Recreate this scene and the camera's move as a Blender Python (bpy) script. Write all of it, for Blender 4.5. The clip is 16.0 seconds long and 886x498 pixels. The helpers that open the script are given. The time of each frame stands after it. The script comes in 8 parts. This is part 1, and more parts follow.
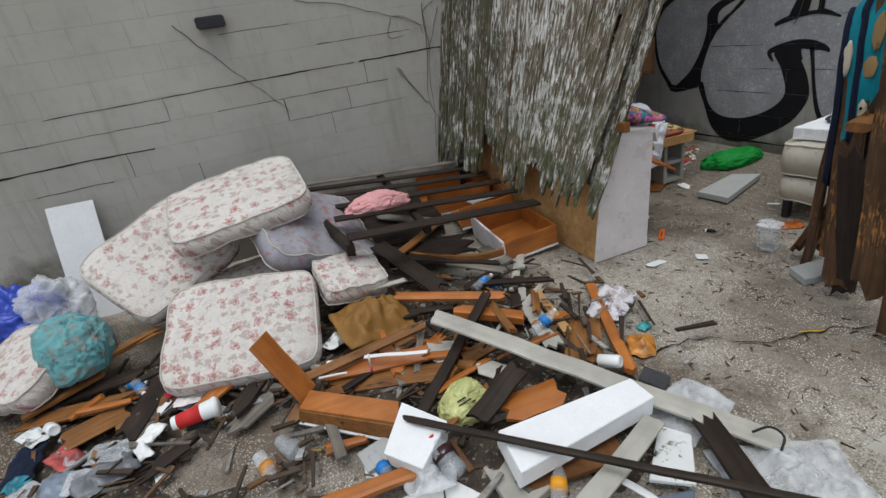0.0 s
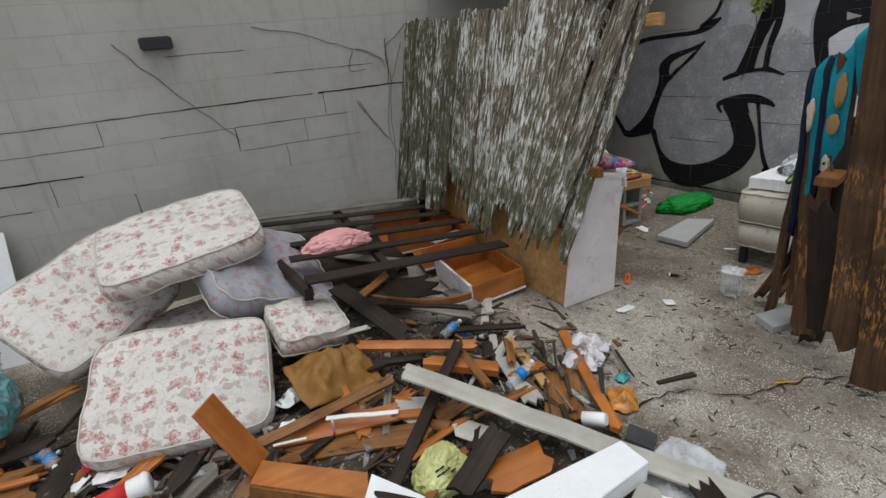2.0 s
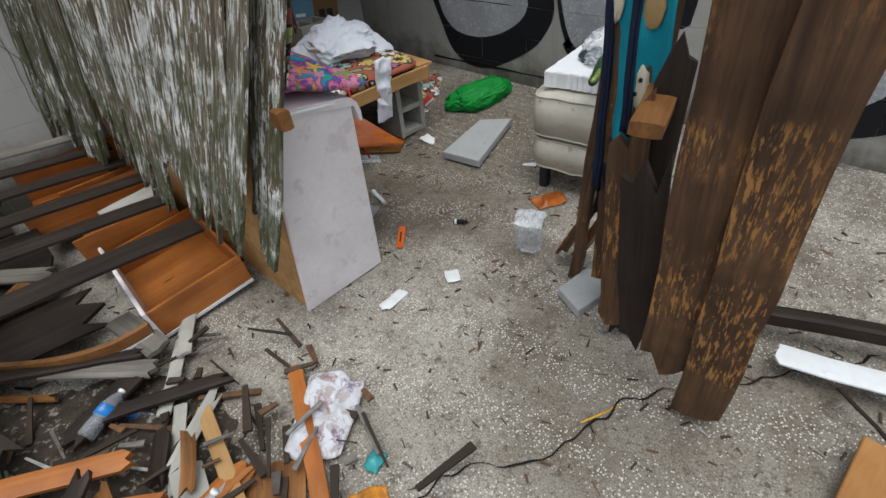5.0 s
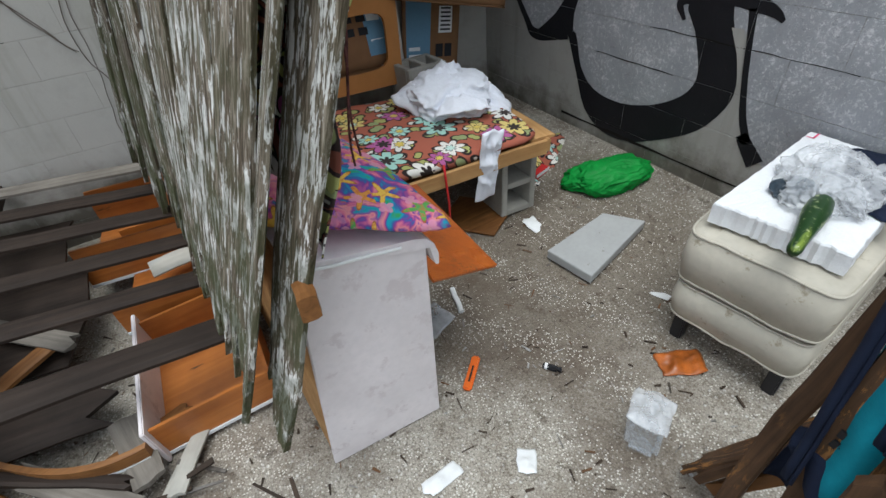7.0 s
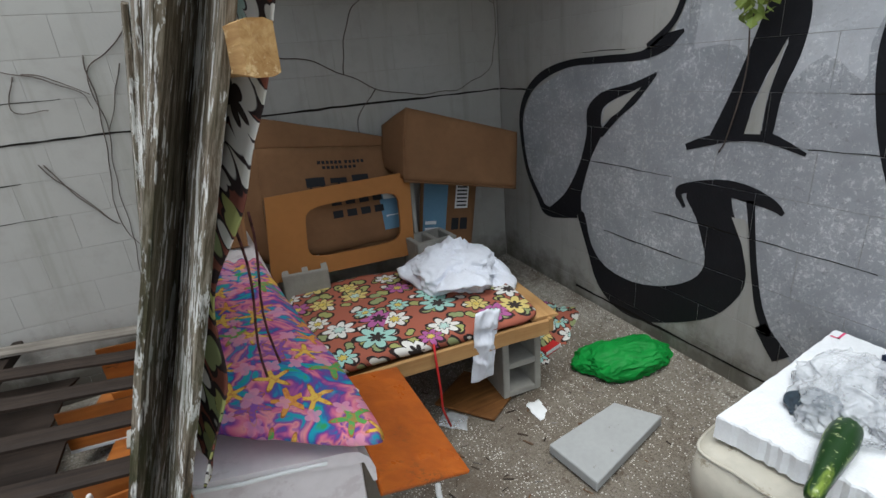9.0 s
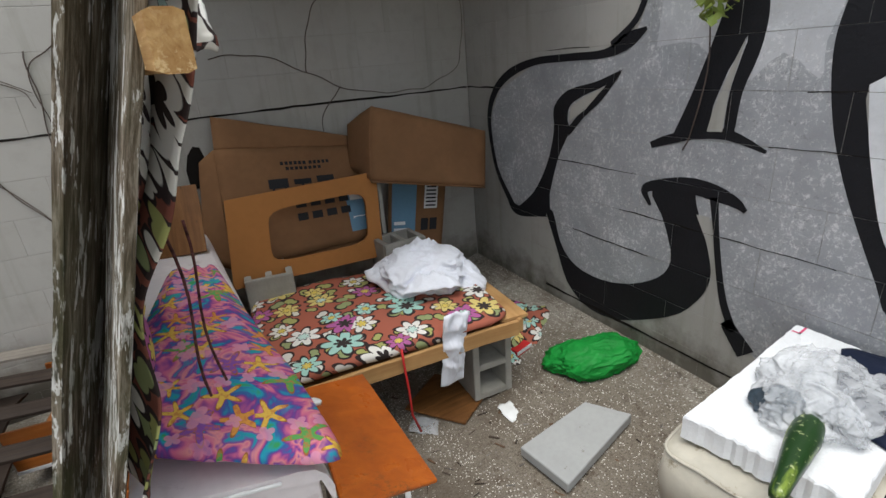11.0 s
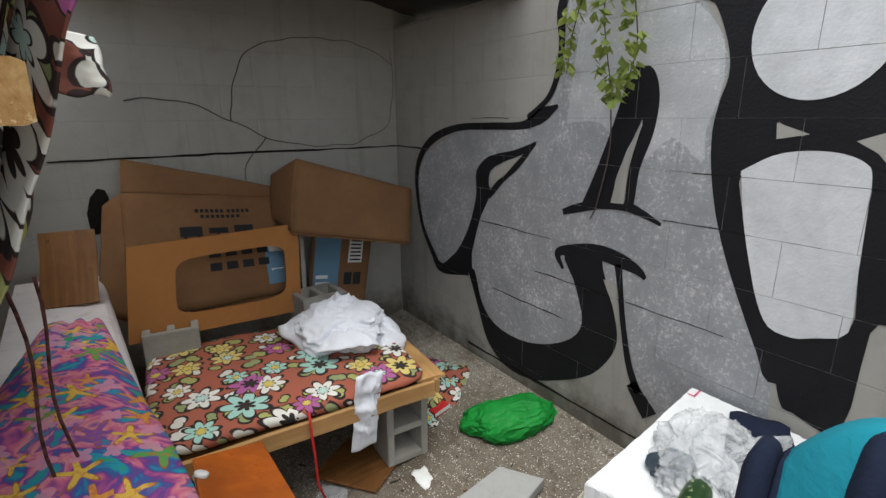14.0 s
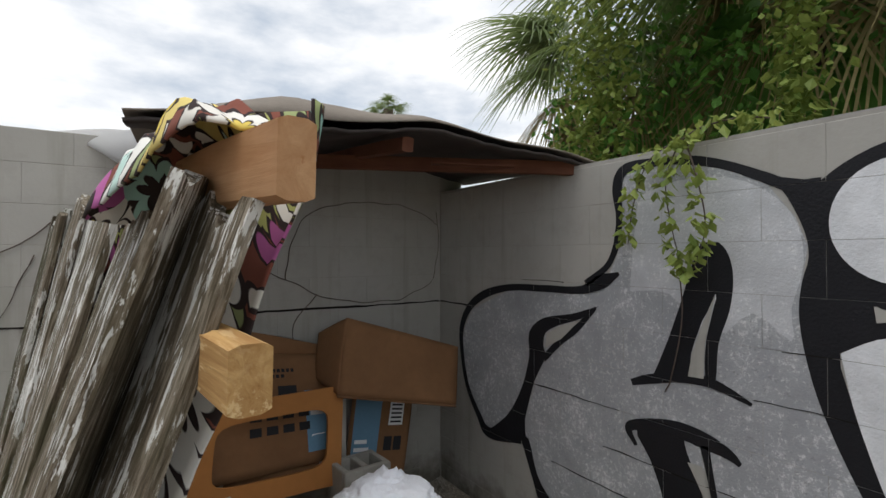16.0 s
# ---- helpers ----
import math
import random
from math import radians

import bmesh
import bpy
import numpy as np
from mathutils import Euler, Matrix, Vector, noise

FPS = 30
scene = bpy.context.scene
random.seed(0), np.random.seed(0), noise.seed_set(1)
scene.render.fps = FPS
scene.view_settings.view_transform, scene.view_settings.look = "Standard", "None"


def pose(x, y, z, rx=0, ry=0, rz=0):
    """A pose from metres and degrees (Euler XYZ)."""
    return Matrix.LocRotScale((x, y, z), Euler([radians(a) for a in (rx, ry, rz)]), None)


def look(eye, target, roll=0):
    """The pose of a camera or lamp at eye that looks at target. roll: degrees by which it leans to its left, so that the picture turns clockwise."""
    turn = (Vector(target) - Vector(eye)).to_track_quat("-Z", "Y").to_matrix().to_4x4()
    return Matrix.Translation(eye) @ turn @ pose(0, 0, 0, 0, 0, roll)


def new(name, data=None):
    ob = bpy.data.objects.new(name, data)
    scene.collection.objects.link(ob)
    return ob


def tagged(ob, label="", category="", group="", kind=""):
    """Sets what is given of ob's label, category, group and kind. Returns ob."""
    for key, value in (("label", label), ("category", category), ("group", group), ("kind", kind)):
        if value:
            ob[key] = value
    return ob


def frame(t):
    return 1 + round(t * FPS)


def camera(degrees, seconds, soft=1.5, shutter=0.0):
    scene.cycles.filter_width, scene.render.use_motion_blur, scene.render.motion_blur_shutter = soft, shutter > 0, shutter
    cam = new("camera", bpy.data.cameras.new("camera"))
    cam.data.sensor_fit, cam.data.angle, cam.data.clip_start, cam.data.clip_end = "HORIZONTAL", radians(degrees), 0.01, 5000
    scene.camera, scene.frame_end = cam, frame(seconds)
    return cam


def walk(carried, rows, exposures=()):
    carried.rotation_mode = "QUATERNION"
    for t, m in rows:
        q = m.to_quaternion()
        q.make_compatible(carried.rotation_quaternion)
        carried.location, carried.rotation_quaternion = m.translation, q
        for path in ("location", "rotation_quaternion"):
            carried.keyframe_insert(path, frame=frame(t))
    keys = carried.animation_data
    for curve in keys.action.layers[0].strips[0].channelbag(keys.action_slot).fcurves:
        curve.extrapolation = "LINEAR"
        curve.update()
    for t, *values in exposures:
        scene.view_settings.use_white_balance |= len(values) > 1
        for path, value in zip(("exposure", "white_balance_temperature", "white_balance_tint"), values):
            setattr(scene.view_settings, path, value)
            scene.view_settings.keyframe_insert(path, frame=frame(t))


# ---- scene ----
from mathutils.geometry import tessellate_polygon

cam = camera(85.0, 16.0)
PATH = [
    (0, (-4.222, -4.918, 1.554), (-3.694, -3.167, 0.743), -9.7),
    (0.5, (-4.139, -4.876, 1.544), (-3.399, -3.225, 0.692), -11.1),
    (1, (-4.169, -4.789, 1.563), (-3.337, -3.179, 0.718), -10.6),
    (1.5, (-4.226, -4.721, 1.56), (-3.351, -3.101, 0.78), -7.7),
    (2, (-4.28, -4.672, 1.573), (-3.512, -2.972, 0.853), -6.2),
    (2.5, (-4.297, -4.69, 1.532), (-3.57, -3.016, 0.714), -4.9),
    (3, (-4.211, -4.691, 1.513), (-3.418, -3.165, 0.492), -6.2),
    (3.5, (-3.916, -4.612, 1.48), (-3.06, -3.183, 0.373), -8.5),
    (4, (-3.641, -4.462, 1.482), (-2.646, -3.155, 0.342), -7.8),
    (4.2, (-3.488, -4.334, 1.472), (-2.363, -3.163, 0.304), -7.1),
    (6.3, (-2.348, -3.414, 1.555), (-1.546, -2.156, 0.223), -5.7),
    (6.5, (-2.345, -3.344, 1.57), (-1.548, -2.039, 0.282), -4.5),
    (7, (-2.314, -3.283, 1.573), (-1.576, -1.909, 0.32), -5.0),
    (7.5, (-2.146, -3.279, 1.612), (-1.361, -1.741, 0.603), -5.5),
    (8, (-2.019, -3.277, 1.613), (-1.208, -1.645, 0.789), -4.7),
    (8.2, (-2.012, -3.288, 1.629), (-1.251, -1.615, 0.84), -4.3),
    (10.3, (-1.947, -3.274, 1.632), (-1.209, -1.54, 0.962), -5.5),
    (10.5, (-1.943, -3.262, 1.626), (-1.183, -1.547, 0.932), -5.6),
    (11, (-1.934, -3.259, 1.625), (-1.107, -1.589, 0.897), -5.0),
    (11.5, (-1.924, -3.274, 1.609), (-1.085, -1.64, 0.819), -4.7),
    (12, (-1.909, -3.285, 1.623), (-1.037, -1.67, 0.828), -5.6),
    (12.5, (-1.901, -3.295, 1.629), (-0.991, -1.694, 0.849), -5.6),
    (13, (-1.89, -3.294, 1.608), (-0.926, -1.725, 0.829), -4.6),
    (13.5, (-1.867, -3.301, 1.626), (-0.796, -1.729, 1.006), -1.2),
    (14, (-1.855, -3.289, 1.64), (-0.759, -1.703, 1.108), -0.5),
    (14.5, (-1.855, -3.253, 1.697), (-0.673, -1.657, 1.466), 2.6),
    (15, (-1.881, -3.231, 1.725), (-0.792, -1.562, 1.559), 2.5),
    (15.5, (-1.955, -3.15, 1.76), (-0.873, -1.469, 1.717), 1.8),
    (16, (-2.02, -3.096, 1.781), (-0.917, -1.428, 1.8), -0.1),
]
walk(cam, [(t, look(eye, target, roll)) for t, eye, target, roll in PATH],
     exposures=[(0, -0.1, 6250, 9), (3.5, -0.15, 6350, 9), (4.2, -0.05, 6300, 9), (6.3, 0.43, 6000, 7), (8.2, 0.45, 6000, 7), (10.5, 0.53, 6300, 9), (12.5, 0.57, 6450, 10),
                (13.5, 0.54, 6450, 9), (14.5, 0.45, 6450, 8), (15.2, 0.29, 6450, 9), (16, 0.15, 6500, 10)])

# ---- light ----
world = bpy.data.worlds.new("overcast_sky")
scene.world = world
world.use_nodes = True
wn, wl = world.node_tree.nodes, world.node_tree.links
wn.clear()
w_out, w_bg = wn.new("ShaderNodeOutputWorld"), wn.new("ShaderNodeBackground")
w_sky = wn.new("ShaderNodeTexSky")
w_sky.sky_type, w_sky.sun_disc = "NISHITA", False
w_sky.sun_elevation, w_sky.sun_rotation = radians(58), radians(200)
w_co, w_map, w_noise, w_ramp = wn.new("ShaderNodeTexCoord"), wn.new("ShaderNodeMapping"), wn.new("ShaderNodeTexNoise"), wn.new("ShaderNodeValToRGB")
w_map.inputs["Scale"].default_value = (1.0, 1.0, 2.6)
w_noise.inputs["Scale"].default_value, w_noise.inputs["Detail"].default_value, w_noise.inputs["Roughness"].default_value = 3.4, 7, 0.55
w_ramp.color_ramp.elements[0].position, w_ramp.color_ramp.elements[0].color = 0.38, (0.50, 0.56, 0.64, 1)
w_ramp.color_ramp.elements[1].position, w_ramp.color_ramp.elements[1].color = 0.62, (0.98, 0.98, 0.98, 1)
w_sc, w_mix = wn.new("ShaderNodeVectorMath"), wn.new("ShaderNodeMix")
w_sc.operation, w_sc.inputs[3].default_value = "SCALE", 0.08
w_mix.data_type, w_mix.inputs[0].default_value = "RGBA", 0.88
wl.new(w_co.outputs["Generated"], w_map.inputs[0]), wl.new(w_map.outputs[0], w_noise.inputs["Vector"])
wl.new(w_noise.outputs["Fac"], w_ramp.inputs[0]), wl.new(w_sky.outputs[0], w_sc.inputs[0])
wl.new(w_sc.outputs[0], w_mix.inputs[6]), wl.new(w_ramp.outputs[0], w_mix.inputs[7])
wl.new(w_mix.outputs[2], w_bg.inputs[0]), wl.new(w_bg.outputs[0], w_out.inputs[0])
w_bg.inputs[1].default_value = 1.12
sun = new("sun", bpy.data.lights.new("sun", "SUN"))
sun.data.energy, sun.data.angle, sun.data.color = 1.9, radians(40), (1.0, 0.97, 0.92)
sun.matrix_world = look((-2.6, -3.6, 8), (-1.6, -2.2, 0))

# ---- materials ----
class G:
    """A small node graph writer."""

    def __init__(self, name, rough=0.8, metal=0.0):
        self.m = bpy.data.materials.new(name)
        self.m.use_nodes = True
        self.n, self.l = self.m.node_tree.nodes, self.m.node_tree.links
        self.b = self.n["Principled BSDF"]
        self.b.inputs["Roughness"].default_value, self.b.inputs["Metallic"].default_value = rough, metal
        self.b.inputs["Specular IOR Level"].default_value = 0.5 if rough < 0.5 else 0.22
        self.co = self.n.new("ShaderNodeTexCoord")

    def put(self, socket, v):
        if hasattr(v, "is_linked"):
            self.l.new(v, socket)
        elif v is not None:
            if isinstance(v, tuple) and len(v) == 3 and socket.type == "RGBA":
                v = (*v, 1)
            socket.default_value = v

    def vec(self, scale=(1, 1, 1), space="Object", loc=None):
        n = self.n.new("ShaderNodeMapping")
        n.inputs["Scale"].default_value = scale
        self.l.new(self.co.outputs[space], n.inputs[0])
        if loc is not None:
            self.put(n.inputs["Location"], loc)
        return n.outputs[0]

    def noise(self, scale, detail=4, v=None, rough=0.55, dist=0.0):
        n = self.n.new("ShaderNodeTexNoise")
        n.inputs["Scale"].default_value, n.inputs["Detail"].default_value = scale, detail
        n.inputs["Roughness"].default_value, n.inputs["Distortion"].default_value = rough, dist
        self.l.new(v if v is not None else self.co.outputs["Object"], n.inputs["Vector"])
        return n.outputs["Fac"]

    def voro(self, scale, v=None, feature="F1", out="Distance", rnd=1.0):
        n = self.n.new("ShaderNodeTexVoronoi")
        n.feature = feature
        n.inputs["Scale"].default_value, n.inputs["Randomness"].default_value = scale, rnd
        self.l.new(v if v is not None else self.co.outputs["Object"], n.inputs["Vector"])
        return n.outputs[out]

    def ramp(self, f, *stops, hard=False):
        n = self.n.new("ShaderNodeValToRGB")
        e = n.color_ramp.elements
        if hard:
            n.color_ramp.interpolation = "CONSTANT"
        for k, (p, c) in enumerate(stops):
            el = e[k] if k < 2 else e.new(p)
            el.position = p
            el.color = (*c, 1) if isinstance(c, tuple) else (c, c, c, 1)
        self.l.new(f, n.inputs[0])
        return n.outputs[0]

    def mix(self, f, a, b, mode="MIX"):
        n = self.n.new("ShaderNodeMix")
        n.data_type, n.blend_type = "RGBA", mode
        self.put(n.inputs[0], f), self.put(n.inputs[6], a), self.put(n.inputs[7], b)
        return n.outputs[2]

    def math(self, op, a, b=None, c=None, clamp=False):
        n = self.n.new("ShaderNodeMath")
        n.operation, n.use_clamp = op, clamp
        for s, v in zip(n.inputs, (a, b, c)):
            self.put(s, v)
        return n.outputs[0]

    def rand(self):
        return self.n.new("ShaderNodeObjectInfo").outputs["Random"]

    def color(self, c):
        self.put(self.b.inputs["Base Color"], c)
        return self

    def rough(self, r):
        self.put(self.b.inputs["Roughness"], r)
        return self

    def bump(self, h, strength=0.3, dist=0.01):
        n = self.n.new("ShaderNodeBump")
        n.inputs["Strength"].default_value, n.inputs["Distance"].default_value = strength, dist
        self.l.new(h, n.inputs["Height"])
        self.l.new(n.outputs[0], self.b.inputs["Normal"])
        return self


def wood(name, dark, light, rough=0.6, grain=1.0, wear=None, wear_at=0.6, fine_wear=False):
    """Timber whose grain runs along the object's x axis."""
    g = G(name, rough)
    r = g.rand()
    loc = g.n.new("ShaderNodeCombineXYZ")
    for k, f in enumerate((7.0, 3.0, 5.0)):
        g.put(loc.inputs[k], g.math("MULTIPLY", r, f))
    v = g.vec((2.2 * grain, 38 * grain, 38 * grain), loc=loc.outputs[0])
    v2 = g.vec((1, 1, 1), loc=loc.outputs[0])
    fine, blot = g.noise(1.0, 6, v, 0.65, 0.6), g.noise(5, 4, v2)
    c = g.ramp(fine, (0.28, dark), (0.72, light))
    c = g.mix(g.math("MULTIPLY", g.ramp(blot, (0.35, 0.0), (0.7, 1.0)), 0.55), c, tuple(x * 0.45 for x in dark))
    c = g.mix(g.math("MULTIPLY", r, 0.35), c, tuple(x * 0.5 for x in light))
    if wear:
        w = g.ramp(g.noise(3.2, 5, g.vec((1, 6, 6), loc=loc.outputs[0]), 0.7), (wear_at, 0.0), (wear_at + 0.05, 1.0))
        if fine_wear:
            w = g.math("MULTIPLY", g.ramp(g.noise(2.6, 3, v2), (0.5, 0.0), (0.6, 1.0)), g.ramp(g.noise(1.0, 5, g.vec((14, 90, 90), loc=loc.outputs[0]), 0.7), (0.52, 0.0), (0.58, 0.9)))
        c = g.mix(w, c, wear)
    g.color(c).bump(fine, 0.45, 0.004)
    g.rough(g.math("MULTIPLY_ADD", blot, 0.4, rough - 0.2))
    return g.m


def plain(name, c, rough=0.6, var=0.25, scale=6.0, bump=0.15, metal=0.0, dirt=None, dirt_at=0.6):
    g = G(name, rough, metal)
    n1, n2 = g.noise(scale, 5), g.noise(scale * 9, 4)
    col = g.mix(g.ramp(n1, (0.3, 0.0), (0.7, 1.0)), tuple(x * (1 - var) for x in c), c)
    col = g.mix(g.math("MULTIPLY", g.ramp(n2, (0.4, 0.0), (0.75, 1.0)), 0.25), col, tuple(x * (1 - var) * 0.8 for x in c))
    if dirt:
        d = g.ramp(g.noise(scale * 2.3, 7, rough=0.7), (dirt_at, 0.0), (dirt_at + 0.07, 1.0))
        col = g.mix(d, col, dirt)
    g.color(col).bump(n2, bump, 0.004)
    return g.m


def petals(g, v, scale, lobes, size, sharp=False):
    """Flower masks on a Voronoi layout: petal, outline, heart, cell colour."""
    sub = g.n.new("ShaderNodeTexVoronoi")
    sub.voronoi_dimensions = "2D"
    sub.inputs["Scale"].default_value, sub.inputs["Randomness"].default_value = scale, 0.7
    g.l.new(v, sub.inputs["Vector"])
    d = g.n.new("ShaderNodeVectorMath")
    d.operation = "SUBTRACT"
    sc = g.n.new("ShaderNodeVectorMath")
    sc.operation, sc.inputs[3].default_value = "SCALE", 1.0
    g.l.new(v, sc.inputs[0])
    g.l.new(sc.outputs[0], d.inputs[0]), g.l.new(sub.outputs["Position"], d.inputs[1])
    s = g.n.new("ShaderNodeSeparateXYZ")
    g.l.new(d.outputs[0], s.inputs[0])
    a = g.math("ARCTAN2", s.outputs[1], s.outputs[0])
    cell = g.n.new("ShaderNodeSeparateColor")
    g.l.new(sub.outputs["Color"], cell.inputs[0])
    a = g.math("ADD", a, g.math("MULTIPLY", cell.outputs[2], 6.0))
    lob = g.math("ABSOLUTE", g.math("COSINE", g.math("MULTIPLY", a, lobes / 2)))
    lob = g.math("POWER", lob, 5.0) if sharp else lob
    rad = g.math("MULTIPLY", g.math("MULTIPLY_ADD", lob, 0.75 if sharp else 0.55, 0.32 if sharp else 0.5), g.math("MULTIPLY_ADD", cell.outputs[1], size * 0.5, size * 0.6))
    q = g.math("DIVIDE", g.math("MULTIPLY", sub.outputs["Distance"], 0.5 / scale), rad)
    return q, cell.outputs[0], cell.outputs[1]


def print_fabric(name, ground, scale, size, lobes=6, dots=True):
    """Bold flower print: coloured petals with black outlines on a warm ground."""
    g = G(name, 0.9)
    v = g.vec((1, 1, 1), "UV")
    q, c1, c2 = petals(g, v, scale, lobes, size)
    pal = g.ramp(c1, (0.0, (0.82, 0.80, 0.74)), (0.40, (0.74, 0.60, 0.20)), (0.56, (0.40, 0.68, 0.60)), (0.68, (0.82, 0.81, 0.76)), (0.90, (0.46, 0.12, 0.34)), hard=True)
    heart = g.ramp(c2, (0.0, (0.75, 0.58, 0.12)), (0.5, (0.55, 0.75, 0.68)), (0.75, (0.02, 0.02, 0.02)), hard=True)
    q2, d1, d2 = petals(g, g.vec((1, 1, 1), "UV", loc=(0.31, 0.17, 0)), scale * 1.7, 2, size * 0.5)
    leaf = g.ramp(d1, (0.0, (0.40, 0.42, 0.14)), (0.45, (0.75, 0.73, 0.66)), (0.7, (0.30, 0.36, 0.16)), hard=True)
    base = g.mix(g.ramp(q2, (0.500, 1.0), (0.520, 0.0)), ground, (0.012, 0.010, 0.012))
    base = g.mix(g.ramp(q2, (0.360, 1.0), (0.390, 0.0)), base, leaf)
    c = g.mix(g.ramp(q, (0.500, 1.0), (0.515, 0.0)), base, (0.012, 0.010, 0.012))
    c = g.mix(g.ramp(q, (0.400, 1.0), (0.420, 0.0)), c, pal)
    c = g.mix(g.ramp(q, (0.180, 1.0), (0.190, 0.0)), c, (0.012, 0.010, 0.012))
    c = g.mix(g.ramp(q, (0.140, 1.0), (0.155, 0.0)), c, heart)
    fold = g.noise(14, 4)
    c = g.mix(g.math("MULTIPLY", g.noise(5, 4), 0.3), c, (0.16, 0.10, 0.08))
    g.color(c).bump(fold, 0.2, 0.01)
    return g.m


def sofa_fabric(name, base, flower):
    g = G(name, 0.95)
    v = g.vec((1, 1, 1), "UV")
    wob = g.n.new("ShaderNodeVectorMath")
    nz = g.n.new("ShaderNodeTexNoise")
    nz.inputs["Scale"].default_value = 26
    g.l.new(v, nz.inputs["Vector"])
    sc = g.n.new("ShaderNodeVectorMath")
    sc.operation, sc.inputs[3].default_value = "SCALE", 0.06
    g.l.new(nz.outputs["Color"], sc.inputs[0])
    g.l.new(v, wob.inputs[0]), g.l.new(sc.outputs[0], wob.inputs[1])
    q, c1, _ = petals(g, wob.outputs[0], 9.5, 5, 0.040)
    q2, c2, _ = petals(g, wob.outputs[0], 15, 3, 0.030)
    c = g.mix(g.noise(2.2, 4), tuple(x * 0.72 for x in base), base)
    vine = g.ramp(g.noise(11, 3, v, 0.6, 1.5), (0.485, 0.0), (0.5, 0.6), (0.515, 0.0))
    c = g.mix(g.math("MULTIPLY", vine, 1.0), c, (0.24, 0.17, 0.12))
    c = g.mix(g.math("MULTIPLY", g.ramp(q2, (0.350, 1.0), (0.500, 0.0)), g.ramp(c2, (0.3, 0.0), (0.36, 0.5))), c, (0.27, 0.17, 0.13))
    ring = g.ramp(q, (0.15, 0.95), (0.25, 0.1), (0.38, 0.95), (0.50, 0.0))
    c = g.mix(g.math("MULTIPLY", ring, g.ramp(c1, (0.3, 0.0), (0.36, 0.85))), c, g.mix(g.ramp(g.noise(4, 3, v), (0.36, 0.0), (0.52, 1.0)), (0.34, 0.16, 0.14), flower))
    stain = g.ramp(g.noise(3.5, 6, rough=0.7), (0.50, 0.0), (0.72, 0.65))
    c = g.mix(stain, c, tuple(x * 0.5 for x in base))
    g.color(c).bump(g.noise(220, 2), 0.12, 0.002)
    return g.m


def star_fabric(name):
    g = G(name, 0.75)
    v = g.vec((1, 1, 1), "UV")
    n = g.noise(9, 3, v, 0.55, 1.0)
    c = g.ramp(n, (0.32, (0.05, 0.34, 0.12)), (0.38, (0.02, 0.33, 0.44)), (0.43, (0.05, 0.12, 0.34)), (0.47, (0.20, 0.05, 0.27)), (0.52, (0.62, 0.14, 0.26)), (0.57, (0.72, 0.27, 0.28)), (0.61, (0.22, 0.06, 0.30)), (0.66, (0.02, 0.30, 0.42)), (0.74, (0.06, 0.36, 0.14)))
    q, c1, c2 = petals(g, v, 9.5, 5, 0.062, sharp=True)
    col = g.ramp(c1, (0.0, (0.78, 0.50, 0.08)), (0.55, (0.72, 0.32, 0.06)), (0.7, (0.25, 0.09, 0.36)), (0.85, (0.11, 0.36, 0.09)), hard=True)
    col = g.mix(g.math("MULTIPLY", g.ramp(g.noise(70, 3, v), (0.5, 0.0), (0.6, 1.0)), 0.6), col, (0.55, 0.14, 0.05))
    on = g.ramp(q, (0.460, 1.0), (0.485, 0.0))
    c = g.mix(on, c, (0.35, 0.12, 0.03))
    c = g.mix(g.ramp(q, (0.400, 1.0), (0.430, 0.0)), c, col)
    q3, c3, _ = petals(g, g.vec((1, 1, 1), "UV", loc=(0.2, 0.4, 0)), 15, 4, 0.034)
    c = g.mix(g.math("MULTIPLY", g.ramp(q3, (0.425, 0.8), (0.475, 0.0)), g.ramp(c3, (0.6, 0.0), (0.62, 1.0))), c, (0.70, 0.30, 0.42))
    g.color(c).bump(g.noise(9, 4), 0.3, 0.015)
    return g.m


def wall_paint():
    g = G("grey_beige_wall_paint", 0.85)
    wpos = g.n.new("ShaderNodeNewGeometry").outputs["Position"]
    n1, n2, n3 = g.noise(1.1, 5, wpos), g.noise(60, 4, wpos), g.noise(7, 6, wpos, 0.65)
    c = g.mix(g.ramp(n1, (0.3, 0.0), (0.7, 1.0)), (0.36, 0.345, 0.315), (0.44, 0.425, 0.39))
    c = g.mix(g.math("MULTIPLY", g.ramp(n3, (0.5, 0.0), (0.8, 1.0)), 0.35), c, (0.22, 0.21, 0.18))
    mp = g.n.new("ShaderNodeMapping")
    mp.inputs["Scale"].default_value = (9, 9, 0.5)
    g.l.new(wpos, mp.inputs[0])
    drip = g.ramp(g.noise(1, 5, mp.outputs[0], 0.6), (0.55, 0.0), (0.72, 0.55))
    c = g.mix(g.math("MULTIPLY", g.rand(), 0.16), c, (0.30, 0.285, 0.25))
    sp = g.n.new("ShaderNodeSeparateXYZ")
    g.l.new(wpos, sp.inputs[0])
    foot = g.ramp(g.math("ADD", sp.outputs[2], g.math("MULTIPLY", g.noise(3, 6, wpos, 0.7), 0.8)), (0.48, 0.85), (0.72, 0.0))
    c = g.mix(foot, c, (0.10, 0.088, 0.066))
    c = g.mix(drip, c, (0.26, 0.26, 0.21))
    g.color(c).bump(n2, 0.25, 0.004)
    return g.m


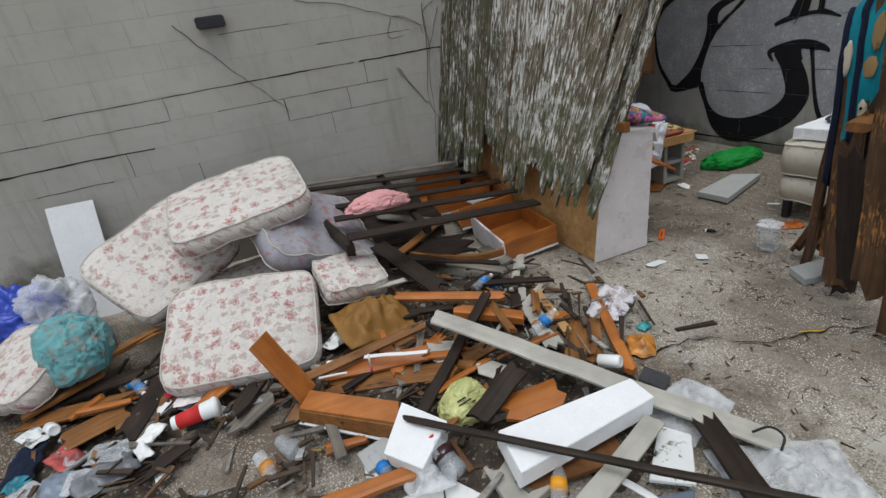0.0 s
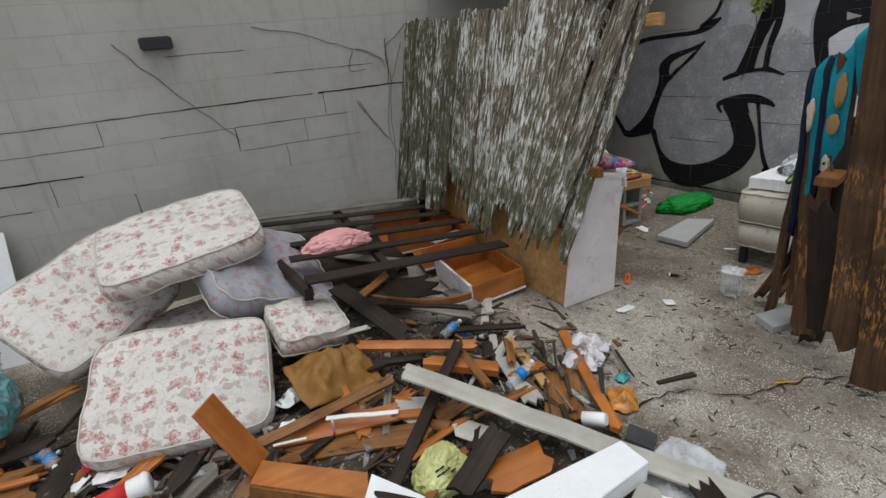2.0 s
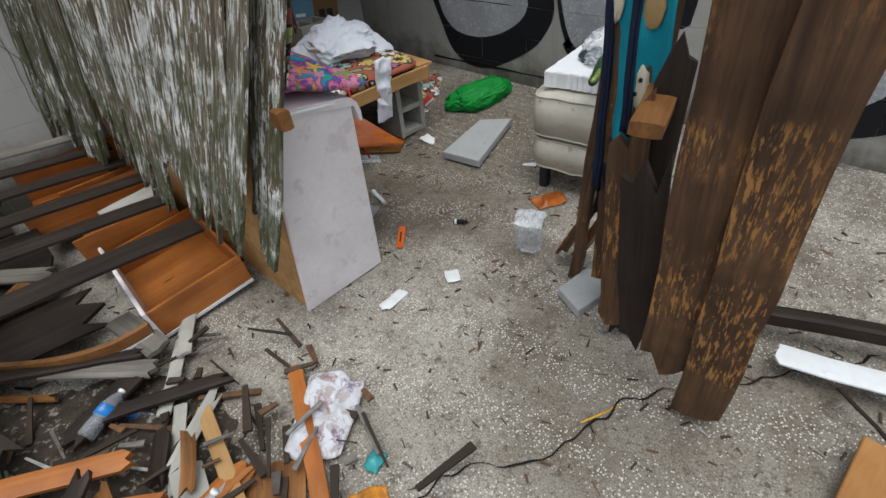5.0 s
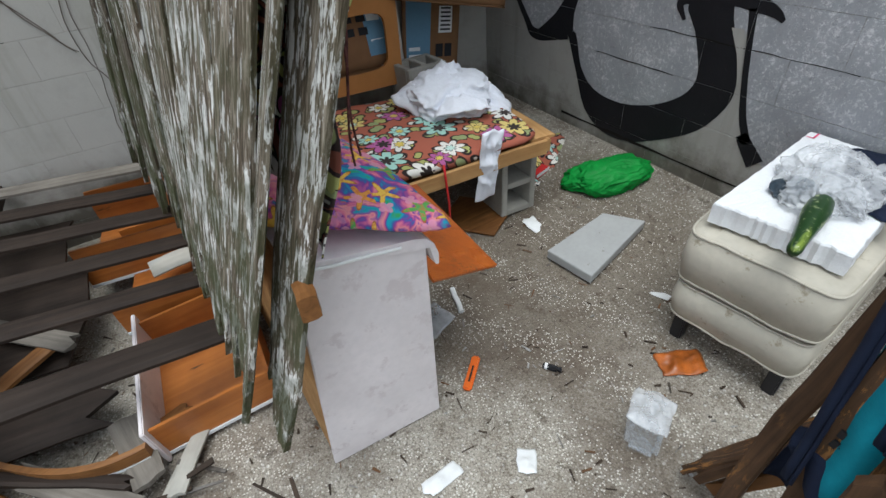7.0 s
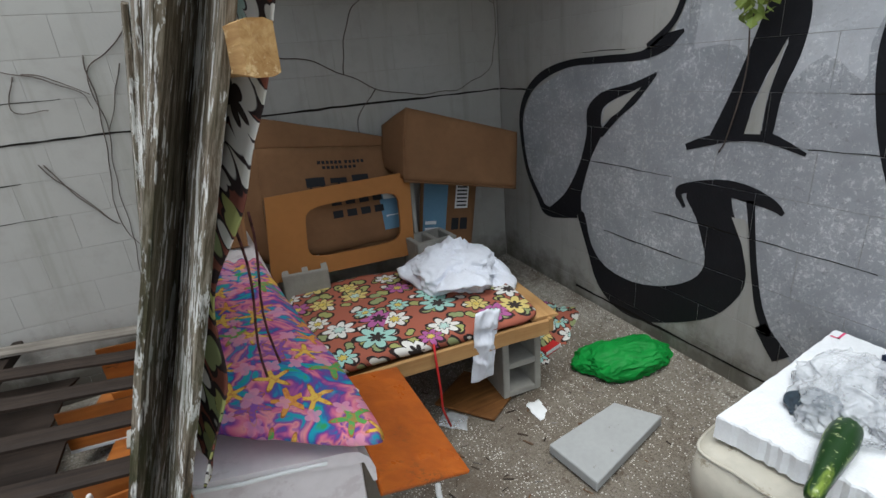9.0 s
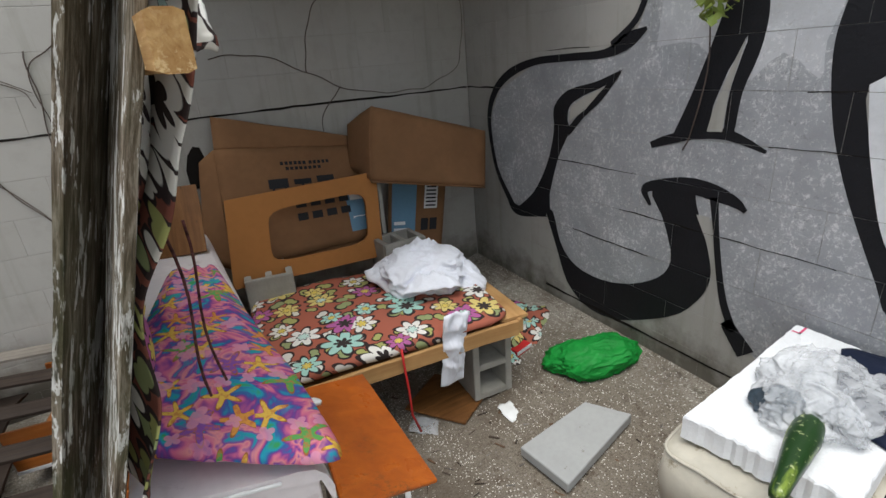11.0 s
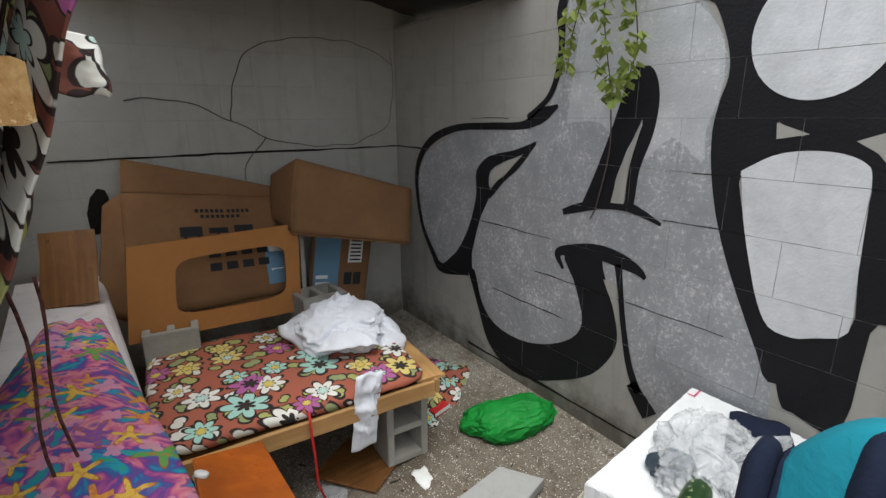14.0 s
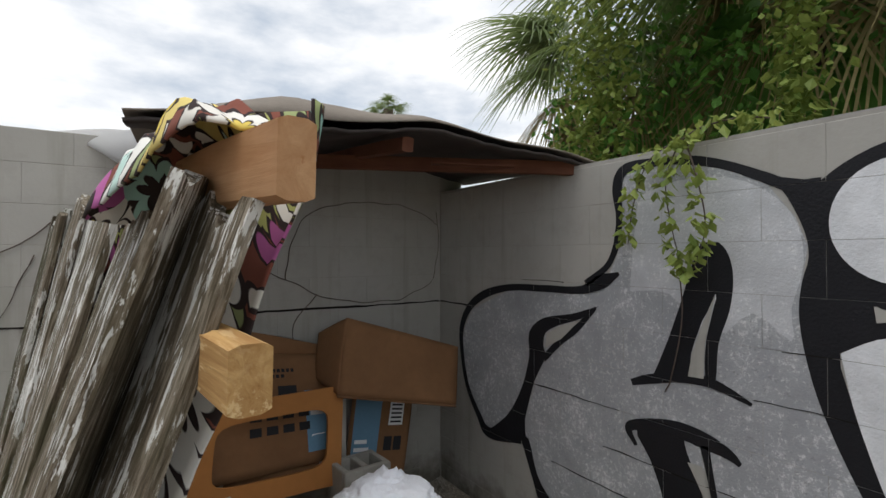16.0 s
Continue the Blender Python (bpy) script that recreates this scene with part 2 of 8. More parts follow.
def spray_paint(name, c, chip, at, rough, spot=None):
    g = G(name, rough)
    n1, n2 = g.noise(46, 8, rough=0.85), g.noise(5, 6, rough=0.7)
    col = g.mix(g.ramp(n2, (0.3, 0.0), (0.7, 1.0)), tuple(x * 0.72 for x in c), c)
    k = g.math("ADD", g.math("MULTIPLY", n1, 0.75), g.math("MULTIPLY", n2, 0.25))
    col = g.mix(g.ramp(k, (at, 0.0), (at + 0.03, 1.0)), col, chip)
    if spot:
        col = g.mix(g.math("MULTIPLY", g.ramp(g.noise(1.6, 3), (0.35, 0.2), (0.65, 1.0)), g.ramp(g.noise(40, 8, rough=0.8), (0.555, 0.0), (0.60, 0.8))), col, spot)
        col = g.mix(g.ramp(g.noise(1.3, 4), (0.4, 0.0), (0.7, 0.45)), col, tuple(x * 0.5 for x in c))
    g.color(col).bump(g.noise(90, 4), 0.6, 0.004)
    return g.m


def concrete_ground():
    g = G("exposed_aggregate_concrete", 0.75)
    n1, n2, n3 = g.noise(0.9, 9, rough=0.72), g.noise(5.5, 8, rough=0.75), g.noise(40, 4)
    cell = g.n.new("ShaderNodeTexVoronoi")
    cell.inputs["Scale"].default_value = 62
    g.l.new(g.co.outputs["Object"], cell.inputs["Vector"])
    cs = g.n.new("ShaderNodeSeparateColor")
    g.l.new(cell.outputs["Color"], cs.inputs[0])
    peb = g.math("MULTIPLY", g.ramp(cell.outputs["Distance"], (0.30, 1.0), (0.46, 0.0)), g.ramp(cs.outputs[0], (0.25, 0.0), (0.6, 0.9)))
    fine = g.voro(145)
    base = g.mix(g.ramp(n2, (0.3, 0.0), (0.7, 1.0)), (0.21, 0.18, 0.14), (0.45, 0.42, 0.36))
    pc = g.ramp(cs.outputs[1], (0.0, (0.70, 0.67, 0.61)), (0.5, (0.46, 0.42, 0.35)), (0.75, (0.20, 0.17, 0.13)), (1.0, (0.84, 0.82, 0.78)))
    c = g.mix(g.math("MULTIPLY", peb, g.ramp(n1, (0.36, 0.35), (0.58, 0.95))), base, pc)
    c = g.mix(g.ramp(fine, (0.18, 0.5), (0.36, 0.0)), c, (0.66, 0.62, 0.54))
    c = g.mix(g.ramp(fine, (0.62, 0.0), (0.80, 0.7)), c, (0.13, 0.11, 0.085))
    dark = g.ramp(n1, (0.47, 0.0), (0.62, 0.85))
    c = g.mix(dark, c, (0.105, 0.078, 0.056))
    blot = g.ramp(n2, (0.57, 0.0), (0.68, 0.85))
    c = g.mix(blot, c, (0.06, 0.045, 0.032))
    n4 = g.noise(16, 6, rough=0.75)
    c = g.mix(g.ramp(n4, (0.56, 0.0), (0.66, 0.7)), c, (0.075, 0.055, 0.040))
    c = g.mix(g.ramp(n4, (0.30, 0.55), (0.38, 0.0)), c, (0.50, 0.47, 0.42))
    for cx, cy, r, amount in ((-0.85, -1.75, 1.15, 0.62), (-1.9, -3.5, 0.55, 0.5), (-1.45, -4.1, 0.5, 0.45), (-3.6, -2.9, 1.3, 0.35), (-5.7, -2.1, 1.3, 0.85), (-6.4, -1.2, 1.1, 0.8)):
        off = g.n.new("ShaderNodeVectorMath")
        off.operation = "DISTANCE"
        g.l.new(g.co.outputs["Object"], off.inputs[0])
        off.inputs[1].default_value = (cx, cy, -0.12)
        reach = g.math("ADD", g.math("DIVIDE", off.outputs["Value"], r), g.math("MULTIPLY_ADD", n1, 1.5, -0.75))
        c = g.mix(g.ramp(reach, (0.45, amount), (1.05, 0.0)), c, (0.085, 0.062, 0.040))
    speck = g.n.new("ShaderNodeTexVoronoi")
    speck.inputs["Scale"].default_value = 95
    g.l.new(g.co.outputs["Object"], speck.inputs["Vector"])
    sk = g.n.new("ShaderNodeSeparateColor")
    g.l.new(speck.outputs["Color"], sk.inputs[0])
    dots = g.math("MULTIPLY", g.ramp(speck.outputs["Distance"], (0.26, 1.0), (0.36, 0.0)), g.ramp(sk.outputs[2], (0.62, 0.0), (0.66, 0.75)))
    c = g.mix(dots, c, (0.70, 0.67, 0.60))
    g.color(c)
    h = g.math("ADD", g.math("MULTIPLY", peb, 0.6), n3)
    g.bump(h, 0.8, 0.007)
    g.rough(g.ramp(n1, (0.45, 0.82), (0.7, 0.5)))
    return g.m


def weathered_fence(name, keep, pale, moss):
    """Grey old boards with long flakes of white paint and green algae; grain along x."""
    g = G(name, 0.9)
    r = g.rand()
    loc = g.n.new("ShaderNodeCombineXYZ")
    for k, f in enumerate((9.0, 4.0, 6.0)):
        g.put(loc.inputs[k], g.math("MULTIPLY", r, f))
    fine = g.noise(1, 6, g.vec((8, 80, 80), loc=loc.outputs[0]), 0.72, 0.5)
    wide = g.noise(1, 5, g.vec((10, 52, 52), loc=loc.outputs[0]), 0.7, 0.3)
    blot = g.noise(3.0, 4, g.vec((1, 1, 1), loc=loc.outputs[0]))
    c = g.ramp(fine, (0.30, (0.014, 0.010, 0.006)), (0.48, tuple(x * pale for x in (0.115, 0.088, 0.060))), (0.70, tuple(x * pale for x in (0.44, 0.385, 0.31))))
    k = g.math("ADD", g.math("MULTIPLY", wide, 0.70), g.math("MULTIPLY", blot, 0.30))
    k = g.math("ADD", k, g.math("MULTIPLY_ADD", r, 0.06, -0.018))
    c = g.mix(g.math("MULTIPLY", g.ramp(k, (keep, 0.0), (keep + 0.017, 1.0)), g.ramp(fine, (0.36, 0.15), (0.5, 1.0))), c, (0.70, 0.69, 0.65))
    s = g.n.new("ShaderNodeSeparateXYZ")
    g.l.new(g.co.outputs["Object"], s.inputs[0])
    low = g.math("MULTIPLY", g.ramp(g.math("DIVIDE", s.outputs[0], 1.9), (0.1, 1.0), (0.75, moss)), g.ramp(g.noise(6, 5, rough=0.7), (0.40, 0.0), (0.58, 0.9)))
    c = g.mix(low, c, (0.055, 0.062, 0.026))
    g.color(c).bump(g.math("ADD", fine, g.math("MULTIPLY", k, 0.5)), 0.9, 0.006)
    return g.m


M_WALL, M_GROUND, M_FENCE = wall_paint(), concrete_ground(), weathered_fence("peeling_fence_board", 0.527, 0.95, 0.25)
M_MOSSBOARD = weathered_fence("mossy_fence_board", 0.553, 0.55, 0.6)
M_MORTAR = plain("painted_mortar", (0.385, 0.37, 0.335), 0.9)
M_BLACK = spray_paint("black_spray_paint", (0.014, 0.014, 0.017), (0.20, 0.20, 0.19), 0.63, 0.55)
M_SILVER = spray_paint("silver_spray_paint", (0.43, 0.44, 0.46), (0.68, 0.68, 0.68), 0.53, 0.45, (0.19, 0.19, 0.19))
# lighter copy of the silver: less wear, and brighter light put into the colour
M_SILVER_LIT = spray_paint("lit_silver_paint", (0.62, 0.63, 0.65), (0.74, 0.74, 0.74), 0.55, 0.45, (0.40, 0.40, 0.40))
M_SILVER2 = spray_paint("bright_silver_paint", (0.80, 0.81, 0.83), (0.84, 0.80, 0.79), 0.62, 0.45)
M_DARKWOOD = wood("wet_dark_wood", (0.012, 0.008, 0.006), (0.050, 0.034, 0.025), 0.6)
M_GREYWOOD = wood("grey_weathered_wood", (0.10, 0.085, 0.07), (0.30, 0.27, 0.23), 0.8)
M_ORANGE = wood("orange_stained_wood", (0.32, 0.092, 0.016), (0.55, 0.20, 0.042), 0.36, 0.6, (0.05, 0.028, 0.016), 0.66)
M_BROWN = wood("brown_timber", (0.13, 0.052, 0.016), (0.34, 0.155, 0.05), 0.5, 1.0, (0.04, 0.025, 0.015), 0.62)
M_PINE = wood("fresh_pine_timber", (0.42, 0.21, 0.075), (0.64, 0.40, 0.17), 0.65, 0.6)
M_PINK = wood("pinkish_cut_timber", (0.40, 0.19, 0.08), (0.66, 0.40, 0.21), 0.7, 0.8, (0.30, 0.13, 0.05), 0.60)
M_ROT = wood("rotten_brown_timber", (0.035, 0.020, 0.012), (0.16, 0.085, 0.042), 0.65, 0.9, (0.36, 0.17, 0.05), 0.62, fine_wear=True)
M_OLDBOARD = wood("old_grey_brown_board", (0.055, 0.036, 0.024), (0.24, 0.165, 0.115), 0.7, 0.8, (0.42, 0.34, 0.26), 0.56, fine_wear=True)
M_PALE = wood("pale_painted_board", (0.42, 0.40, 0.35), (0.54, 0.52, 0.46), 0.7, 0.35, (0.20, 0.18, 0.15), 0.72)
M_WHITE = plain("white_board", (0.74, 0.75, 0.75), 0.6, 0.08, 4, 0.1, dirt=(0.10, 0.08, 0.06), dirt_at=0.66)
M_FOAM = plain("white_styrofoam", (0.80, 0.81, 0.82), 0.9, 0.06, 14, 0.8, dirt=(0.42, 0.40, 0.36), dirt_at=0.68)
M_SOFA = sofa_fabric("cream_flower_upholstery", (0.68, 0.64, 0.60), (0.30, 0.05, 0.05))
M_SOFA2 = sofa_fabric("lavender_grey_flower_upholstery", (0.36, 0.355, 0.40), (0.32, 0.11, 0.12))
M_BRIGHTORANGE = wood("bright_orange_varnished_wood", (0.42, 0.12, 0.02), (0.62, 0.22, 0.045), 0.35, 0.5, (0.10, 0.05, 0.02), 0.74)
M_REDBOARD = wood("worn_red_orange_board", (0.40, 0.085, 0.010), (0.58, 0.15, 0.020), 0.32, 0.8, (0.16, 0.06, 0.025), 0.68, fine_wear=True)
M_CHIP = wood("orange_particleboard", (0.36, 0.155, 0.045), (0.52, 0.26, 0.085), 0.7, 0.5, (0.14, 0.06, 0.02), 0.64)
M_PIPING = plain("cream_piping", (0.56, 0.52, 0.46), 0.9)
M_FLORAL = print_fabric("bold_flower_print", (0.40, 0.115, 0.07), 6.4, 0.088, 7)
M_CURTAIN = print_fabric("large_flower_print", (0.20, 0.06, 0.04), 5.5, 0.125, 6)
M_STARS = star_fabric("rainbow_star_print")
M_LAMINATE = plain("pinkish_white_laminate", (0.80, 0.745, 0.745), 0.5, 0.14, 4, 0.05, dirt=(0.62, 0.56, 0.56), dirt_at=0.56)
M_CARD = plain("brown_cardboard", (0.25, 0.13, 0.062), 0.9, 0.22, 3, 0.1)
M_CARD2 = plain("orange_fibreboard", (0.44, 0.19, 0.055), 0.75, 0.15, 3, 0.08)
M_SHIRT = plain("white_cotton", (0.82, 0.84, 0.90), 0.95, 0.06, 8, 0.1)
M_OTTO = plain("cream_vinyl", (0.56, 0.52, 0.43), 0.55, 0.28, 4, 0.35, dirt=(0.26, 0.22, 0.155), dirt_at=0.60)
M_CINDER = plain("cinder_block_concrete", (0.40, 0.385, 0.34), 0.95, 0.25, 9, 0.7)
M_SLAB = plain("grey_concrete_slab", (0.40, 0.405, 0.395), 0.9, 0.12, 5, 0.2, dirt=(0.24, 0.23, 0.2), dirt_at=0.64)
M_GREEN = plain("green_woven_plastic", (0.015, 0.30, 0.045), 0.55, 0.35, 12, 0.3)
M_TEAL = plain("teal_towel", (0.016, 0.26, 0.34), 0.95, 0.2, 10, 0.5)
M_NAVY = plain("navy_towel", (0.012, 0.018, 0.04), 0.95, 0.2, 10, 0.5)
M_PINKC = plain("pink_cloth", (0.72, 0.36, 0.36), 0.95, 0.2, 10, 0.2)
M_RED = plain("red_print", (0.55, 0.03, 0.03), 0.5, 0.1)
M_PLAINWHITE = plain("white_plastic", (0.80, 0.81, 0.80), 0.4, 0.05)
M_INK = plain("black_print", (0.02, 0.02, 0.022), 0.6, 0.1)
M_METAL = plain("dark_metal", (0.05, 0.05, 0.055), 0.4, 0.2, metal=0.7)
M_CRACK = plain("dark_crack", (0.016, 0.013, 0.011), 0.95, 0.3)
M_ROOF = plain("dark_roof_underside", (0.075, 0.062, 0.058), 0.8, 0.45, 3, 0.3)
M_SHINGLE = plain("taupe_roof_felt", (0.235, 0.205, 0.175), 0.95, 0.15, 20, 0.5)
M_ENDGRAIN = wood("frayed_sawn_timber", (0.26, 0.10, 0.025), (0.66, 0.42, 0.17), 0.85, 1.6, (0.70, 0.52, 0.28), 0.56, fine_wear=True)

# ---- building helpers ----
rnd = random.Random(7)


# the yard and the shelter were each set out from their own base line: their axes in the world
YARD = Matrix(((0.9846, 0.0758, 0.0185, -0.0397), (-0.0752, 0.9843, -0.0305, -0.0323), (-0.0207, 0.0290, 0.9870, -0.0484), (0, 0, 0, 1)))
SHELTER = Matrix(((1.0608, 0.0597, 0.0138, 0.1076), (-0.0598, 1.0608, 0.0052, 0.2222), (-0.0135, -0.0060, 1.0624, -0.1013), (0, 0, 0, 1)))


def drawn_out(k):
    """The shelter's axes with all lengths from its base point times k."""
    c = Matrix.Translation((-1.92, -3.28, 1.63))
    return c @ Matrix.Diagonal((k, k, k, 1)) @ c.inverted() @ SHELTER


BENCH, CORNER, HEAD_AXES, PLAIN = drawn_out(1.12), drawn_out(0.94), drawn_out(1.03), Matrix()
AXES = SHELTER


def ground_z(x, y):
    """The slab falls gently away from the painted wall and is heaped up along its foot."""
    rise = 0.15 * (min(max(x + 0.95, 0.0), 0.95) / 0.95) ** 1.5
    return -0.082 + 0.029 * x + 0.008 * (y + 2.7) + rise


def floor_z(x, y):
    """The slab's height at a place, in the axes of the part being set out."""
    z = 0.0
    for _ in range(3):
        p = AXES @ Vector((x, y, z))
        z += ground_z(p.x, p.y) - p.z
    return z


def bring(m, done=set()):
    """Turns all that was set out since the last call from its own axes into the world."""
    for ob in bpy.data.objects:
        if ob.parent is None and ob.name not in done:
            done.add(ob.name)
            if m is not None:
                ob.matrix_world = m @ ob.matrix_world


def mesh_ob(name, verts, faces, mat, parent=None, label="", smooth=False, uv=None, at=None):
    me = bpy.data.meshes.new(name)
    me.from_pydata([tuple(v) for v in verts], [], faces)
    for m in mat if isinstance(mat, (list, tuple)) else [mat]:
        me.materials.append(m)
    if smooth:
        me.polygons.foreach_set("use_smooth", [True] * len(me.polygons))
    if uv:
        lay = me.uv_layers.new(name="metres")
        for lp in me.loops:
            lay.data[lp.index].uv = uv(me.vertices[lp.vertex_index].co)
    me.update()
    ob = new(name, me)
    if at is not None:
        ob.matrix_world = at
    if parent is not None:
        ob.parent = parent
        if at is not None:
            ob.matrix_parent_inverse = parent.matrix_world.inverted()
    if label:
        ob["label"] = label
    return ob


def part(name, bm, material, parent, label="", smooth=False):
    """One bmesh as one mesh object under a thing or a part, in the parent's space."""
    me = bpy.data.meshes.new(name)
    bm.to_mesh(me)
    bm.free()
    me.materials.append(material)
    if smooth:
        me.polygons.foreach_set("use_smooth", [True] * len(me.polygons))
    ob = new(name, me)
    if parent is not None:
        ob.parent = parent
    if label:
        ob["label"] = label
    return ob


def empty(name, m, label="", category="", group="", kind=""):
    ob = new(name)
    ob.empty_display_size = 0.1
    ob.matrix_world = m
    return tagged(ob, label, category, group, kind)


def box_bm(x0, x1, y0, y1, z0, z1, bevel=0.004, jitter=0.0):
    bm = bmesh.new()
    bmesh.ops.create_cube(bm, size=1.0)
    for v in bm.verts:
        v.co = Vector((x0 + (v.co.x + 0.5) * (x1 - x0), y0 + (v.co.y + 0.5) * (y1 - y0), z0 + (v.co.z + 0.5) * (z1 - z0)))
        if jitter:
            v.co += Vector((rnd.uniform(-1, 1), rnd.uniform(-1, 1), rnd.uniform(-1, 1))) * jitter
    if bevel:
        bmesh.ops.bevel(bm, geom=bm.edges[:], offset=bevel, segments=2, affect="EDGES")
    return bm


def frame_of(p0, p1, roll=0.0):
    """Local x from p0 to p1, local z as far up as can be, turned by roll degrees about x."""
    p0, p1 = Vector(p0), Vector(p1)
    x = (p1 - p0).normalized()
    up = Vector((0, 0, 1)) if abs(x.z) < 0.95 else Vector((-1, 0, 0))
    y = up.cross(x).normalized()
    z = x.cross(y)
    return Matrix((x, y, z)).transposed().to_4x4(), (p1 - p0).length, Matrix.Translation(p0)


def plank_data(length, w, th, ends=(0.0, 0.0), wob=0.004, taper=1.0, segs=None, k=5):
    """A sawn board with rubbed arrises along x; ends: how far each end is splintered, in metres."""
    n = segs or max(3, int(length / 0.16))
    prof = []
    c = min(0.004, th * 0.3)
    for j in range(k):
        prof.append((-w / 2 + w * j / (k - 1), th / 2 - (c if j in (0, k - 1) else 0)))
    for j in range(k):
        prof.append((w / 2 - w * j / (k - 1), -th / 2 + (c if j in (0, k - 1) else 0)))
    m = len(prof)
    off0, off1 = [rnd.random() * ends[0] for _ in range(k)], [rnd.random() * ends[1] for _ in range(k)]
    verts, faces = [], []
    for i in range(n + 1):
        f = i / n
        wy, wz, s = rnd.uniform(-wob, wob), rnd.uniform(-wob, wob) * 0.5, 1 + (taper - 1) * f
        for j, (y, z) in enumerate(prof):
            jj = j if j < k else m - 1 - j
            x = length * f
            if i == 0:
                x += off0[jj]
            elif i == n:
                x -= off1[jj]
            else:
                x = min(max(x, off0[jj] + 0.01 * i), length - off1[jj] - 0.01 * (n - i))
            verts.append((x, y * s + wy, z + wz))
    for i in range(n):
        for j in range(m):
            a, b = i * m + j, i * m + (j + 1) % m
            faces.append((a, a + m, b + m, b))
    for base, flip in ((0, False), (n * m, True)):
        for j in range(k - 1):
            q = (base + j, base + j + 1, base + m - 2 - j, base + m - 1 - j)
            faces.append(tuple(reversed(q)) if flip else q)
    return verts, faces


def plank(name, p0, p1, w, th, mat, label, category="board", roll=0.0, ends=(0.0, 0.0), taper=1.0, parent=None, group="", wob=0.004, k=5):
    r, length, t = frame_of(p0, p1)
    m = t @ r @ pose(0, 0, 0, roll, 0, 0)
    v, f = plank_data(length, w, th, ends, wob, taper, k=k)
    ob = mesh_ob(name, v, f, mat, at=m)
    if parent is not None:
        ob.parent = parent
        ob.matrix_parent_inverse = parent.matrix_world.inverted()
        if label:
            ob["label"] = label
        return ob
    return tagged(ob, label, category, group)


def lathe(name, profile, mat, at, parent=None, label="", segs=20, dent=0.0):
    """A turned form about local z from (radius, height) pairs."""
    verts, faces = [], []
    ph = rnd.random() * 6
    for r, z in profile:
        for k in range(segs):
            a = 2 * math.pi * k / segs
            d = 1 + dent * math.sin(2 * a + ph + z * 30) + dent * 0.6 * math.sin(5 * a + z * 60)
            verts.append((r * math.cos(a) * d, r * math.sin(a) * d, z))
    for i in range(len(profile) - 1):
        for k in range(segs):
            a, b = i * segs + k, i * segs + (k + 1) % segs
            faces.append((a, b, b + segs, a + segs))
    faces.append(tuple(reversed(range(segs))))
    faces.append(tuple(range((len(profile) - 1) * segs, len(profile) * segs)))
    ob = mesh_ob(name, verts, faces, mat, at=at, smooth=True)
    if parent is not None:
        ob.parent = parent
        ob.matrix_parent_inverse = parent.matrix_world.inverted()
    if label:
        ob["label"] = label
    return ob


def tube(name, pts, radius, mat, parent=None, label="", segs=6, taper=1.0):
    verts, faces = [], []
    pts = [Vector(p) for p in pts]
    n = len(pts)
    for i, p in enumerate(pts):
        d = (pts[min(i + 1, n - 1)] - pts[max(i - 1, 0)]).normalized()
        u = d.cross(Vector((0.3, 0.2, 1)) if abs(d.z) < 0.9 else Vector((1, 0, 0))).normalized()
        v = d.cross(u)
        r = radius * (1 + (taper - 1) * i / (n - 1))
        for k in range(segs):
            a = 2 * math.pi * k / segs
            verts.append(p + (u * math.cos(a) + v * math.sin(a)) * r)
    for i in range(n - 1):
        for k in range(segs):
            a, b = i * segs + k, i * segs + (k + 1) % segs
            faces.append((a, b, b + segs, a + segs))
    faces += [tuple(reversed(range(segs))), tuple(range((n - 1) * segs, n * segs))]
    ob = mesh_ob(name, verts, faces, mat, None, label, smooth=True)
    if parent is not None:
        ob.parent, ob.matrix_parent_inverse = parent, parent.matrix_world.inverted()
    return ob


def spline(pts, per=8):
    """Catmull-Rom through tuples of any length."""
    p = [np.array(q, float) for q in pts]
    p = [2 * p[0] - p[1], *p, 2 * p[-1] - p[-2]]
    out = []
    for i in range(1, len(p) - 2):
        for s in range(per):
            t = s / per
            out.append(0.5 * (2 * p[i] + (p[i + 1] - p[i - 1]) * t + (2 * p[i - 1] - 5 * p[i] + 4 * p[i + 1] - p[i + 2]) * t * t + (3 * p[i] - p[i - 1] - 3 * p[i + 1] + p[i + 2]) * t ** 3))
    out.append(p[-2])
    return out


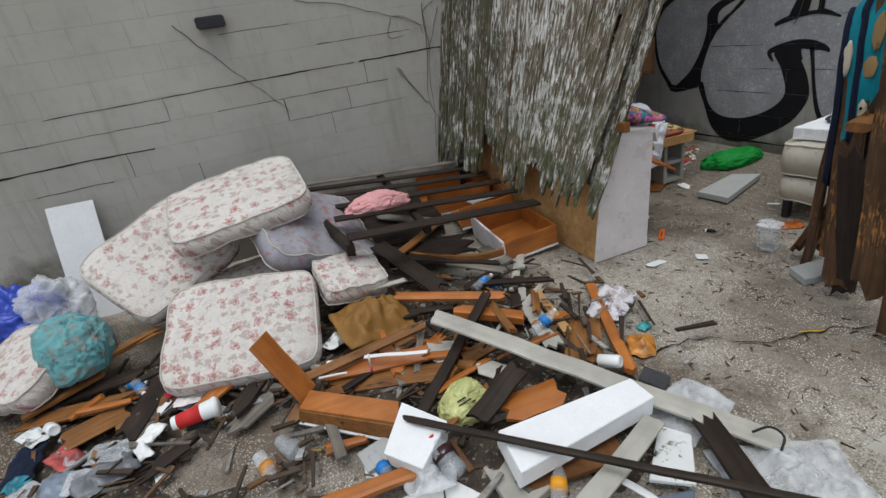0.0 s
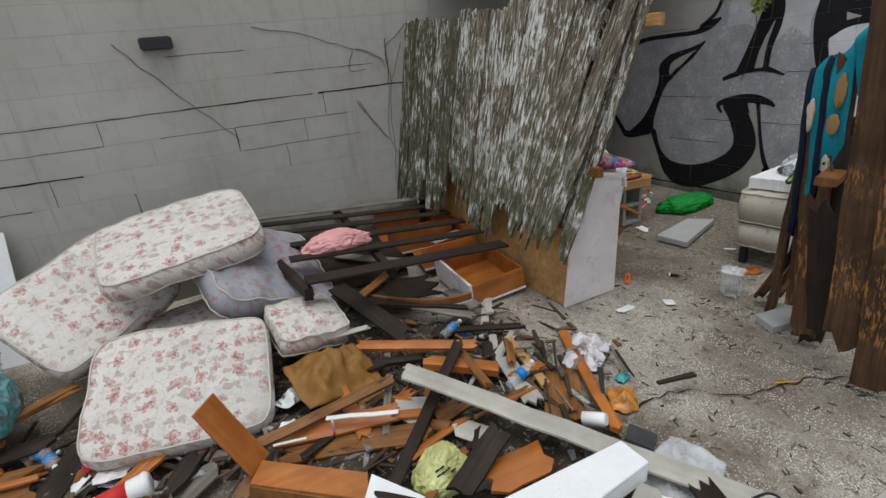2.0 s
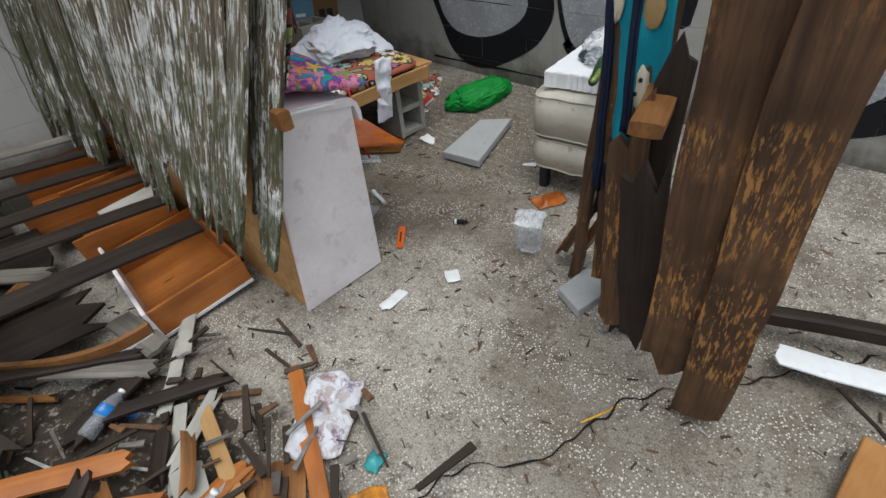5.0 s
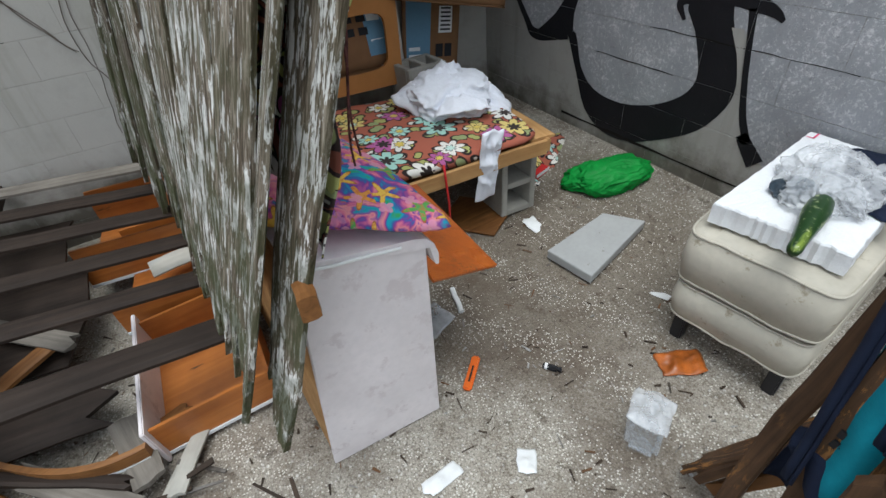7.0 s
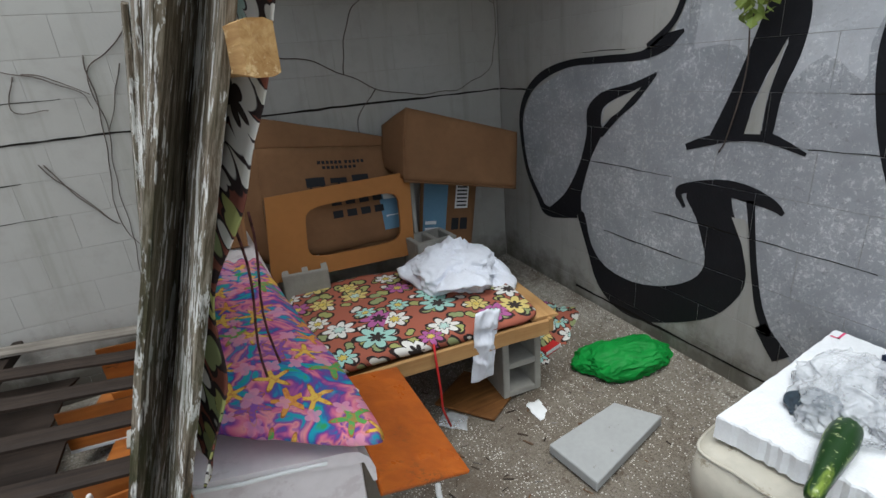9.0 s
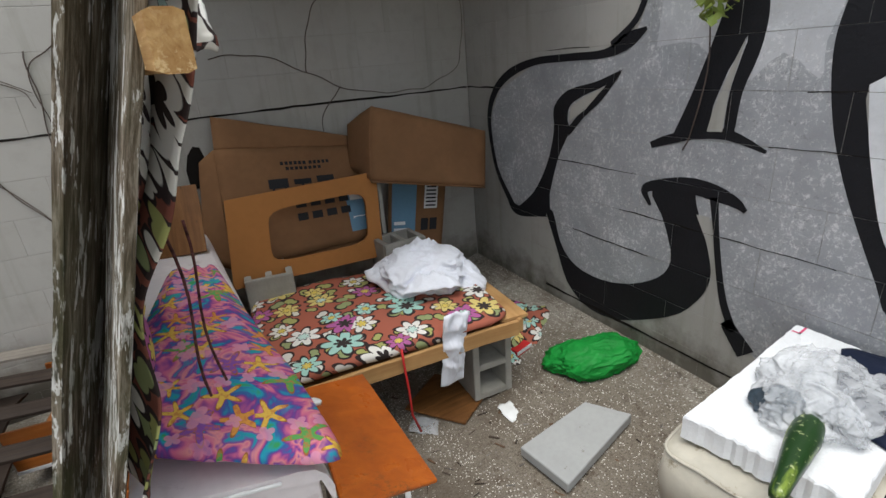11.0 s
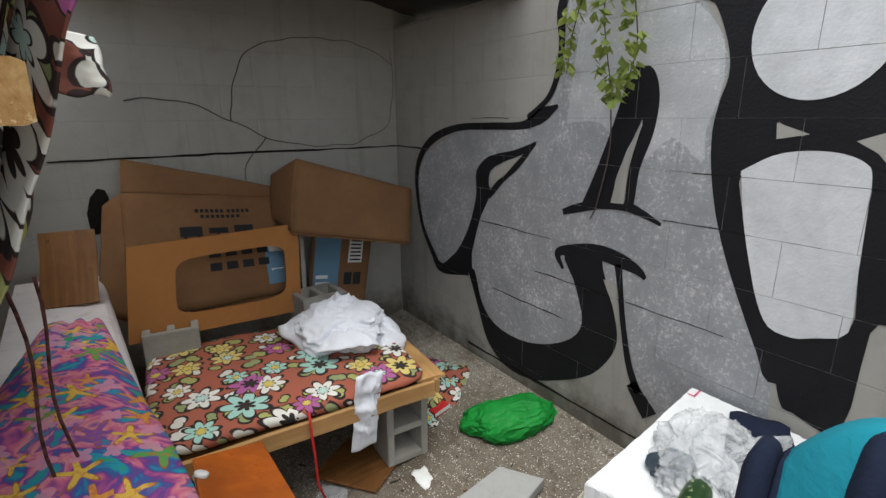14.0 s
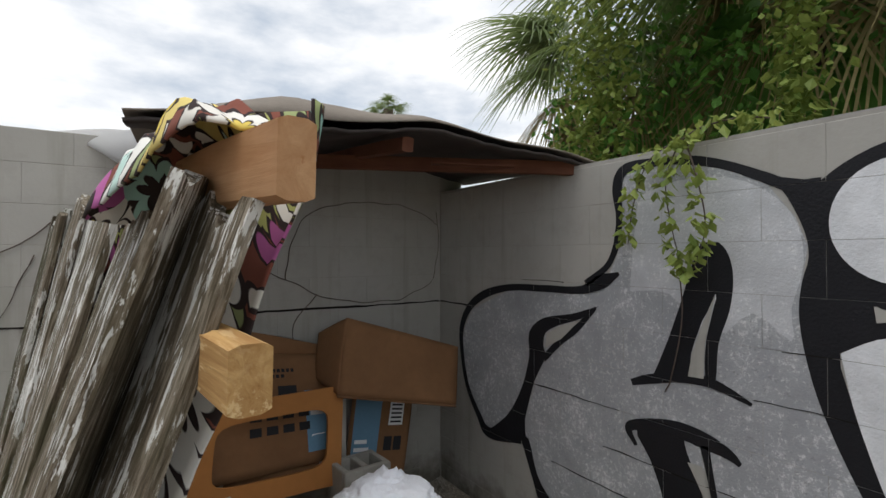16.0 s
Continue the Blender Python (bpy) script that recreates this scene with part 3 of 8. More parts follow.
def cloth(name, at, sx, sy, mat, lift=0.05, fold=8.0, seed=0, n=28, parent=None, label="", thick=0.004, drape=0.0, edge=0.25, shape=None, uv_scale=1.0):
    """A crumpled sheet lying over local xy; edge: how ragged its outline is."""
    verts, faces = [], []
    o = Vector((seed * 3.1, seed * 1.7, seed * 0.9))
    for i in range(n + 1):
        for j in range(n + 1):
            u, v = i / n * 2 - 1, j / n * 2 - 1
            rr = max(abs(u), abs(v))
            a = math.atan2(v, u)
            sq = max(abs(math.cos(a)), abs(math.sin(a)))
            k = (1 - edge) + edge * sq
            k *= 1 + edge * 0.8 * noise.noise(Vector((math.cos(a) * 1.6, math.sin(a) * 1.6, seed)))
            x, y = u * sx / 2 * k, v * sy / 2 * k
            p = Vector((x * fold, y * fold, 0)) + o
            z = abs(noise.noise(p)) + 0.5 * abs(noise.noise(p * 2.1)) + 0.25 * abs(noise.noise(p * 4.3))
            z = (0.75 - z) * lift * (1.15 - rr * rr * 0.9) - drape * rr ** 3
            x += noise.noise(p + Vector((9, 0, 0))) * 0.03 * (sx + sy) / 2
            y += noise.noise(p + Vector((0, 9, 0))) * 0.03 * (sx + sy) / 2
            verts.append((x, y, max(z, 0.004) if not drape else z))
    w = n + 1
    for i in range(n):
        for j in range(n):
            faces.append((i * w + j, (i + 1) * w + j, (i + 1) * w + j + 1, i * w + j + 1))
    ob = mesh_ob(name, verts, faces, mat, at=at, smooth=True, uv=lambda c: (c.x * uv_scale, c.y * uv_scale))
    mod = ob.modifiers.new("thickness", "SOLIDIFY")
    mod.thickness = thick
    if parent is not None:
        ob.parent = parent
        ob.matrix_parent_inverse = parent.matrix_world.inverted()
    if label:
        ob["label"] = label
    return ob


def lump(name, at, sx, sy, sz, mat, rough=0.25, fold=2.4, seed=0, subdiv=4, parent=None, label="", flat=True, crease=0.0):
    """A crumpled, bunched form with creases, flattened where it rests."""
    bm = bmesh.new()
    bmesh.ops.create_icosphere(bm, subdivisions=subdiv, radius=1.0)
    o = Vector((seed * 5.3, seed * 2.9, seed * 7.7))
    for v in bm.verts:
        d = v.co.normalized()
        w = d + 0.35 * Vector((noise.noise(d * 2 + o), noise.noise(d * 2.3 - o), noise.noise(d * 1.7 + o * 2)))
        f = 0.55 * noise.noise(w * fold * 0.7 + o) + 0.3 * (0.35 - abs(noise.noise(w * fold * 1.6 + o))) + 0.16 * (0.35 - abs(noise.noise(w * fold * 3.6 + o))) + 0.05 * noise.noise(w * fold * 9)
        if crease:
            s = w + 0.5 * Vector((noise.noise(d * 1.4 - o), noise.noise(d * 1.4 + o * 3), noise.noise(d * 1.6 - o * 2)))
            r1 = 1 - abs(noise.noise(Vector((s.x * 3.4, s.y * 1.2, s.z * 1.8)) + o)) * 2.2
            r2 = 1 - abs(noise.noise(Vector((s.x * 1.6, s.y * 4.2, s.z * 2.4)) - o)) * 2.2
            r3 = 1 - abs(noise.noise(s * 11 + o)) * 2.2
            f += crease * (0.45 * max(r1, 0) ** 2 + 0.35 * max(r2, 0) ** 2 + 0.07 * r3 - 0.3)
        k = 1 + rough * 1.1 * f
        q = d * k
        if flat:
            q.z = max(q.z, -0.45)
        v.co = Vector((q.x * sx / 2, q.y * sy / 2, (q.z + 0.45) * sz / 1.45))
    me = bpy.data.meshes.new(name)
    bm.to_mesh(me)
    bm.free()
    me.materials.append(mat)
    me.polygons.foreach_set("use_smooth", [True] * len(me.polygons))
    lay = me.uv_layers.new(name="metres")
    for lp in me.loops:
        c = me.vertices[lp.vertex_index].co
        lay.data[lp.index].uv = (c.x, c.y + c.z * 0.7)
    ob = new(name, me)
    ob.matrix_world = at
    if parent is not None:
        ob.parent = parent
        ob.matrix_parent_inverse = parent.matrix_world.inverted()
    if label:
        ob["label"] = label
    return ob


def cushion_data(lx, ly, h, plump=0.35, n=22, seed=0, sag=0.02, power=5.0):
    """A boxed cushion: rounded-rectangle outline, domed faces, soft dents."""
    verts, faces, rim = [], [], []
    o = Vector((seed * 4.1, seed * 2.3, 0))

    def outline(u, v):
        a = math.atan2(v, u)
        s = (abs(math.cos(a)) ** power + abs(math.sin(a)) ** power) ** (-1 / power)
        rr = max(abs(u), abs(v))
        return math.cos(a) * s * rr, math.sin(a) * s * rr, rr

    w = n + 1
    for side in (1, -1):
        for i in range(w):
            for j in range(w):
                u, v = i / n * 2 - 1, j / n * 2 - 1
                x, y, rr = outline(u, v)
                dome = h / 2 * ((1 - plump) + plump * (1 - rr ** 2.6))
                dome += noise.noise(Vector((x * 2.2, y * 2.2, side)) + o) * sag + noise.noise(Vector((x * 6, y * 6, side)) + o) * sag * 0.4
                verts.append((x * lx / 2, y * ly / 2, side * dome))
    for s in (0, 1):
        b = s * w * w
        for i in range(n):
            for j in range(n):
                q = (b + i * w + j, b + (i + 1) * w + j, b + (i + 1) * w + j + 1, b + i * w + j + 1)
                faces.append(q if s == 0 else tuple(reversed(q)))
    ring = [i * w for i in range(n)] + [n * w + j for j in range(n)] + [(n - i) * w + n for i in range(n)] + [n - j for j in range(n)]
    m = len(ring)
    mids = []
    for k in ring:
        t, b = verts[k], verts[k + w * w]
        mids.append(len(verts))
        verts.append((t[0] * 1.035, t[1] * 1.035, (t[2] + b[2]) / 2))
    for k in range(m):
        a, b = ring[k], ring[(k + 1) % m]
        faces.append((b, a, mids[k], mids[(k + 1) % m]))
        faces.append((mids[(k + 1) % m], mids[k], a + w * w, b + w * w))
    rims = [[verts[k] for k in ring], [verts[k + w * w] for k in ring]]
    return verts, faces, rims


def ring_tube(pts, radius, segs=6):
    verts, faces = [], []
    n = len(pts)
    pts = [Vector(p) for p in pts]
    for i, p in enumerate(pts):
        d = (pts[(i + 1) % n] - pts[i - 1]).normalized()
        u = d.cross(Vector((0, 0, 1))).normalized()
        v = d.cross(u)
        for k in range(segs):
            a = 2 * math.pi * k / segs
            verts.append(p + (u * math.cos(a) + v * math.sin(a)) * radius)
    for i in range(n):
        for k in range(segs):
            a, b = i * segs + k, i * segs + (k + 1) % segs
            c, d = ((i + 1) % n) * segs + k, ((i + 1) % n) * segs + (k + 1) % segs
            faces.append((a, c, d, b))
    return verts, faces


def cushion(name, at, lx, ly, h, mat, label, piping=True, seed=0, plump=0.30, category="cushion", group="", power=7.0, sag=0.02, uvo=(0, 0)):
    thing = empty(name, at, label, category, group)
    v, f, rims = cushion_data(lx, ly, h, plump, seed=seed, power=power, sag=sag)
    mesh_ob("cover", v, f, mat, thing, smooth=True, uv=lambda c: (c.x + uvo[0] + c.z * 0.5, c.y + uvo[1] + c.z * 0.5))
    if piping:
        for r in rims:
            rv, rf = ring_tube(r, 0.006)
            mesh_ob("piping", rv, rf, M_PIPING, thing, smooth=True)
    return thing

# ---- setting ----
# ground: one sheet to the horizon, with the sloping slab in its middle
gx = [-900, -60, -14] + [-9 + 0.45 * i for i in range(21)] + [0.1, 0.6, 3, 14, 60, 900]
gy = [-900, -60, -16] + [-9 + 0.5 * i for i in range(20)] + [0.8, 3, 14, 60, 900]
gv = []
for y in gy:
    for x in gx:
        cx, cy = min(max(x, -9), 0.1), min(max(y, -9), 0.5)
        z = ground_z(cx, cy) + (noise.noise(Vector((cx * 1.3, cy * 1.3, 0))) * 0.006 if -9 < x < 0 and -9 < y < 0 else 0)
        gv.append((x, y, z))
gw = len(gx)
gf = [(j * gw + i, j * gw + i + 1, (j + 1) * gw + i + 1, (j + 1) * gw + i) for j in range(len(gy) - 1) for i in range(gw - 1)]
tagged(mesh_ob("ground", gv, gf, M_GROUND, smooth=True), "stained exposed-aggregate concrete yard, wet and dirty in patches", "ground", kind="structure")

COURSE, BED = 0.203, 1.42
BLOCK_L, JOINT = 0.406, 0.0018


def block_rows(top):
    z0 = BED - COURSE * 12
    k = 0
    while z0 + k * COURSE < top - 0.02:
        a = z0 + k * COURSE
        yield k, a, min(a + COURSE, top)
        k += 1


def chipped_block(width, height, depth):
    """A painted block with slightly rubbed arrises, face at local y = 0 looking to -y, corner at the origin."""
    e = 0.002
    g = JOINT / 2
    a, b, c, d = g, width - g, g, height - g
    v = [(a, 0.012, c), (b, 0.012, c), (b, 0.012, d), (a, 0.012, d), (a, 0.001, c), (b, 0.001, c), (b, 0.001, d), (a, 0.001, d),
         (a + e, 0, c + e), (b - e, 0, c + e), (b - e, 0, d - e), (a + e, 0, d - e)]
    f = [(8, 9, 10, 11)]
    for k in range(4):
        n = (k + 1) % 4
        f += [(4 + k, 4 + n, 8 + n, 8 + k), (k, n, 4 + n, 4 + k)]
    return v, f


def block_mesh(w, h, made={}):
    key = (round(w, 3), round(h, 3))
    if key not in made:
        v, f = chipped_block(w, h, 0.2)
        me = bpy.data.meshes.new("block")
        me.from_pydata(v, [], f)
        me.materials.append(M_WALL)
        made[key] = me
    return made[key]


# cores stand 3 mm behind the block faces and show as the joints
wall_north = tagged(part("wall_north", box_bm(-9.0, 0.2, 0.0022, 0.19, -1.0, 2.40, 0), M_MORTAR, None), "grey-beige painted block wall with cracked joints and dry creeper stems", "wall", kind="structure")
wall_east = tagged(part("wall_east", box_bm(0.0022, 0.19, -7.2, 0.0022, -1.0, 2.25, 0), M_MORTAR, None), "painted block wall with large silver and black graffiti lettering", "wall", kind="structure")

# ---- graffiti: brush strokes along the painted wall, as (y, z, half width) ----
FILL = [(-0.312, 1.244), (-0.413, 1.398), (-0.798, 1.554), (-1.359, 1.566), (-1.52, 1.621), (-1.593, 1.78), (-1.604, 2.055), (-1.634, 2.181), (-1.859, 2.181), (-2.109, 2.12), (-2.244, 2.055), (-2.344, 1.911), (-2.382, 1.807), (-2.364, 1.681), (-2.361, 1.553), (-2.403, 1.301), (-2.47, 1.113), (-2.629, 0.783), (-2.682, 0.702), (-2.72, 0.3), (-2.3, 0.3), (-2.172, 0.417), (-2.108, 0.542), (-2.056, 0.717), (-2.032, 0.906), (-1.976, 0.833), (-2.004, 0.545), (-1.701, 0.275), (-1.266, 0.189), (-1.017, 0.48), (-0.899, 0.656), (-0.564, 0.609), (-0.354, 0.857), (-0.285, 1.074)]
LOW = [(-2.998, 1.452), (-3.858, 1.304), (-4.603, 1.169), (-4.473, 0.464), (-4.091, 0.32), (-3.825, 0.334), (-3.506, 0.243), (-3.298, 0.255), (-3.165, 0.534), (-3, 0.848)]
TRUNK = [(-2.257, 2.072), (-2.32, 1.985), (-2.372, 1.858), (-2.384, 1.765), (-2.364, 1.681), (-2.353, 1.574), (-2.366, 1.446), (-2.405, 1.28), (-2.463, 1.121), (-2.535, 0.964), (-2.618, 0.799), (-2.674, 0.698), (-2.783, 0.76), (-2.7, 0.85), (-2.643, 0.905), (-2.599, 0.979), (-2.548, 1.127), (-2.503, 1.282), (-2.472, 1.442), (-2.568, 1.513), (-2.565, 1.615), (-2.508, 1.699), (-2.463, 1.806), (-2.448, 1.916), (-2.471, 1.992), (-2.411, 2.031)]
RING = [(-2.408, 2.021), (-2.488, 2.085), (-2.599, 2.136), (-2.716, 2.142), (-2.834, 2.113), (-2.894, 1.596), (-2.782, 1.556), (-2.662, 1.564), (-2.566, 1.611), (-2.472, 1.727), (-2.434, 1.906)]
JAW = [(-2.642, 0.911), (-2.72, 0.896), (-2.863, 0.965), (-2.855, 1.156), (-2.845, 1.331), (-2.839, 1.435), (-2.818, 1.488), (-2.873, 1.472), (-2.911, 1.441), (-2.956, 1.056), (-2.915, 0.984), (-2.9, 0.62), (-2.765, 0.62), (-2.716, 0.65)]
BROW = [(-2.472, 1.442), (-2.569, 1.502), (-2.667, 1.522), (-2.758, 1.517), (-2.82, 1.489), (-2.88, 1.464), (-2.841, 1.518), (-2.782, 1.56), (-2.662, 1.568), (-2.563, 1.554), (-2.474, 1.494)]
TOOTH = [(-2.474, 1.442), (-2.569, 1.502), (-2.667, 1.522), (-2.758, 1.517), (-2.817, 1.492), (-2.837, 1.452), (-2.845, 1.331), (-2.855, 1.156), (-2.863, 0.965), (-2.781, 0.916), (-2.72, 0.892), (-2.643, 0.905), (-2.593, 0.987), (-2.546, 1.127), (-2.503, 1.282)]
LEG_A = [(-1.777, 1.217), (-1.845, 1.377), (-1.913, 1.568), (-1.974, 1.759), (-2.022, 1.829), (-2.062, 1.617), (-2.008, 1.502), (-1.958, 1.356), (-1.939, 1.248)]
LEG_B = [(-2.019, 1.826), (-2.076, 1.824), (-2.114, 1.773), (-2.131, 1.68), (-2.116, 1.55), (-2.072, 1.412), (-2.058, 1.248), (-2.018, 1.252), (-2.022, 1.416), (-2.056, 1.568), (-2.062, 1.619)]
BOWL = [(-0.899, 0.656), (-1.004, 0.438), (-1.104, 0.24), (-1.271, 0.138), (-1.484, 0.144), (-1.705, 0.239), (-1.909, 0.369), (-2.021, 0.526), (-2.04, 0.643), (-1.996, 0.787), (-1.936, 0.927), (-1.896, 1.01), (-1.695, 0.96), (-1.76, 0.841), (-1.805, 0.741), (-1.833, 0.623), (-1.773, 0.517), (-1.609, 0.417), (-1.397, 0.36), (-1.173, 0.378), (-1.039, 0.489), (-0.967, 0.677)]
HOOK = [(-1.477, 1.512), (-1.302, 1.455), (-1.088, 1.409), (-0.973, 1.312), (-0.973, 1.172), (-0.904, 0.961), (-0.767, 0.758), (-0.566, 0.585), (-0.911, 0.652), (-0.936, 0.785), (-1.013, 1.021), (-1.106, 1.188), (-1.09, 1.25), (-1.11, 1.328), (-1.214, 1.384), (-1.37, 1.437)]
HEAD = [(-1.602, 1.682, 0.008), (-1.498, 1.637, 0.036), (-1.357, 1.587, 0.021), (-1.099, 1.58, 0.02), (-0.797, 1.568, 0.021), (-0.546, 1.507, 0.028), (-0.376, 1.402, 0.028), (-0.288, 1.254, 0.025), (-0.292, 1.075, 0.021), (-0.354, 0.857, 0.021), (-0.487, 0.682, 0.026), (-0.592, 0.602, 0.036), (-0.899, 0.656, 0.03)]
NECK = [(-1.397, 1.623, 0.018), (-1.523, 1.708, 0.016), (-1.574, 1.786, 0.017), (-1.598, 1.878, 0.018), (-1.604, 1.973, 0.019), (-1.593, 2.097, 0.028), (-1.621, 2.174, 0.027), (-1.701, 2.195, 0.025), (-1.844, 2.191, 0.017), (-1.974, 2.175, 0.02), (-2.107, 2.134, 0.018), (-2.231, 2.075, 0.02), (-2.332, 2.025, 0.022), (-2.422, 2.016, 0.028)]
BAR = [(-1.668, 1.169, 0.015), (-1.761, 1.203, 0.022), (-1.89, 1.238, 0.022), (-2.01, 1.25, 0.023), (-2.095, 1.233, 0.018), (-2.196, 1.196, 0.007)]
HAT = [(-1.691, 0.877, 0.009), (-1.651, 0.948, 0.021), (-1.729, 0.985, 0.027), (-1.88, 1.011, 0.036), (-2.005, 1.003, 0.036), (-2.107, 0.978, 0.023), (-2.153, 0.949, 0.01)]
LEG = [(-2.013, 0.979, 0.02), (-2.037, 0.855, 0.015), (-2.071, 0.684, 0.015), (-2.116, 0.519, 0.018), (-2.166, 0.414, 0.022), (-2.142, 0.427, 0.03), (-2.198, 0.365, 0.039), (-2.245, 0.316, 0.044)]
HOOKLINE = [(-1.462, 1.502, 0.009), (-1.331, 1.377, 0.019), (-1.213, 1.289, 0.019), (-1.091, 1.175, 0.02)]
SWEEP = [(-3.707, 0.879, 0.051), (-3.942, 0.653, 0.107), (-3.956, 0.446, 0.108), (-3.791, 0.281, 0.076), (-3.557, 0.219, 0.067), (-3.298, 0.244, 0.061), (-3.11, 0.535, 0.061)]
FAR_SWEEP = [(-4.199, 0.695, 0.051), (-4.216, 0.531, 0.055), (-4.284, 0.309, 0.061), (-4.462, 0.135, 0.061)]


def clip_poly(poly, y0, y1, z0, z1):
    """The part of a polygon inside one block face."""
    for ax, lim, keep in ((0, y0, 1), (0, y1, -1), (1, z0, 1), (1, z1, -1)):
        out = []
        for i, p in enumerate(poly):
            q = poly[i - 1]
            pi, qi = (p[ax] - lim) * keep >= 0, (q[ax] - lim) * keep >= 0
            if pi != qi:
                t = (lim - q[ax]) / (p[ax] - q[ax])
                out.append((q[0] + (p[0] - q[0]) * t, q[1] + (p[1] - q[1]) * t))
            if pi:
                out.append(p)
        poly = out
        if len(poly) < 3:
            return []
    return poly


EAST_BLOCKS = []
for k, a, b in block_rows(2.25):
    if b < 0.0:
        continue
    y = 0.0 if k % 2 else BLOCK_L / 2
    while y > -6.6:
        hi, lo = min(y, -0.012), y - BLOCK_L
        EAST_BLOCKS.append((lo, hi, a, b))
        y -= BLOCK_L


def paint_patch(name, polys, mat, lift, label):
    verts, faces = [], []
    g = 0.0009
    for poly in polys:
        ys, zs = [p[0] for p in poly], [p[1] for p in poly]
        for lo, hi, a, b in EAST_BLOCKS:
            if max(ys) < lo or min(ys) > hi or max(zs) < a or min(zs) > b:
                continue
            q = clip_poly(poly, lo + g, hi - g, a + g, b - g)
            if len(q) >= 3:
                s = len(verts)
                verts += [(-lift, p[0], p[1]) for p in q]
                faces.append(tuple(range(s, s + len(q))))
    return mesh_ob(name, verts, faces, mat, wall_east, label)


def stroke_polys(pts, per=7):
    """A brush stroke as a chain of quads with a slightly uneven edge."""
    s = spline(pts, per)
    left, right = [], []
    for i, p in enumerate(s):
        d = s[min(i + 1, len(s) - 1)][:2] - s[max(i - 1, 0)][:2]
        d = d / (np.linalg.norm(d) + 1e-9)
        n = np.array((-d[1], d[0]))
        w = max(p[2], 0.006) * (1 + 0.015 * math.sin(i * 1.7))
        left.append(tuple(p[:2] + n * w)), right.append(tuple(p[:2] - n * w))
    return [[left[i], left[i + 1], right[i + 1], right[i]] for i in range(len(s) - 1)]


def disc(cy, cz, ry, rz, n=40):
    return [(cy + ry * math.cos(2 * math.pi * k / n), cz + rz * math.sin(2 * math.pi * k / n)) for k in range(n)]




def rounded(poly, per=3):
    """A closed outline with softened corners."""
    return [tuple(p) for p in spline(poly + poly[:1], per)[:-1]]


def fan(poly):
    """A concave outline cut into triangles."""
    tris = tessellate_polygon([[Vector((p[0], p[1], 0)) for p in poly]])
    return [[poly[i] for i in t] for t in tris]


paint_patch("graffiti_fill", fan(FILL), M_SILVER, 0.001, "worn silver spray paint")
# upper fill, painted lighter for the stronger light high on the wall
LIT_TOP = [(-1.66, 1.60), (-1.69, 1.90), (-1.74, 2.06), (-1.98, 2.10), (-2.18, 2.06), (-2.33, 1.93), (-2.37, 1.75), (-2.33, 1.58), (-2.33, 1.46), (-2.2, 1.55), (-2.05, 1.44), (-1.86, 1.60)]
paint_patch("graffiti_fill", fan(rounded(LIT_TOP)), M_SILVER_LIT, 0.0013, "lighter, less worn silver with brighter light put in")
paint_patch("graffiti_fill", [LOW], M_SILVER, 0.0012, "worn silver spray paint")
for k, shape in enumerate((RING, TRUNK, JAW, BROW, LEG_A, LEG_B, BOWL, HOOK)):
    paint_patch("graffiti_outline", fan(rounded(shape)), M_BLACK, 0.0016 + 0.0004 * (k % 4), "black spray-painted shape")
for stroke in (HEAD, NECK, BAR, HAT, LEG, HOOKLINE, SWEEP, FAR_SWEEP):
    paint_patch("graffiti_outline", stroke_polys(stroke), M_BLACK, 0.0034, "black spray-painted stroke")
paint_patch("graffiti_fill", [disc(-2.641, 1.883, 0.197, 0.206)], M_SILVER2, 0.0042, "bright silver disc")
paint_patch("graffiti_fill", fan(rounded(TOOTH)), M_SILVER2, 0.0044, "bright silver patch")
for poly in ([(-1.102, 1.239), (-1.12, 1.326), (-1.215, 1.378), (-1.362, 1.43), (-1.23, 1.311)], [(-1.944, 1.254), (-1.964, 1.357), (-2.013, 1.5), (-2.06, 1.61), (-2.051, 1.563), (-2.019, 1.411), (-2.012, 1.258)], [(-1.94, 0.888), (-2.004, 0.891), (-2.045, 0.713), (-2.05, 0.634), (-2.003, 0.776)], [(-2.561, 1.609), (-2.661, 1.573), (-2.568, 1.555)], [(-2.782, 1.556), (-2.893, 1.601), (-2.911, 1.45), (-2.879, 1.474), (-2.841, 1.521)]):
    paint_patch("bare_wall_patch", fan(poly), M_WALL, 0.0046, "unpainted wall between strokes")

bring(None)
# ---- fence panel ----
fence = empty("fence_panel", pose(-2.4, -1.4, 0.0), "leaning old board fence panel with flaking white paint", "fence")


def fence_x(y, z):
    """Where the leaning, slightly twisted panel stands at a place along it and a height."""
    lo = np.interp(y, (-2.62, -2.0, -1.49, -0.27), (-2.265, -2.30, -2.34, -2.56))
    hi = np.interp(y, (-2.75, -2.66, -2.2, -1.45, -0.15), (-1.742, -1.765, -1.885, -2.07, -2.30))
    return float(lo + (hi - lo) * (z - 0.3) / 1.5)


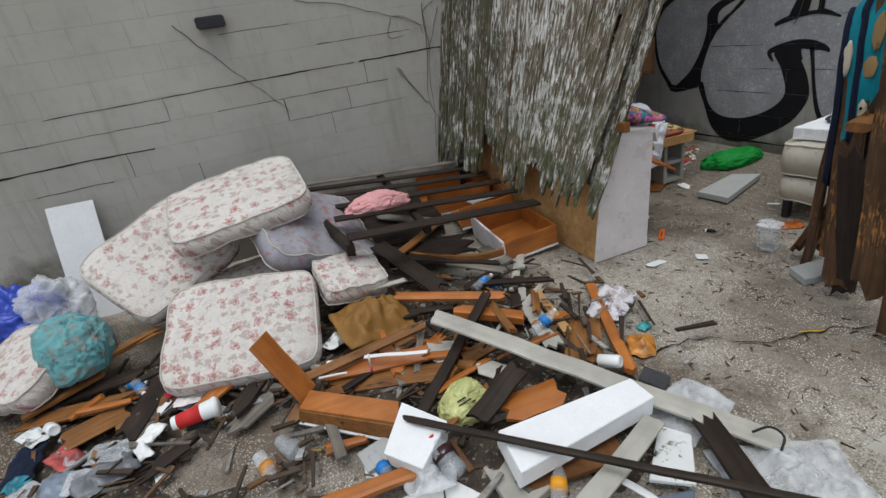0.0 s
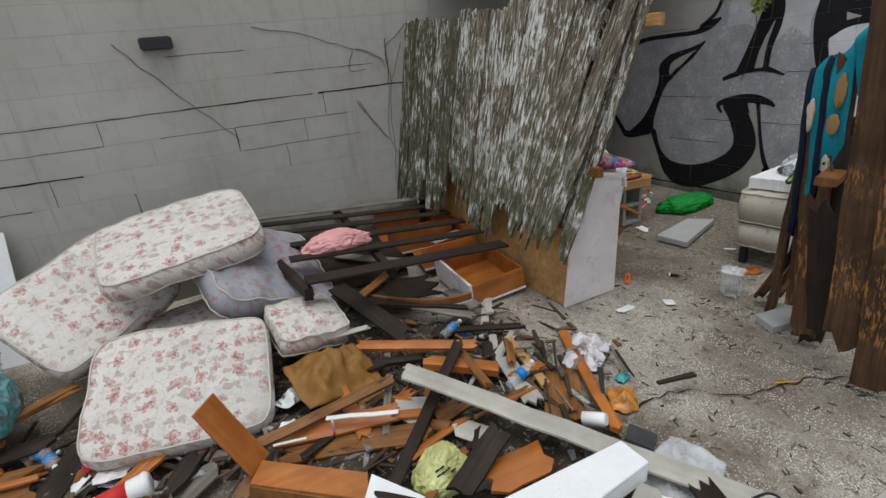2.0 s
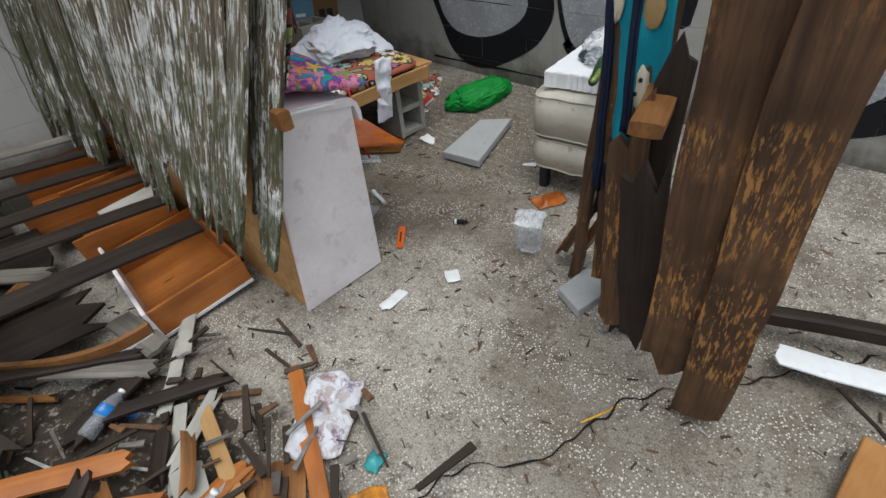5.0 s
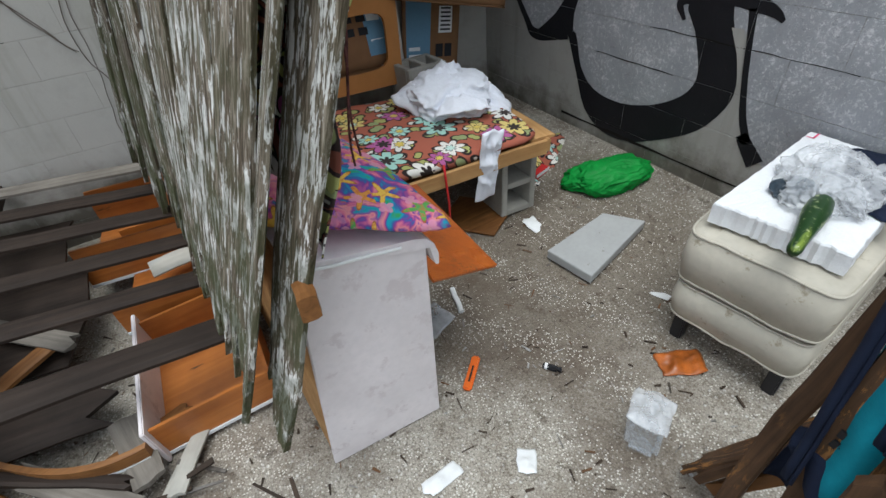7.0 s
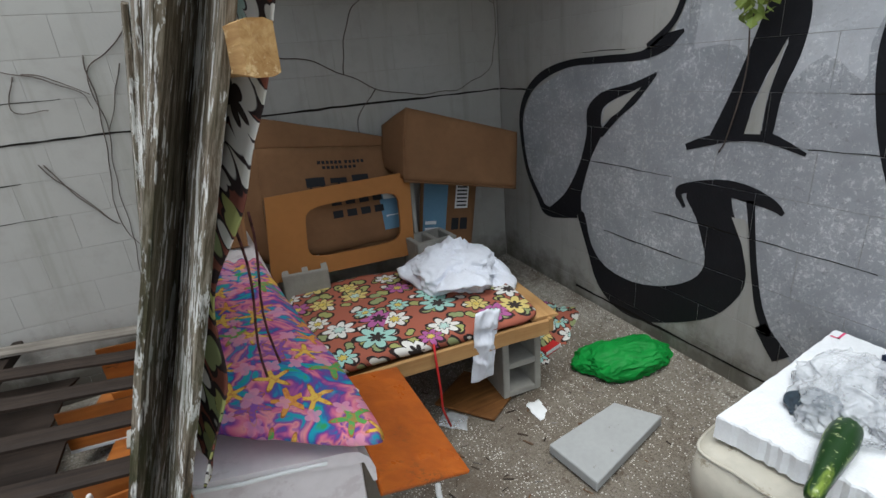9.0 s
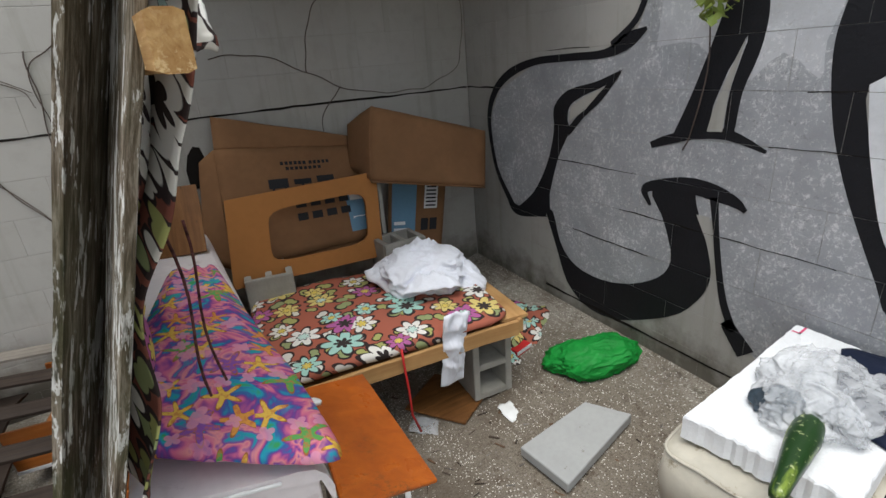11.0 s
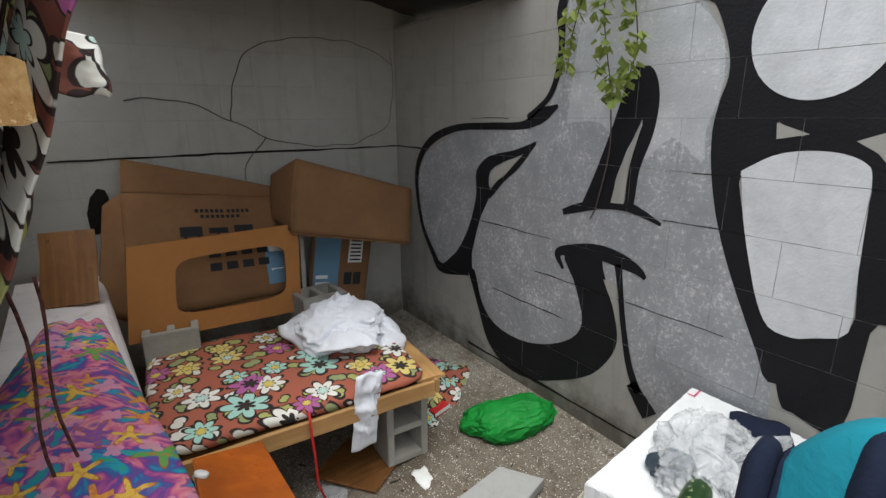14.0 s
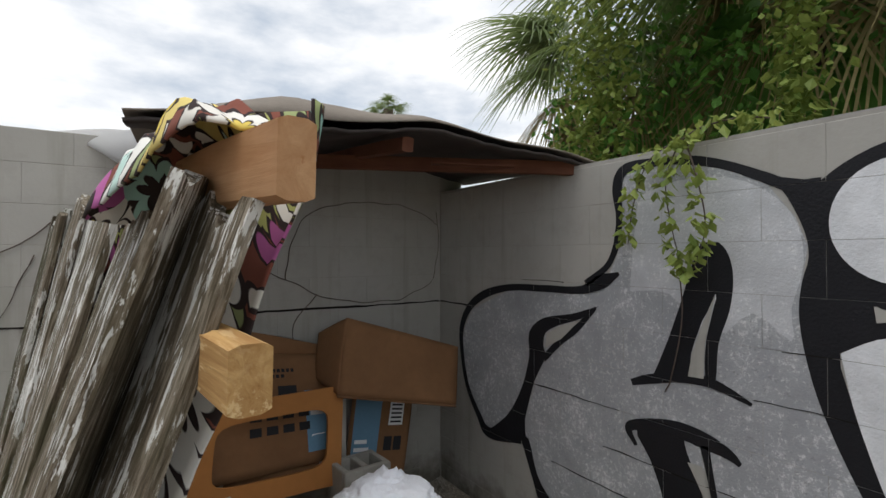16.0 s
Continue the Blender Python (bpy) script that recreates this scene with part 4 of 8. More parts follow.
n_boards = 15
for i in range(n_boards):
    f = (i + 0.5) / n_boards
    y = -0.18 - 2.43 * f
    last = i == n_boards - 1
    y += 0.05 if last else (-0.035 if i == n_boards - 2 else 0.0)
    front = 0.01 if last else 0.018 + (0.014 if i % 2 else 0.0)
    yt = -2.625 if last else y - 0.235 * f ** 3
    zb = 0.30 + rnd.uniform(-0.06, 0.10) + (0.12 if 0.40 < f < 0.52 else 0)
    zt = 1.80 if last else 1.92 - 0.085 * f + rnd.uniform(-0.035, 0.02)
    dy = rnd.uniform(-0.02, 0.02)
    p0 = (fence_x(y, zb) - front, y + dy, 0.25 if last else zb)
    p1 = (fence_x(yt, zt) - front, yt, zt)
    tx = fence_x(y + 0.1, 1.5) - fence_x(y - 0.1, 1.5)
    turn = math.degrees(math.atan2(-tx, 0.2))
    plank("board", p0, p1, 0.135 if last else rnd.uniform(0.152, 0.17) + (0.03 if i > 10 else 0.0), 0.02, M_MOSSBOARD if i < 7 else M_FENCE, "", ends=(rnd.uniform(0.2, 0.42), 0.045), parent=fence, taper=1.18, wob=0.004, roll=turn + rnd.uniform(-3, 3), k=9)
plank("rail", (-1.742, -2.75, 1.822), (-1.905, -1.90, 1.85), 0.038, 0.078, M_PINK, "clean pinkish timber rail", parent=fence)
INTO = (Matrix.Translation((0, -0.04, 0)) @ SHELTER).inverted()
plank("rail", INTO @ Vector((-1.922, -2.635, 1.668)), INTO @ Vector((-1.965, -2.30, 1.675)), 0.038, 0.062, M_ENDGRAIN, "sawn rail with frayed end grain", parent=fence)
plank("rail", (-2.06, -2.66, 0.865), (-2.06, -2.59, 0.86), 0.04, 0.06, M_BROWN, "low weathered rail", parent=fence)
plank("side_strip", (-2.60, -0.16, 0.5), (-2.36, -0.10, 1.85), 0.05, 0.03, M_BROWN, "rusty brown edge strip", parent=fence, ends=(0.05, 0.05))

M_CORD = plain("dark_printed_cord", (0.16, 0.06, 0.055), 0.9, 0.9, 60)
# flower-print curtain bunched against the inside of the fence
cv, cf = [], []
nu, nv = 60, 60
for a in range(nu + 1):
    for b in range(nv + 1):
        u, v = a / nu, b / nv
        z = 1.93 - (1.0 - 0.30 * u) * v
        tie = math.exp(-((z - 1.30) / 0.09) ** 2)
        y = -2.60 + 0.95 * u * (1 - 0.45 * tie) * (0.75 + 0.35 * v)
        fold = math.sin(u * 34 + 2.2 * math.sin(v * 3)) * 0.022 + noise.noise(Vector((u * 6, v * 5, 3))) * 0.03
        x = fence_x(max(y, -2.6), z) + 0.050 + fold * (1 - 0.5 * tie) - 0.02 * tie
        cv.append((x, y, z + noise.noise(Vector((u * 5, 0, 1))) * 0.03 * v))
for a in range(nu):
    for b in range(nv):
        k = a * (nv + 1) + b
        cf.append((k, k + nv + 1, k + nv + 2, k + 1))
curtain = tagged(mesh_ob("curtain", cv, cf, M_CURTAIN, smooth=True, uv=lambda c: (c.y * 1.4 + c.x * 5.0, c.z)), "bold flower-print curtain bunched along the fence", "curtain")
curtain.modifiers.new("thickness", "SOLIDIFY").thickness = 0.004
cloth("cloth_fold", pose(-1.835, -2.48, 1.872, 0, 12, 109), 0.42, 0.11, M_CURTAIN, 0.06, 9, 5, parent=curtain, uv_scale=1.7, label="fold thrown over the top rail", drape=0.05)
cloth("cloth_flap", pose(-1.80, -2.12, 1.72, 60, 10, 30), 0.18, 0.16, M_CURTAIN, 0.05, 9, 7, parent=curtain, label="loose corner of cloth")
for k, (y, x) in enumerate(((-2.53, -1.865), (-2.49, -1.845))):
    tube("tie_cord", [(x + 0.008 * math.sin(q * 0.7 + k), y + 0.006 * q, 1.38 - 0.042 * q) for q in range(9)], 0.0027, M_CORD, curtain, "printed tie cord")

bring(Matrix.Translation((0, -0.04, 0)) @ SHELTER)
AXES = PLAIN
# ---- dresser lying along the fence, with its drawers out ----
dresser = empty("dresser", pose(-2.06, -1.3, -0.13), "pinkish-white laminate dresser on its side, drawers gone", "dresser")


def prism(name, low, high, mat, parent, label=""):
    """A closed solid between two quads given in the same order."""
    v = list(low) + list(high)
    f = [(3, 2, 1, 0), (4, 5, 6, 7)] + [(k, (k + 1) % 4, 4 + (k + 1) % 4, 4 + k) for k in range(4)]
    ob = mesh_ob(name, v, f, mat, at=Matrix())
    if parent is not None:
        ob.parent = parent
        ob.matrix_parent_inverse = parent.matrix_world.inverted()
    ob.modifiers.new("edges", "BEVEL").width = 0.004
    if label:
        ob["label"] = label
    return ob


prism("carcass", [(-2.278, -2.23, -0.14), (-1.86, -2.255, -0.12), (-1.99, -0.12, -0.12), (-2.36, -0.12, -0.13)], [(-2.21, -2.275, 0.80), (-1.865, -2.29, 0.735), (-1.985, -0.10, 0.775), (-2.33, -0.10, 0.79)], M_PINE, dresser, "bare wooden carcass")
prism("end_panel", [(-2.288, -2.25, -0.145), (-1.85, -2.277, -0.125), (-1.85, -2.257, -0.125), (-2.288, -2.232, -0.145)], [(-2.217, -2.30, 0.805), (-1.848, -2.318, 0.735), (-1.848, -2.295, 0.735), (-2.217, -2.278, 0.805)], M_LAMINATE, dresser, "smooth pinkish laminate end")
tv, tf = [], []
ends = ((Vector((-2.215, -2.31, 0.806)), Vector((-1.84, -2.33, 0.738))), (Vector((-2.33, -0.10, 0.795)), Vector((-1.98, -0.08, 0.78))))
prof = [(0.0, 0.0), (0.0, 0.022), (0.72, 0.026), (0.88, 0.030), (0.97, 0.024), (1.03, 0.002), (1.06, -0.035), (1.055, -0.075), (1.03, -0.075), (0.99, -0.01)]
for a, b in ends:
    for s, h in prof:
        tv.append(a.lerp(b, s) + Vector((0, 0, h)))
m = len(prof)
tf = [(k, k + 1, m + k + 1, m + k) for k in range(m - 1)] + [tuple(reversed(range(m))), tuple(range(m, 2 * m)), (0, m, 2 * m - 1, m - 1)]
top = mesh_ob("top", tv, tf, M_LAMINATE, dresser, "rolled-edge laminate top", at=Matrix())
plank("metal_edge", (-2.21, -2.318, 0.816), (-1.93, -2.334, 0.768), 0.006, 0.010, M_PLAINWHITE, "thin white edge trim", parent=dresser)
plank("wood_panel", (-2.08, -0.62, 0.815), (-2.05, -0.42, 1.12), 0.22, 0.02, M_BROWN, "orange loose panel", parent=dresser)

# printed pillow on the dresser, drawn together towards the wall
pillow = empty("body_pillow", pose(-2.03, -1.735, 0.89, 3, 11, 1), "rainbow pillow with sea-star print on the dresser", "pillow")
pv_, pf_, _ = cushion_data(0.50, 1.10, 0.17, 0.75, seed=3, power=9, sag=0.02)
pv_ = [(x * (0.66 - 0.62 * y), y - 0.44 * x * (0.55 - y), z * (0.85 - 0.25 * y) + 0.012 * math.sin(26 * x * (1 + y)) * max(0, y + 0.1)) for x, y, z in pv_]
mesh_ob("cover", pv_, pf_, M_STARS, pillow, smooth=True, uv=lambda c: (c.x + 0.93 + c.z * 0.5, c.y + 0.41 + c.z * 0.5))

# ---- orange board leaning between dresser and bench ----
QB = [Vector(p) for p in ((-1.802, -2.235, 0.495), (-1.483, -2.149, 0.341), (-1.548, -1.651, 0.485), (-1.778, -1.755, 0.584))]
board = prism("orange_board", QB, [p + Vector((0.008, -0.003, 0.014)) for p in QB], M_REDBOARD, None)
tagged(board, "flat orange-stained board propped beside the bench", "board")
prop = tagged(part("prop_block", box_bm(-1.78, -1.69, -1.86, -1.72, ground_z(-1.74, -1.8) - 0.01, 0.515), M_CINDER, None), "rough grey block under the orange board", "block")
plank("white_stick", (-1.455, -1.74, ground_z(-1.45, -1.74) + 0.012), (-1.50, -1.90, ground_z(-1.5, -1.9) + 0.012), 0.025, 0.02, M_WHITE, "short white-painted stick on the concrete", "stick")
bring(PLAIN)
AXES = BENCH

# ---- bench: board on cinder blocks, with a printed pad ----
bench = empty("bench", pose(-1.2, -1.48, 0.1), "low bench of timber board on cinder blocks", "bench")
plank("bench_board", (-1.78, -1.46, 0.535), (-0.74, -1.48, 0.535), 0.76, 0.022, M_BROWN, "stained board top", parent=bench)
plank("front_rail", (-1.76, -1.862, 0.515), (-0.78, -1.862, 0.53), 0.02, 0.07, M_PINE, "pale pine front rail", parent=bench)
plank("end_rail", (-0.755, -1.86, 0.53), (-0.735, -1.10, 0.53), 0.02, 0.06, M_PINE, "pale pine end rail", parent=bench)
plank("seat_edge", (-0.78, -1.84, 0.56), (-0.745, -1.12, 0.56), 0.13, 0.016, M_PINE, "pale board end", parent=bench)
pad = cushion("bench_pad", pose(-1.29, -1.47, 0.585, 0, 0, -1), 0.98, 0.76, 0.07, M_FLORAL, "bold flower-print pad on the bench", False, 11, 0.4, "seat pad", power=9, sag=0.012, uvo=(0.4, 0.2))


def cinder_block(m, lx=0.40, label="hollow grey cinder block"):
    """A hollow block: shell with a web, two voids through it."""
    b = empty("cinder_block", m, label, "block")
    bm = bmesh.new()
    h, d, t = 0.19, 0.19, 0.03
    cells = [(0, t), (lx / 2 - t / 2, lx / 2 + t / 2), (lx - t, lx)]

    def add(x0, x1, y0, y1):
        k = box_bm(x0, x1, y0, y1, 0, h, 0.003, 0.001)
        me = bpy.data.meshes.new("tmp")
        k.to_mesh(me)
        k.free()
        bm.from_mesh(me)
        bpy.data.meshes.remove(me)
    add(0, lx, 0, t), add(0, lx, d - t, d)
    for a, c in cells:
        add(a, c, t - 0.001, d - t + 0.001)
    part("shell", bm, M_CINDER, b)
    return b


cinder_block(pose(-0.78, -1.62, floor_z(-0.75, -1.6) - 0.01, 0, -90, 90), 0.515 - floor_z(-0.75, -1.6), "hollow cinder block standing under the bench end")
cinder_block(pose(-1.62, -1.50, floor_z(-1.6, -1.5) - 0.01, 0, -90, 90), 0.515 - floor_z(-1.6, -1.5), "hollow cinder block under the bench")
cinder_block(pose(-1.10, -1.14, 0.55, 0, 0, 8), 0.24, "grey cinder block set on the bench")
cinder_block(pose(-1.79, -1.13, 0.52, 0, 0, -3), 0.22, "dusty cinder block beside the dresser")
tube("cord", [(-1.30, -1.875, 0.60), (-1.302, -1.89, 0.54), (-1.295, -1.893, 0.42), (-1.29, -1.885, 0.30), (-1.26, -1.88, 0.20)], 0.005, M_RED)
tagged(bpy.data.objects["cord"], "printed cloth tie hanging from the bench pad", "cord")
shirt = lump("shirt", pose(-0.99, -1.36, 0.60, 0, 0, 20), 0.38, 0.42, 0.17, M_SHIRT, 0.45, 1.5, 3, 6, crease=0.16)
tagged(shirt, "crumpled white cotton shirt heaped on the bench pad", "shirt")
for k, (dx, dy, dz, rx, ry, rz, s) in enumerate(((-0.02, -0.03, 0.125, 8, -6, 20, 0.34), (0.10, -0.02, 0.075, 4, 22, 60, 0.28), (-0.11, 0.02, 0.085, -6, -20, 110, 0.28), (-0.02, -0.15, 0.065, 26, 4, 160, 0.27), (0.02, 0.05, 0.145, -12, 4, 215, 0.26), (0.15, -0.10, 0.03, 12, 18, 265, 0.24))):
    cloth("shirt_fold", pose(-0.99 + dx, -1.36 + dy, 0.60 + dz, rx, ry, rz), s, s * 0.86, M_SHIRT, 0.075, 11, 20 + k, 34, parent=shirt, label="loose fold", edge=0.35, drape=0.05, thick=0.003)
cloth("sleeve", pose(-1.08, -1.86, 0.52, 96, 3, 6), 0.11, 0.34, M_SHIRT, 0.05, 14, 2, parent=shirt, label="hanging sleeve", edge=0.1)
bring(BENCH)
AXES = CORNER
# ---- cardboard behind the bench ----


def sheet(name, quad, mat, thick, label, category="cardboard", bend=0.01, parent=None, n=14):
    """A stiff sheet through four corners, a little bowed and dented."""
    a, b, c, d = (Vector(p) for p in quad)
    nrm = (b - a).cross(d - a).normalized()
    verts, faces = [], []
    for i in range(n + 1):
        for j in range(n + 1):
            u, v = i / n, j / n
            p = (a.lerp(b, u)).lerp(d.lerp(c, u), v)
            p = p + nrm * (bend * 4 * (u * (1 - u) + v * (1 - v)) * 0.5 + noise.noise(p * 5) * bend * 0.8)
            verts.append(p)
    w = n + 1
    faces = [(i * w + j, (i + 1) * w + j, (i + 1) * w + j + 1, i * w + j + 1) for i in range(n) for j in range(n)]
    ob = mesh_ob(name, verts, faces, mat, at=Matrix(), smooth=True)
    ob.modifiers.new("thickness", "SOLIDIFY").thickness = thick
    if parent is not None:
        ob.parent = parent
        ob.matrix_parent_inverse = parent.matrix_world.inverted()
        if label:
            ob["label"] = label
        return ob
    return tagged(ob, label, category)


def bars(parent, origin, right, up, nrm, rects, mat, name="print"):
    """Plain printed bars and blocks on a flat face: (x, y, width, height)."""
    right, up, nrm, origin = Vector(right).normalized(), Vector(up).normalized(), Vector(nrm).normalized(), Vector(origin)
    v, f = [], []
    for x, y, w, h in rects:
        s = len(v)
        for dx, dy in ((0, 0), (w, 0), (w, h), (0, h)):
            v.append(origin + right * (x + dx) + up * (y + dy) + nrm * 0.004)
        f.append((s, s + 1, s + 2, s + 3))
    ob = mesh_ob(name, v, f, mat, at=Matrix())
    ob.parent = parent
    ob.matrix_parent_inverse = parent.matrix_world.inverted()
    return ob


M_BLUEPRINT = plain("blue_print", (0.16, 0.30, 0.42), 0.8, 0.1)
carton = empty("carton", pose(-1.4, -0.3, 0.6), "large flattened brown furniture carton against the wall", "carton")
sheet("panel", [(-1.84, -0.50, 0.56), (-0.92, -0.42, 0.56), (-0.93, -0.20, 1.13), (-1.80, -0.24, 1.22)], M_CARD, 0.006, "", parent=carton, bend=0.02)
sheet("flap", [(-1.80, -0.24, 1.22), (-0.93, -0.20, 1.13), (-0.96, -0.19, 1.19), (-1.78, -0.16, 1.40)], M_CARD, 0.006, "raised top flap", parent=carton, bend=0.015)
sheet("side", [(-1.98, -0.38, 0.6), (-1.84, -0.50, 0.56), (-1.80, -0.24, 1.22), (-1.90, -0.18, 1.15)], M_CARD, 0.006, "", parent=carton)


def decals(parent, quad, bend, rects, mat, name="print"):
    """Printed blocks on a bowed sheet: (u, v, width, height) as shares of the sheet."""
    a, b, c, d = (Vector(p) for p in quad)
    nrm = (b - a).cross(d - a).normalized()
    for u0, v0, w, h in rects:
        verts, s = [], 0
        for i in range(5):
            for j in range(5):
                u, v = u0 + w * i / 4, v0 + h * j / 4
                p = (a.lerp(b, u)).lerp(d.lerp(c, u), v)
                verts.append(p + nrm * (bend * 4 * (u * (1 - u) + v * (1 - v)) * 0.5 + noise.noise(p * 5) * bend * 0.8 + 0.004))
        faces = [(s + i * 5 + j, s + i * 5 + 5 + j, s + i * 5 + 6 + j, s + i * 5 + 1 + j) for i in range(4) for j in range(4)]
        ob = mesh_ob(name, verts, faces, mat, at=Matrix())
        ob.parent = parent
        ob.matrix_parent_inverse = parent.matrix_world.inverted()


Q1 = [(-1.84, -0.50, 0.56), (-0.92, -0.42, 0.56), (-0.93, -0.20, 1.13), (-1.80, -0.24, 1.22)]
decals(carton, Q1, 0.02, [(0.40 + 0.031 * k, 0.83, 0.022, 0.032) for k in range(6)] + [(0.60 + 0.03 * k, 0.83, 0.02, 0.032) for k in range(5)] + [(0.43 + 0.032 * k, 0.78, 0.022, 0.03) for k in range(8)], M_INK)
decals(carton, Q1, 0.02, [(0.30, 0.62, 0.13, 0.085), (0.32, 0.57, 0.015, 0.05), (0.40, 0.57, 0.015, 0.05), (0.47, 0.64, 0.12, 0.05), (0.52, 0.58, 0.015, 0.06), (0.63, 0.62, 0.12, 0.085), (0.65, 0.57, 0.015, 0.05), (0.72, 0.57, 0.015, 0.05)], M_INK)
decals(carton, Q1, 0.02, [(0.45 + 0.1 * (k % 4), 0.30 + 0.12 * (k // 4), 0.07, 0.07) for k in range(8)], M_INK)
decals(carton, Q1, 0.02, [(0.80, 0.10, 0.18, 0.55)], M_BLUEPRINT)
decals(carton, Q1, 0.02, [(0.83, 0.42, 0.10, 0.12), (0.83, 0.22, 0.12, 0.03)], M_PLAINWHITE, "label_patch")
carton2 = empty("carton", pose(-0.55, -0.25, 0.4), "brown carton with blue print and labels in the corner", "carton")
sheet("panel", [(-0.90, -0.36, 0.17), (-0.52, -0.40, 0.14), (-0.28, -0.14, 0.84), (-0.72, -0.12, 0.90)], M_CARD, 0.006, "", parent=carton2, bend=0.012)
Q2 = [(-0.90, -0.36, 0.17), (-0.52, -0.40, 0.14), (-0.28, -0.14, 0.84), (-0.72, -0.12, 0.90)]
decals(carton2, Q2, 0.012, [(0.06, 0.42, 0.42, 0.52)], M_BLUEPRINT)
decals(carton2, Q2, 0.014, [(0.10, 0.52, 0.20, 0.03), (0.10, 0.46, 0.24, 0.03), (0.62, 0.66, 0.24, 0.22)], M_PLAINWHITE, "label_patch")
decals(carton2, Q2, 0.016, [(0.65, 0.68 + 0.035 * k, 0.18, 0.015) for k in range(6)] + [(0.58, 0.46, 0.13, 0.11), (0.74, 0.46, 0.13, 0.11), (0.40, 0.33, 0.09, 0.05), (0.52, 0.33, 0.13, 0.05)], M_INK)
flap = empty("cardboard_box", pose(-0.5, -0.5, 0.9), "folded brown box lid balanced on the bed head", "carton")
sheet("front", [(-0.965, -0.52, 0.955), (-0.19, -0.56, 0.80), (-0.115, -0.46, 1.15), (-0.885, -0.44, 1.385)], M_CARD, 0.01, "", parent=flap, bend=0.012)
sheet("side", [(-0.965, -0.52, 0.955), (-0.885, -0.44, 1.385), (-0.99, -0.20, 1.27), (-1.02, -0.26, 1.0)], M_CARD, 0.01, "", parent=flap, bend=0.01)
sheet("rim", [(-0.965, -0.525, 0.945), (-0.19, -0.565, 0.79), (-0.19, -0.54, 0.80), (-0.965, -0.50, 0.96)], M_CARD, 0.008, "", parent=flap, bend=0.002)

bring(CORNER)
AXES = HEAD_AXES
# orange fibreboard frame with a rounded opening
hv, hf = [], []
A, B, Cc, D = (np.array(p) for p in ((-1.80, -0.78, 1.03), (-0.985, -0.72, 1.045), (-1.02, -0.80, 0.56), (-1.85, -0.86, 0.58)))
outer, inner = [], []
for k in range(48):
    a = 2 * math.pi * k / 48
    c, s = math.cos(a), math.sin(a)
    r1 = 1 / max(abs(c), abs(s))
    r2 = (abs(c) ** 6 + abs(s) ** 6) ** (-1 / 6)
    for lst, r, sx, sz, ox, oz in ((outer, r1, 0.5, 0.5, 0.5, 0.5), (inner, r2, 0.33, 0.30, 0.575, 0.50)):
        u, v = ox + c * r * sx, oz - s * r * sz
        lst.append(tuple((A * (1 - u) + B * u) * (1 - v) + (D * (1 - u) + Cc * u) * v))
hv = outer + inner
hf = [(k, (k + 1) % 48, 48 + (k + 1) % 48, 48 + k) for k in range(48)]
frame_board = mesh_ob("headboard", hv, hf, M_CARD2)
frame_board.modifiers.new("thickness", "SOLIDIFY").thickness = 0.022
tagged(frame_board, "orange fibreboard headboard with a rounded opening", "headboard")
plank("grey_post", (-0.965, -0.66, 0.55), (-0.93, -0.52, 1.02), 0.075, 0.03, M_PALE, "short pale grey board standing by the cartons", "board")
sheet("inner_card", [(-1.58, -0.72, 0.62), (-1.10, -0.70, 0.60), (-1.12, -0.62, 0.84), (-1.50, -0.64, 0.74)], M_CARD, 0.006, "torn piece of brown cardboard behind the headboard")

bring(HEAD_AXES)
AXES = PLAIN
# ---- ottoman with foam sheet ----
ottoman = empty("ottoman", pose(-0.44, -2.70, -0.10, 0, 0, 7), "grubby cream vinyl ottoman on dark wooden feet", "ottoman")
for z0, h, ex in ((0.145, 0.20, 0.0), (0.33, 0.26, 0.012)):
    v, f, rims = cushion_data(0.82 + ex, 0.50 + ex, h, 0.18, seed=z0 * 10, sag=0.010, power=11)
    o = mesh_ob("base" if z0 < 0.2 else "seat", v, f, M_OTTO, ottoman, smooth=True)
    o.matrix_local = pose(0, 0, z0 + h / 2)
    for r in rims:
        rv_, rf_ = ring_tube(r, 0.005)
        w_ = mesh_ob("welt", rv_, rf_, M_OTTO, ottoman, smooth=True)
        w_.matrix_local = pose(0, 0, z0 + h / 2)
for x, y in ((-0.35, 0.19), (-0.35, -0.19), (0.35, 0.19), (0.35, -0.19)):
    p = ottoman.matrix_world @ Vector((x, y, 0))
    part("foot", box_bm(x - 0.025, x + 0.025, y - 0.025, y + 0.025, min(ground_z(p.x, p.y) + 0.10, 0.12) - 0.005, 0.14, 0.006), M_METAL, ottoman, "dark wooden foot")
FQ = [(-0.815, -2.525), (-0.03, -2.425), (-0.03, -2.84), (-0.745, -2.945)]
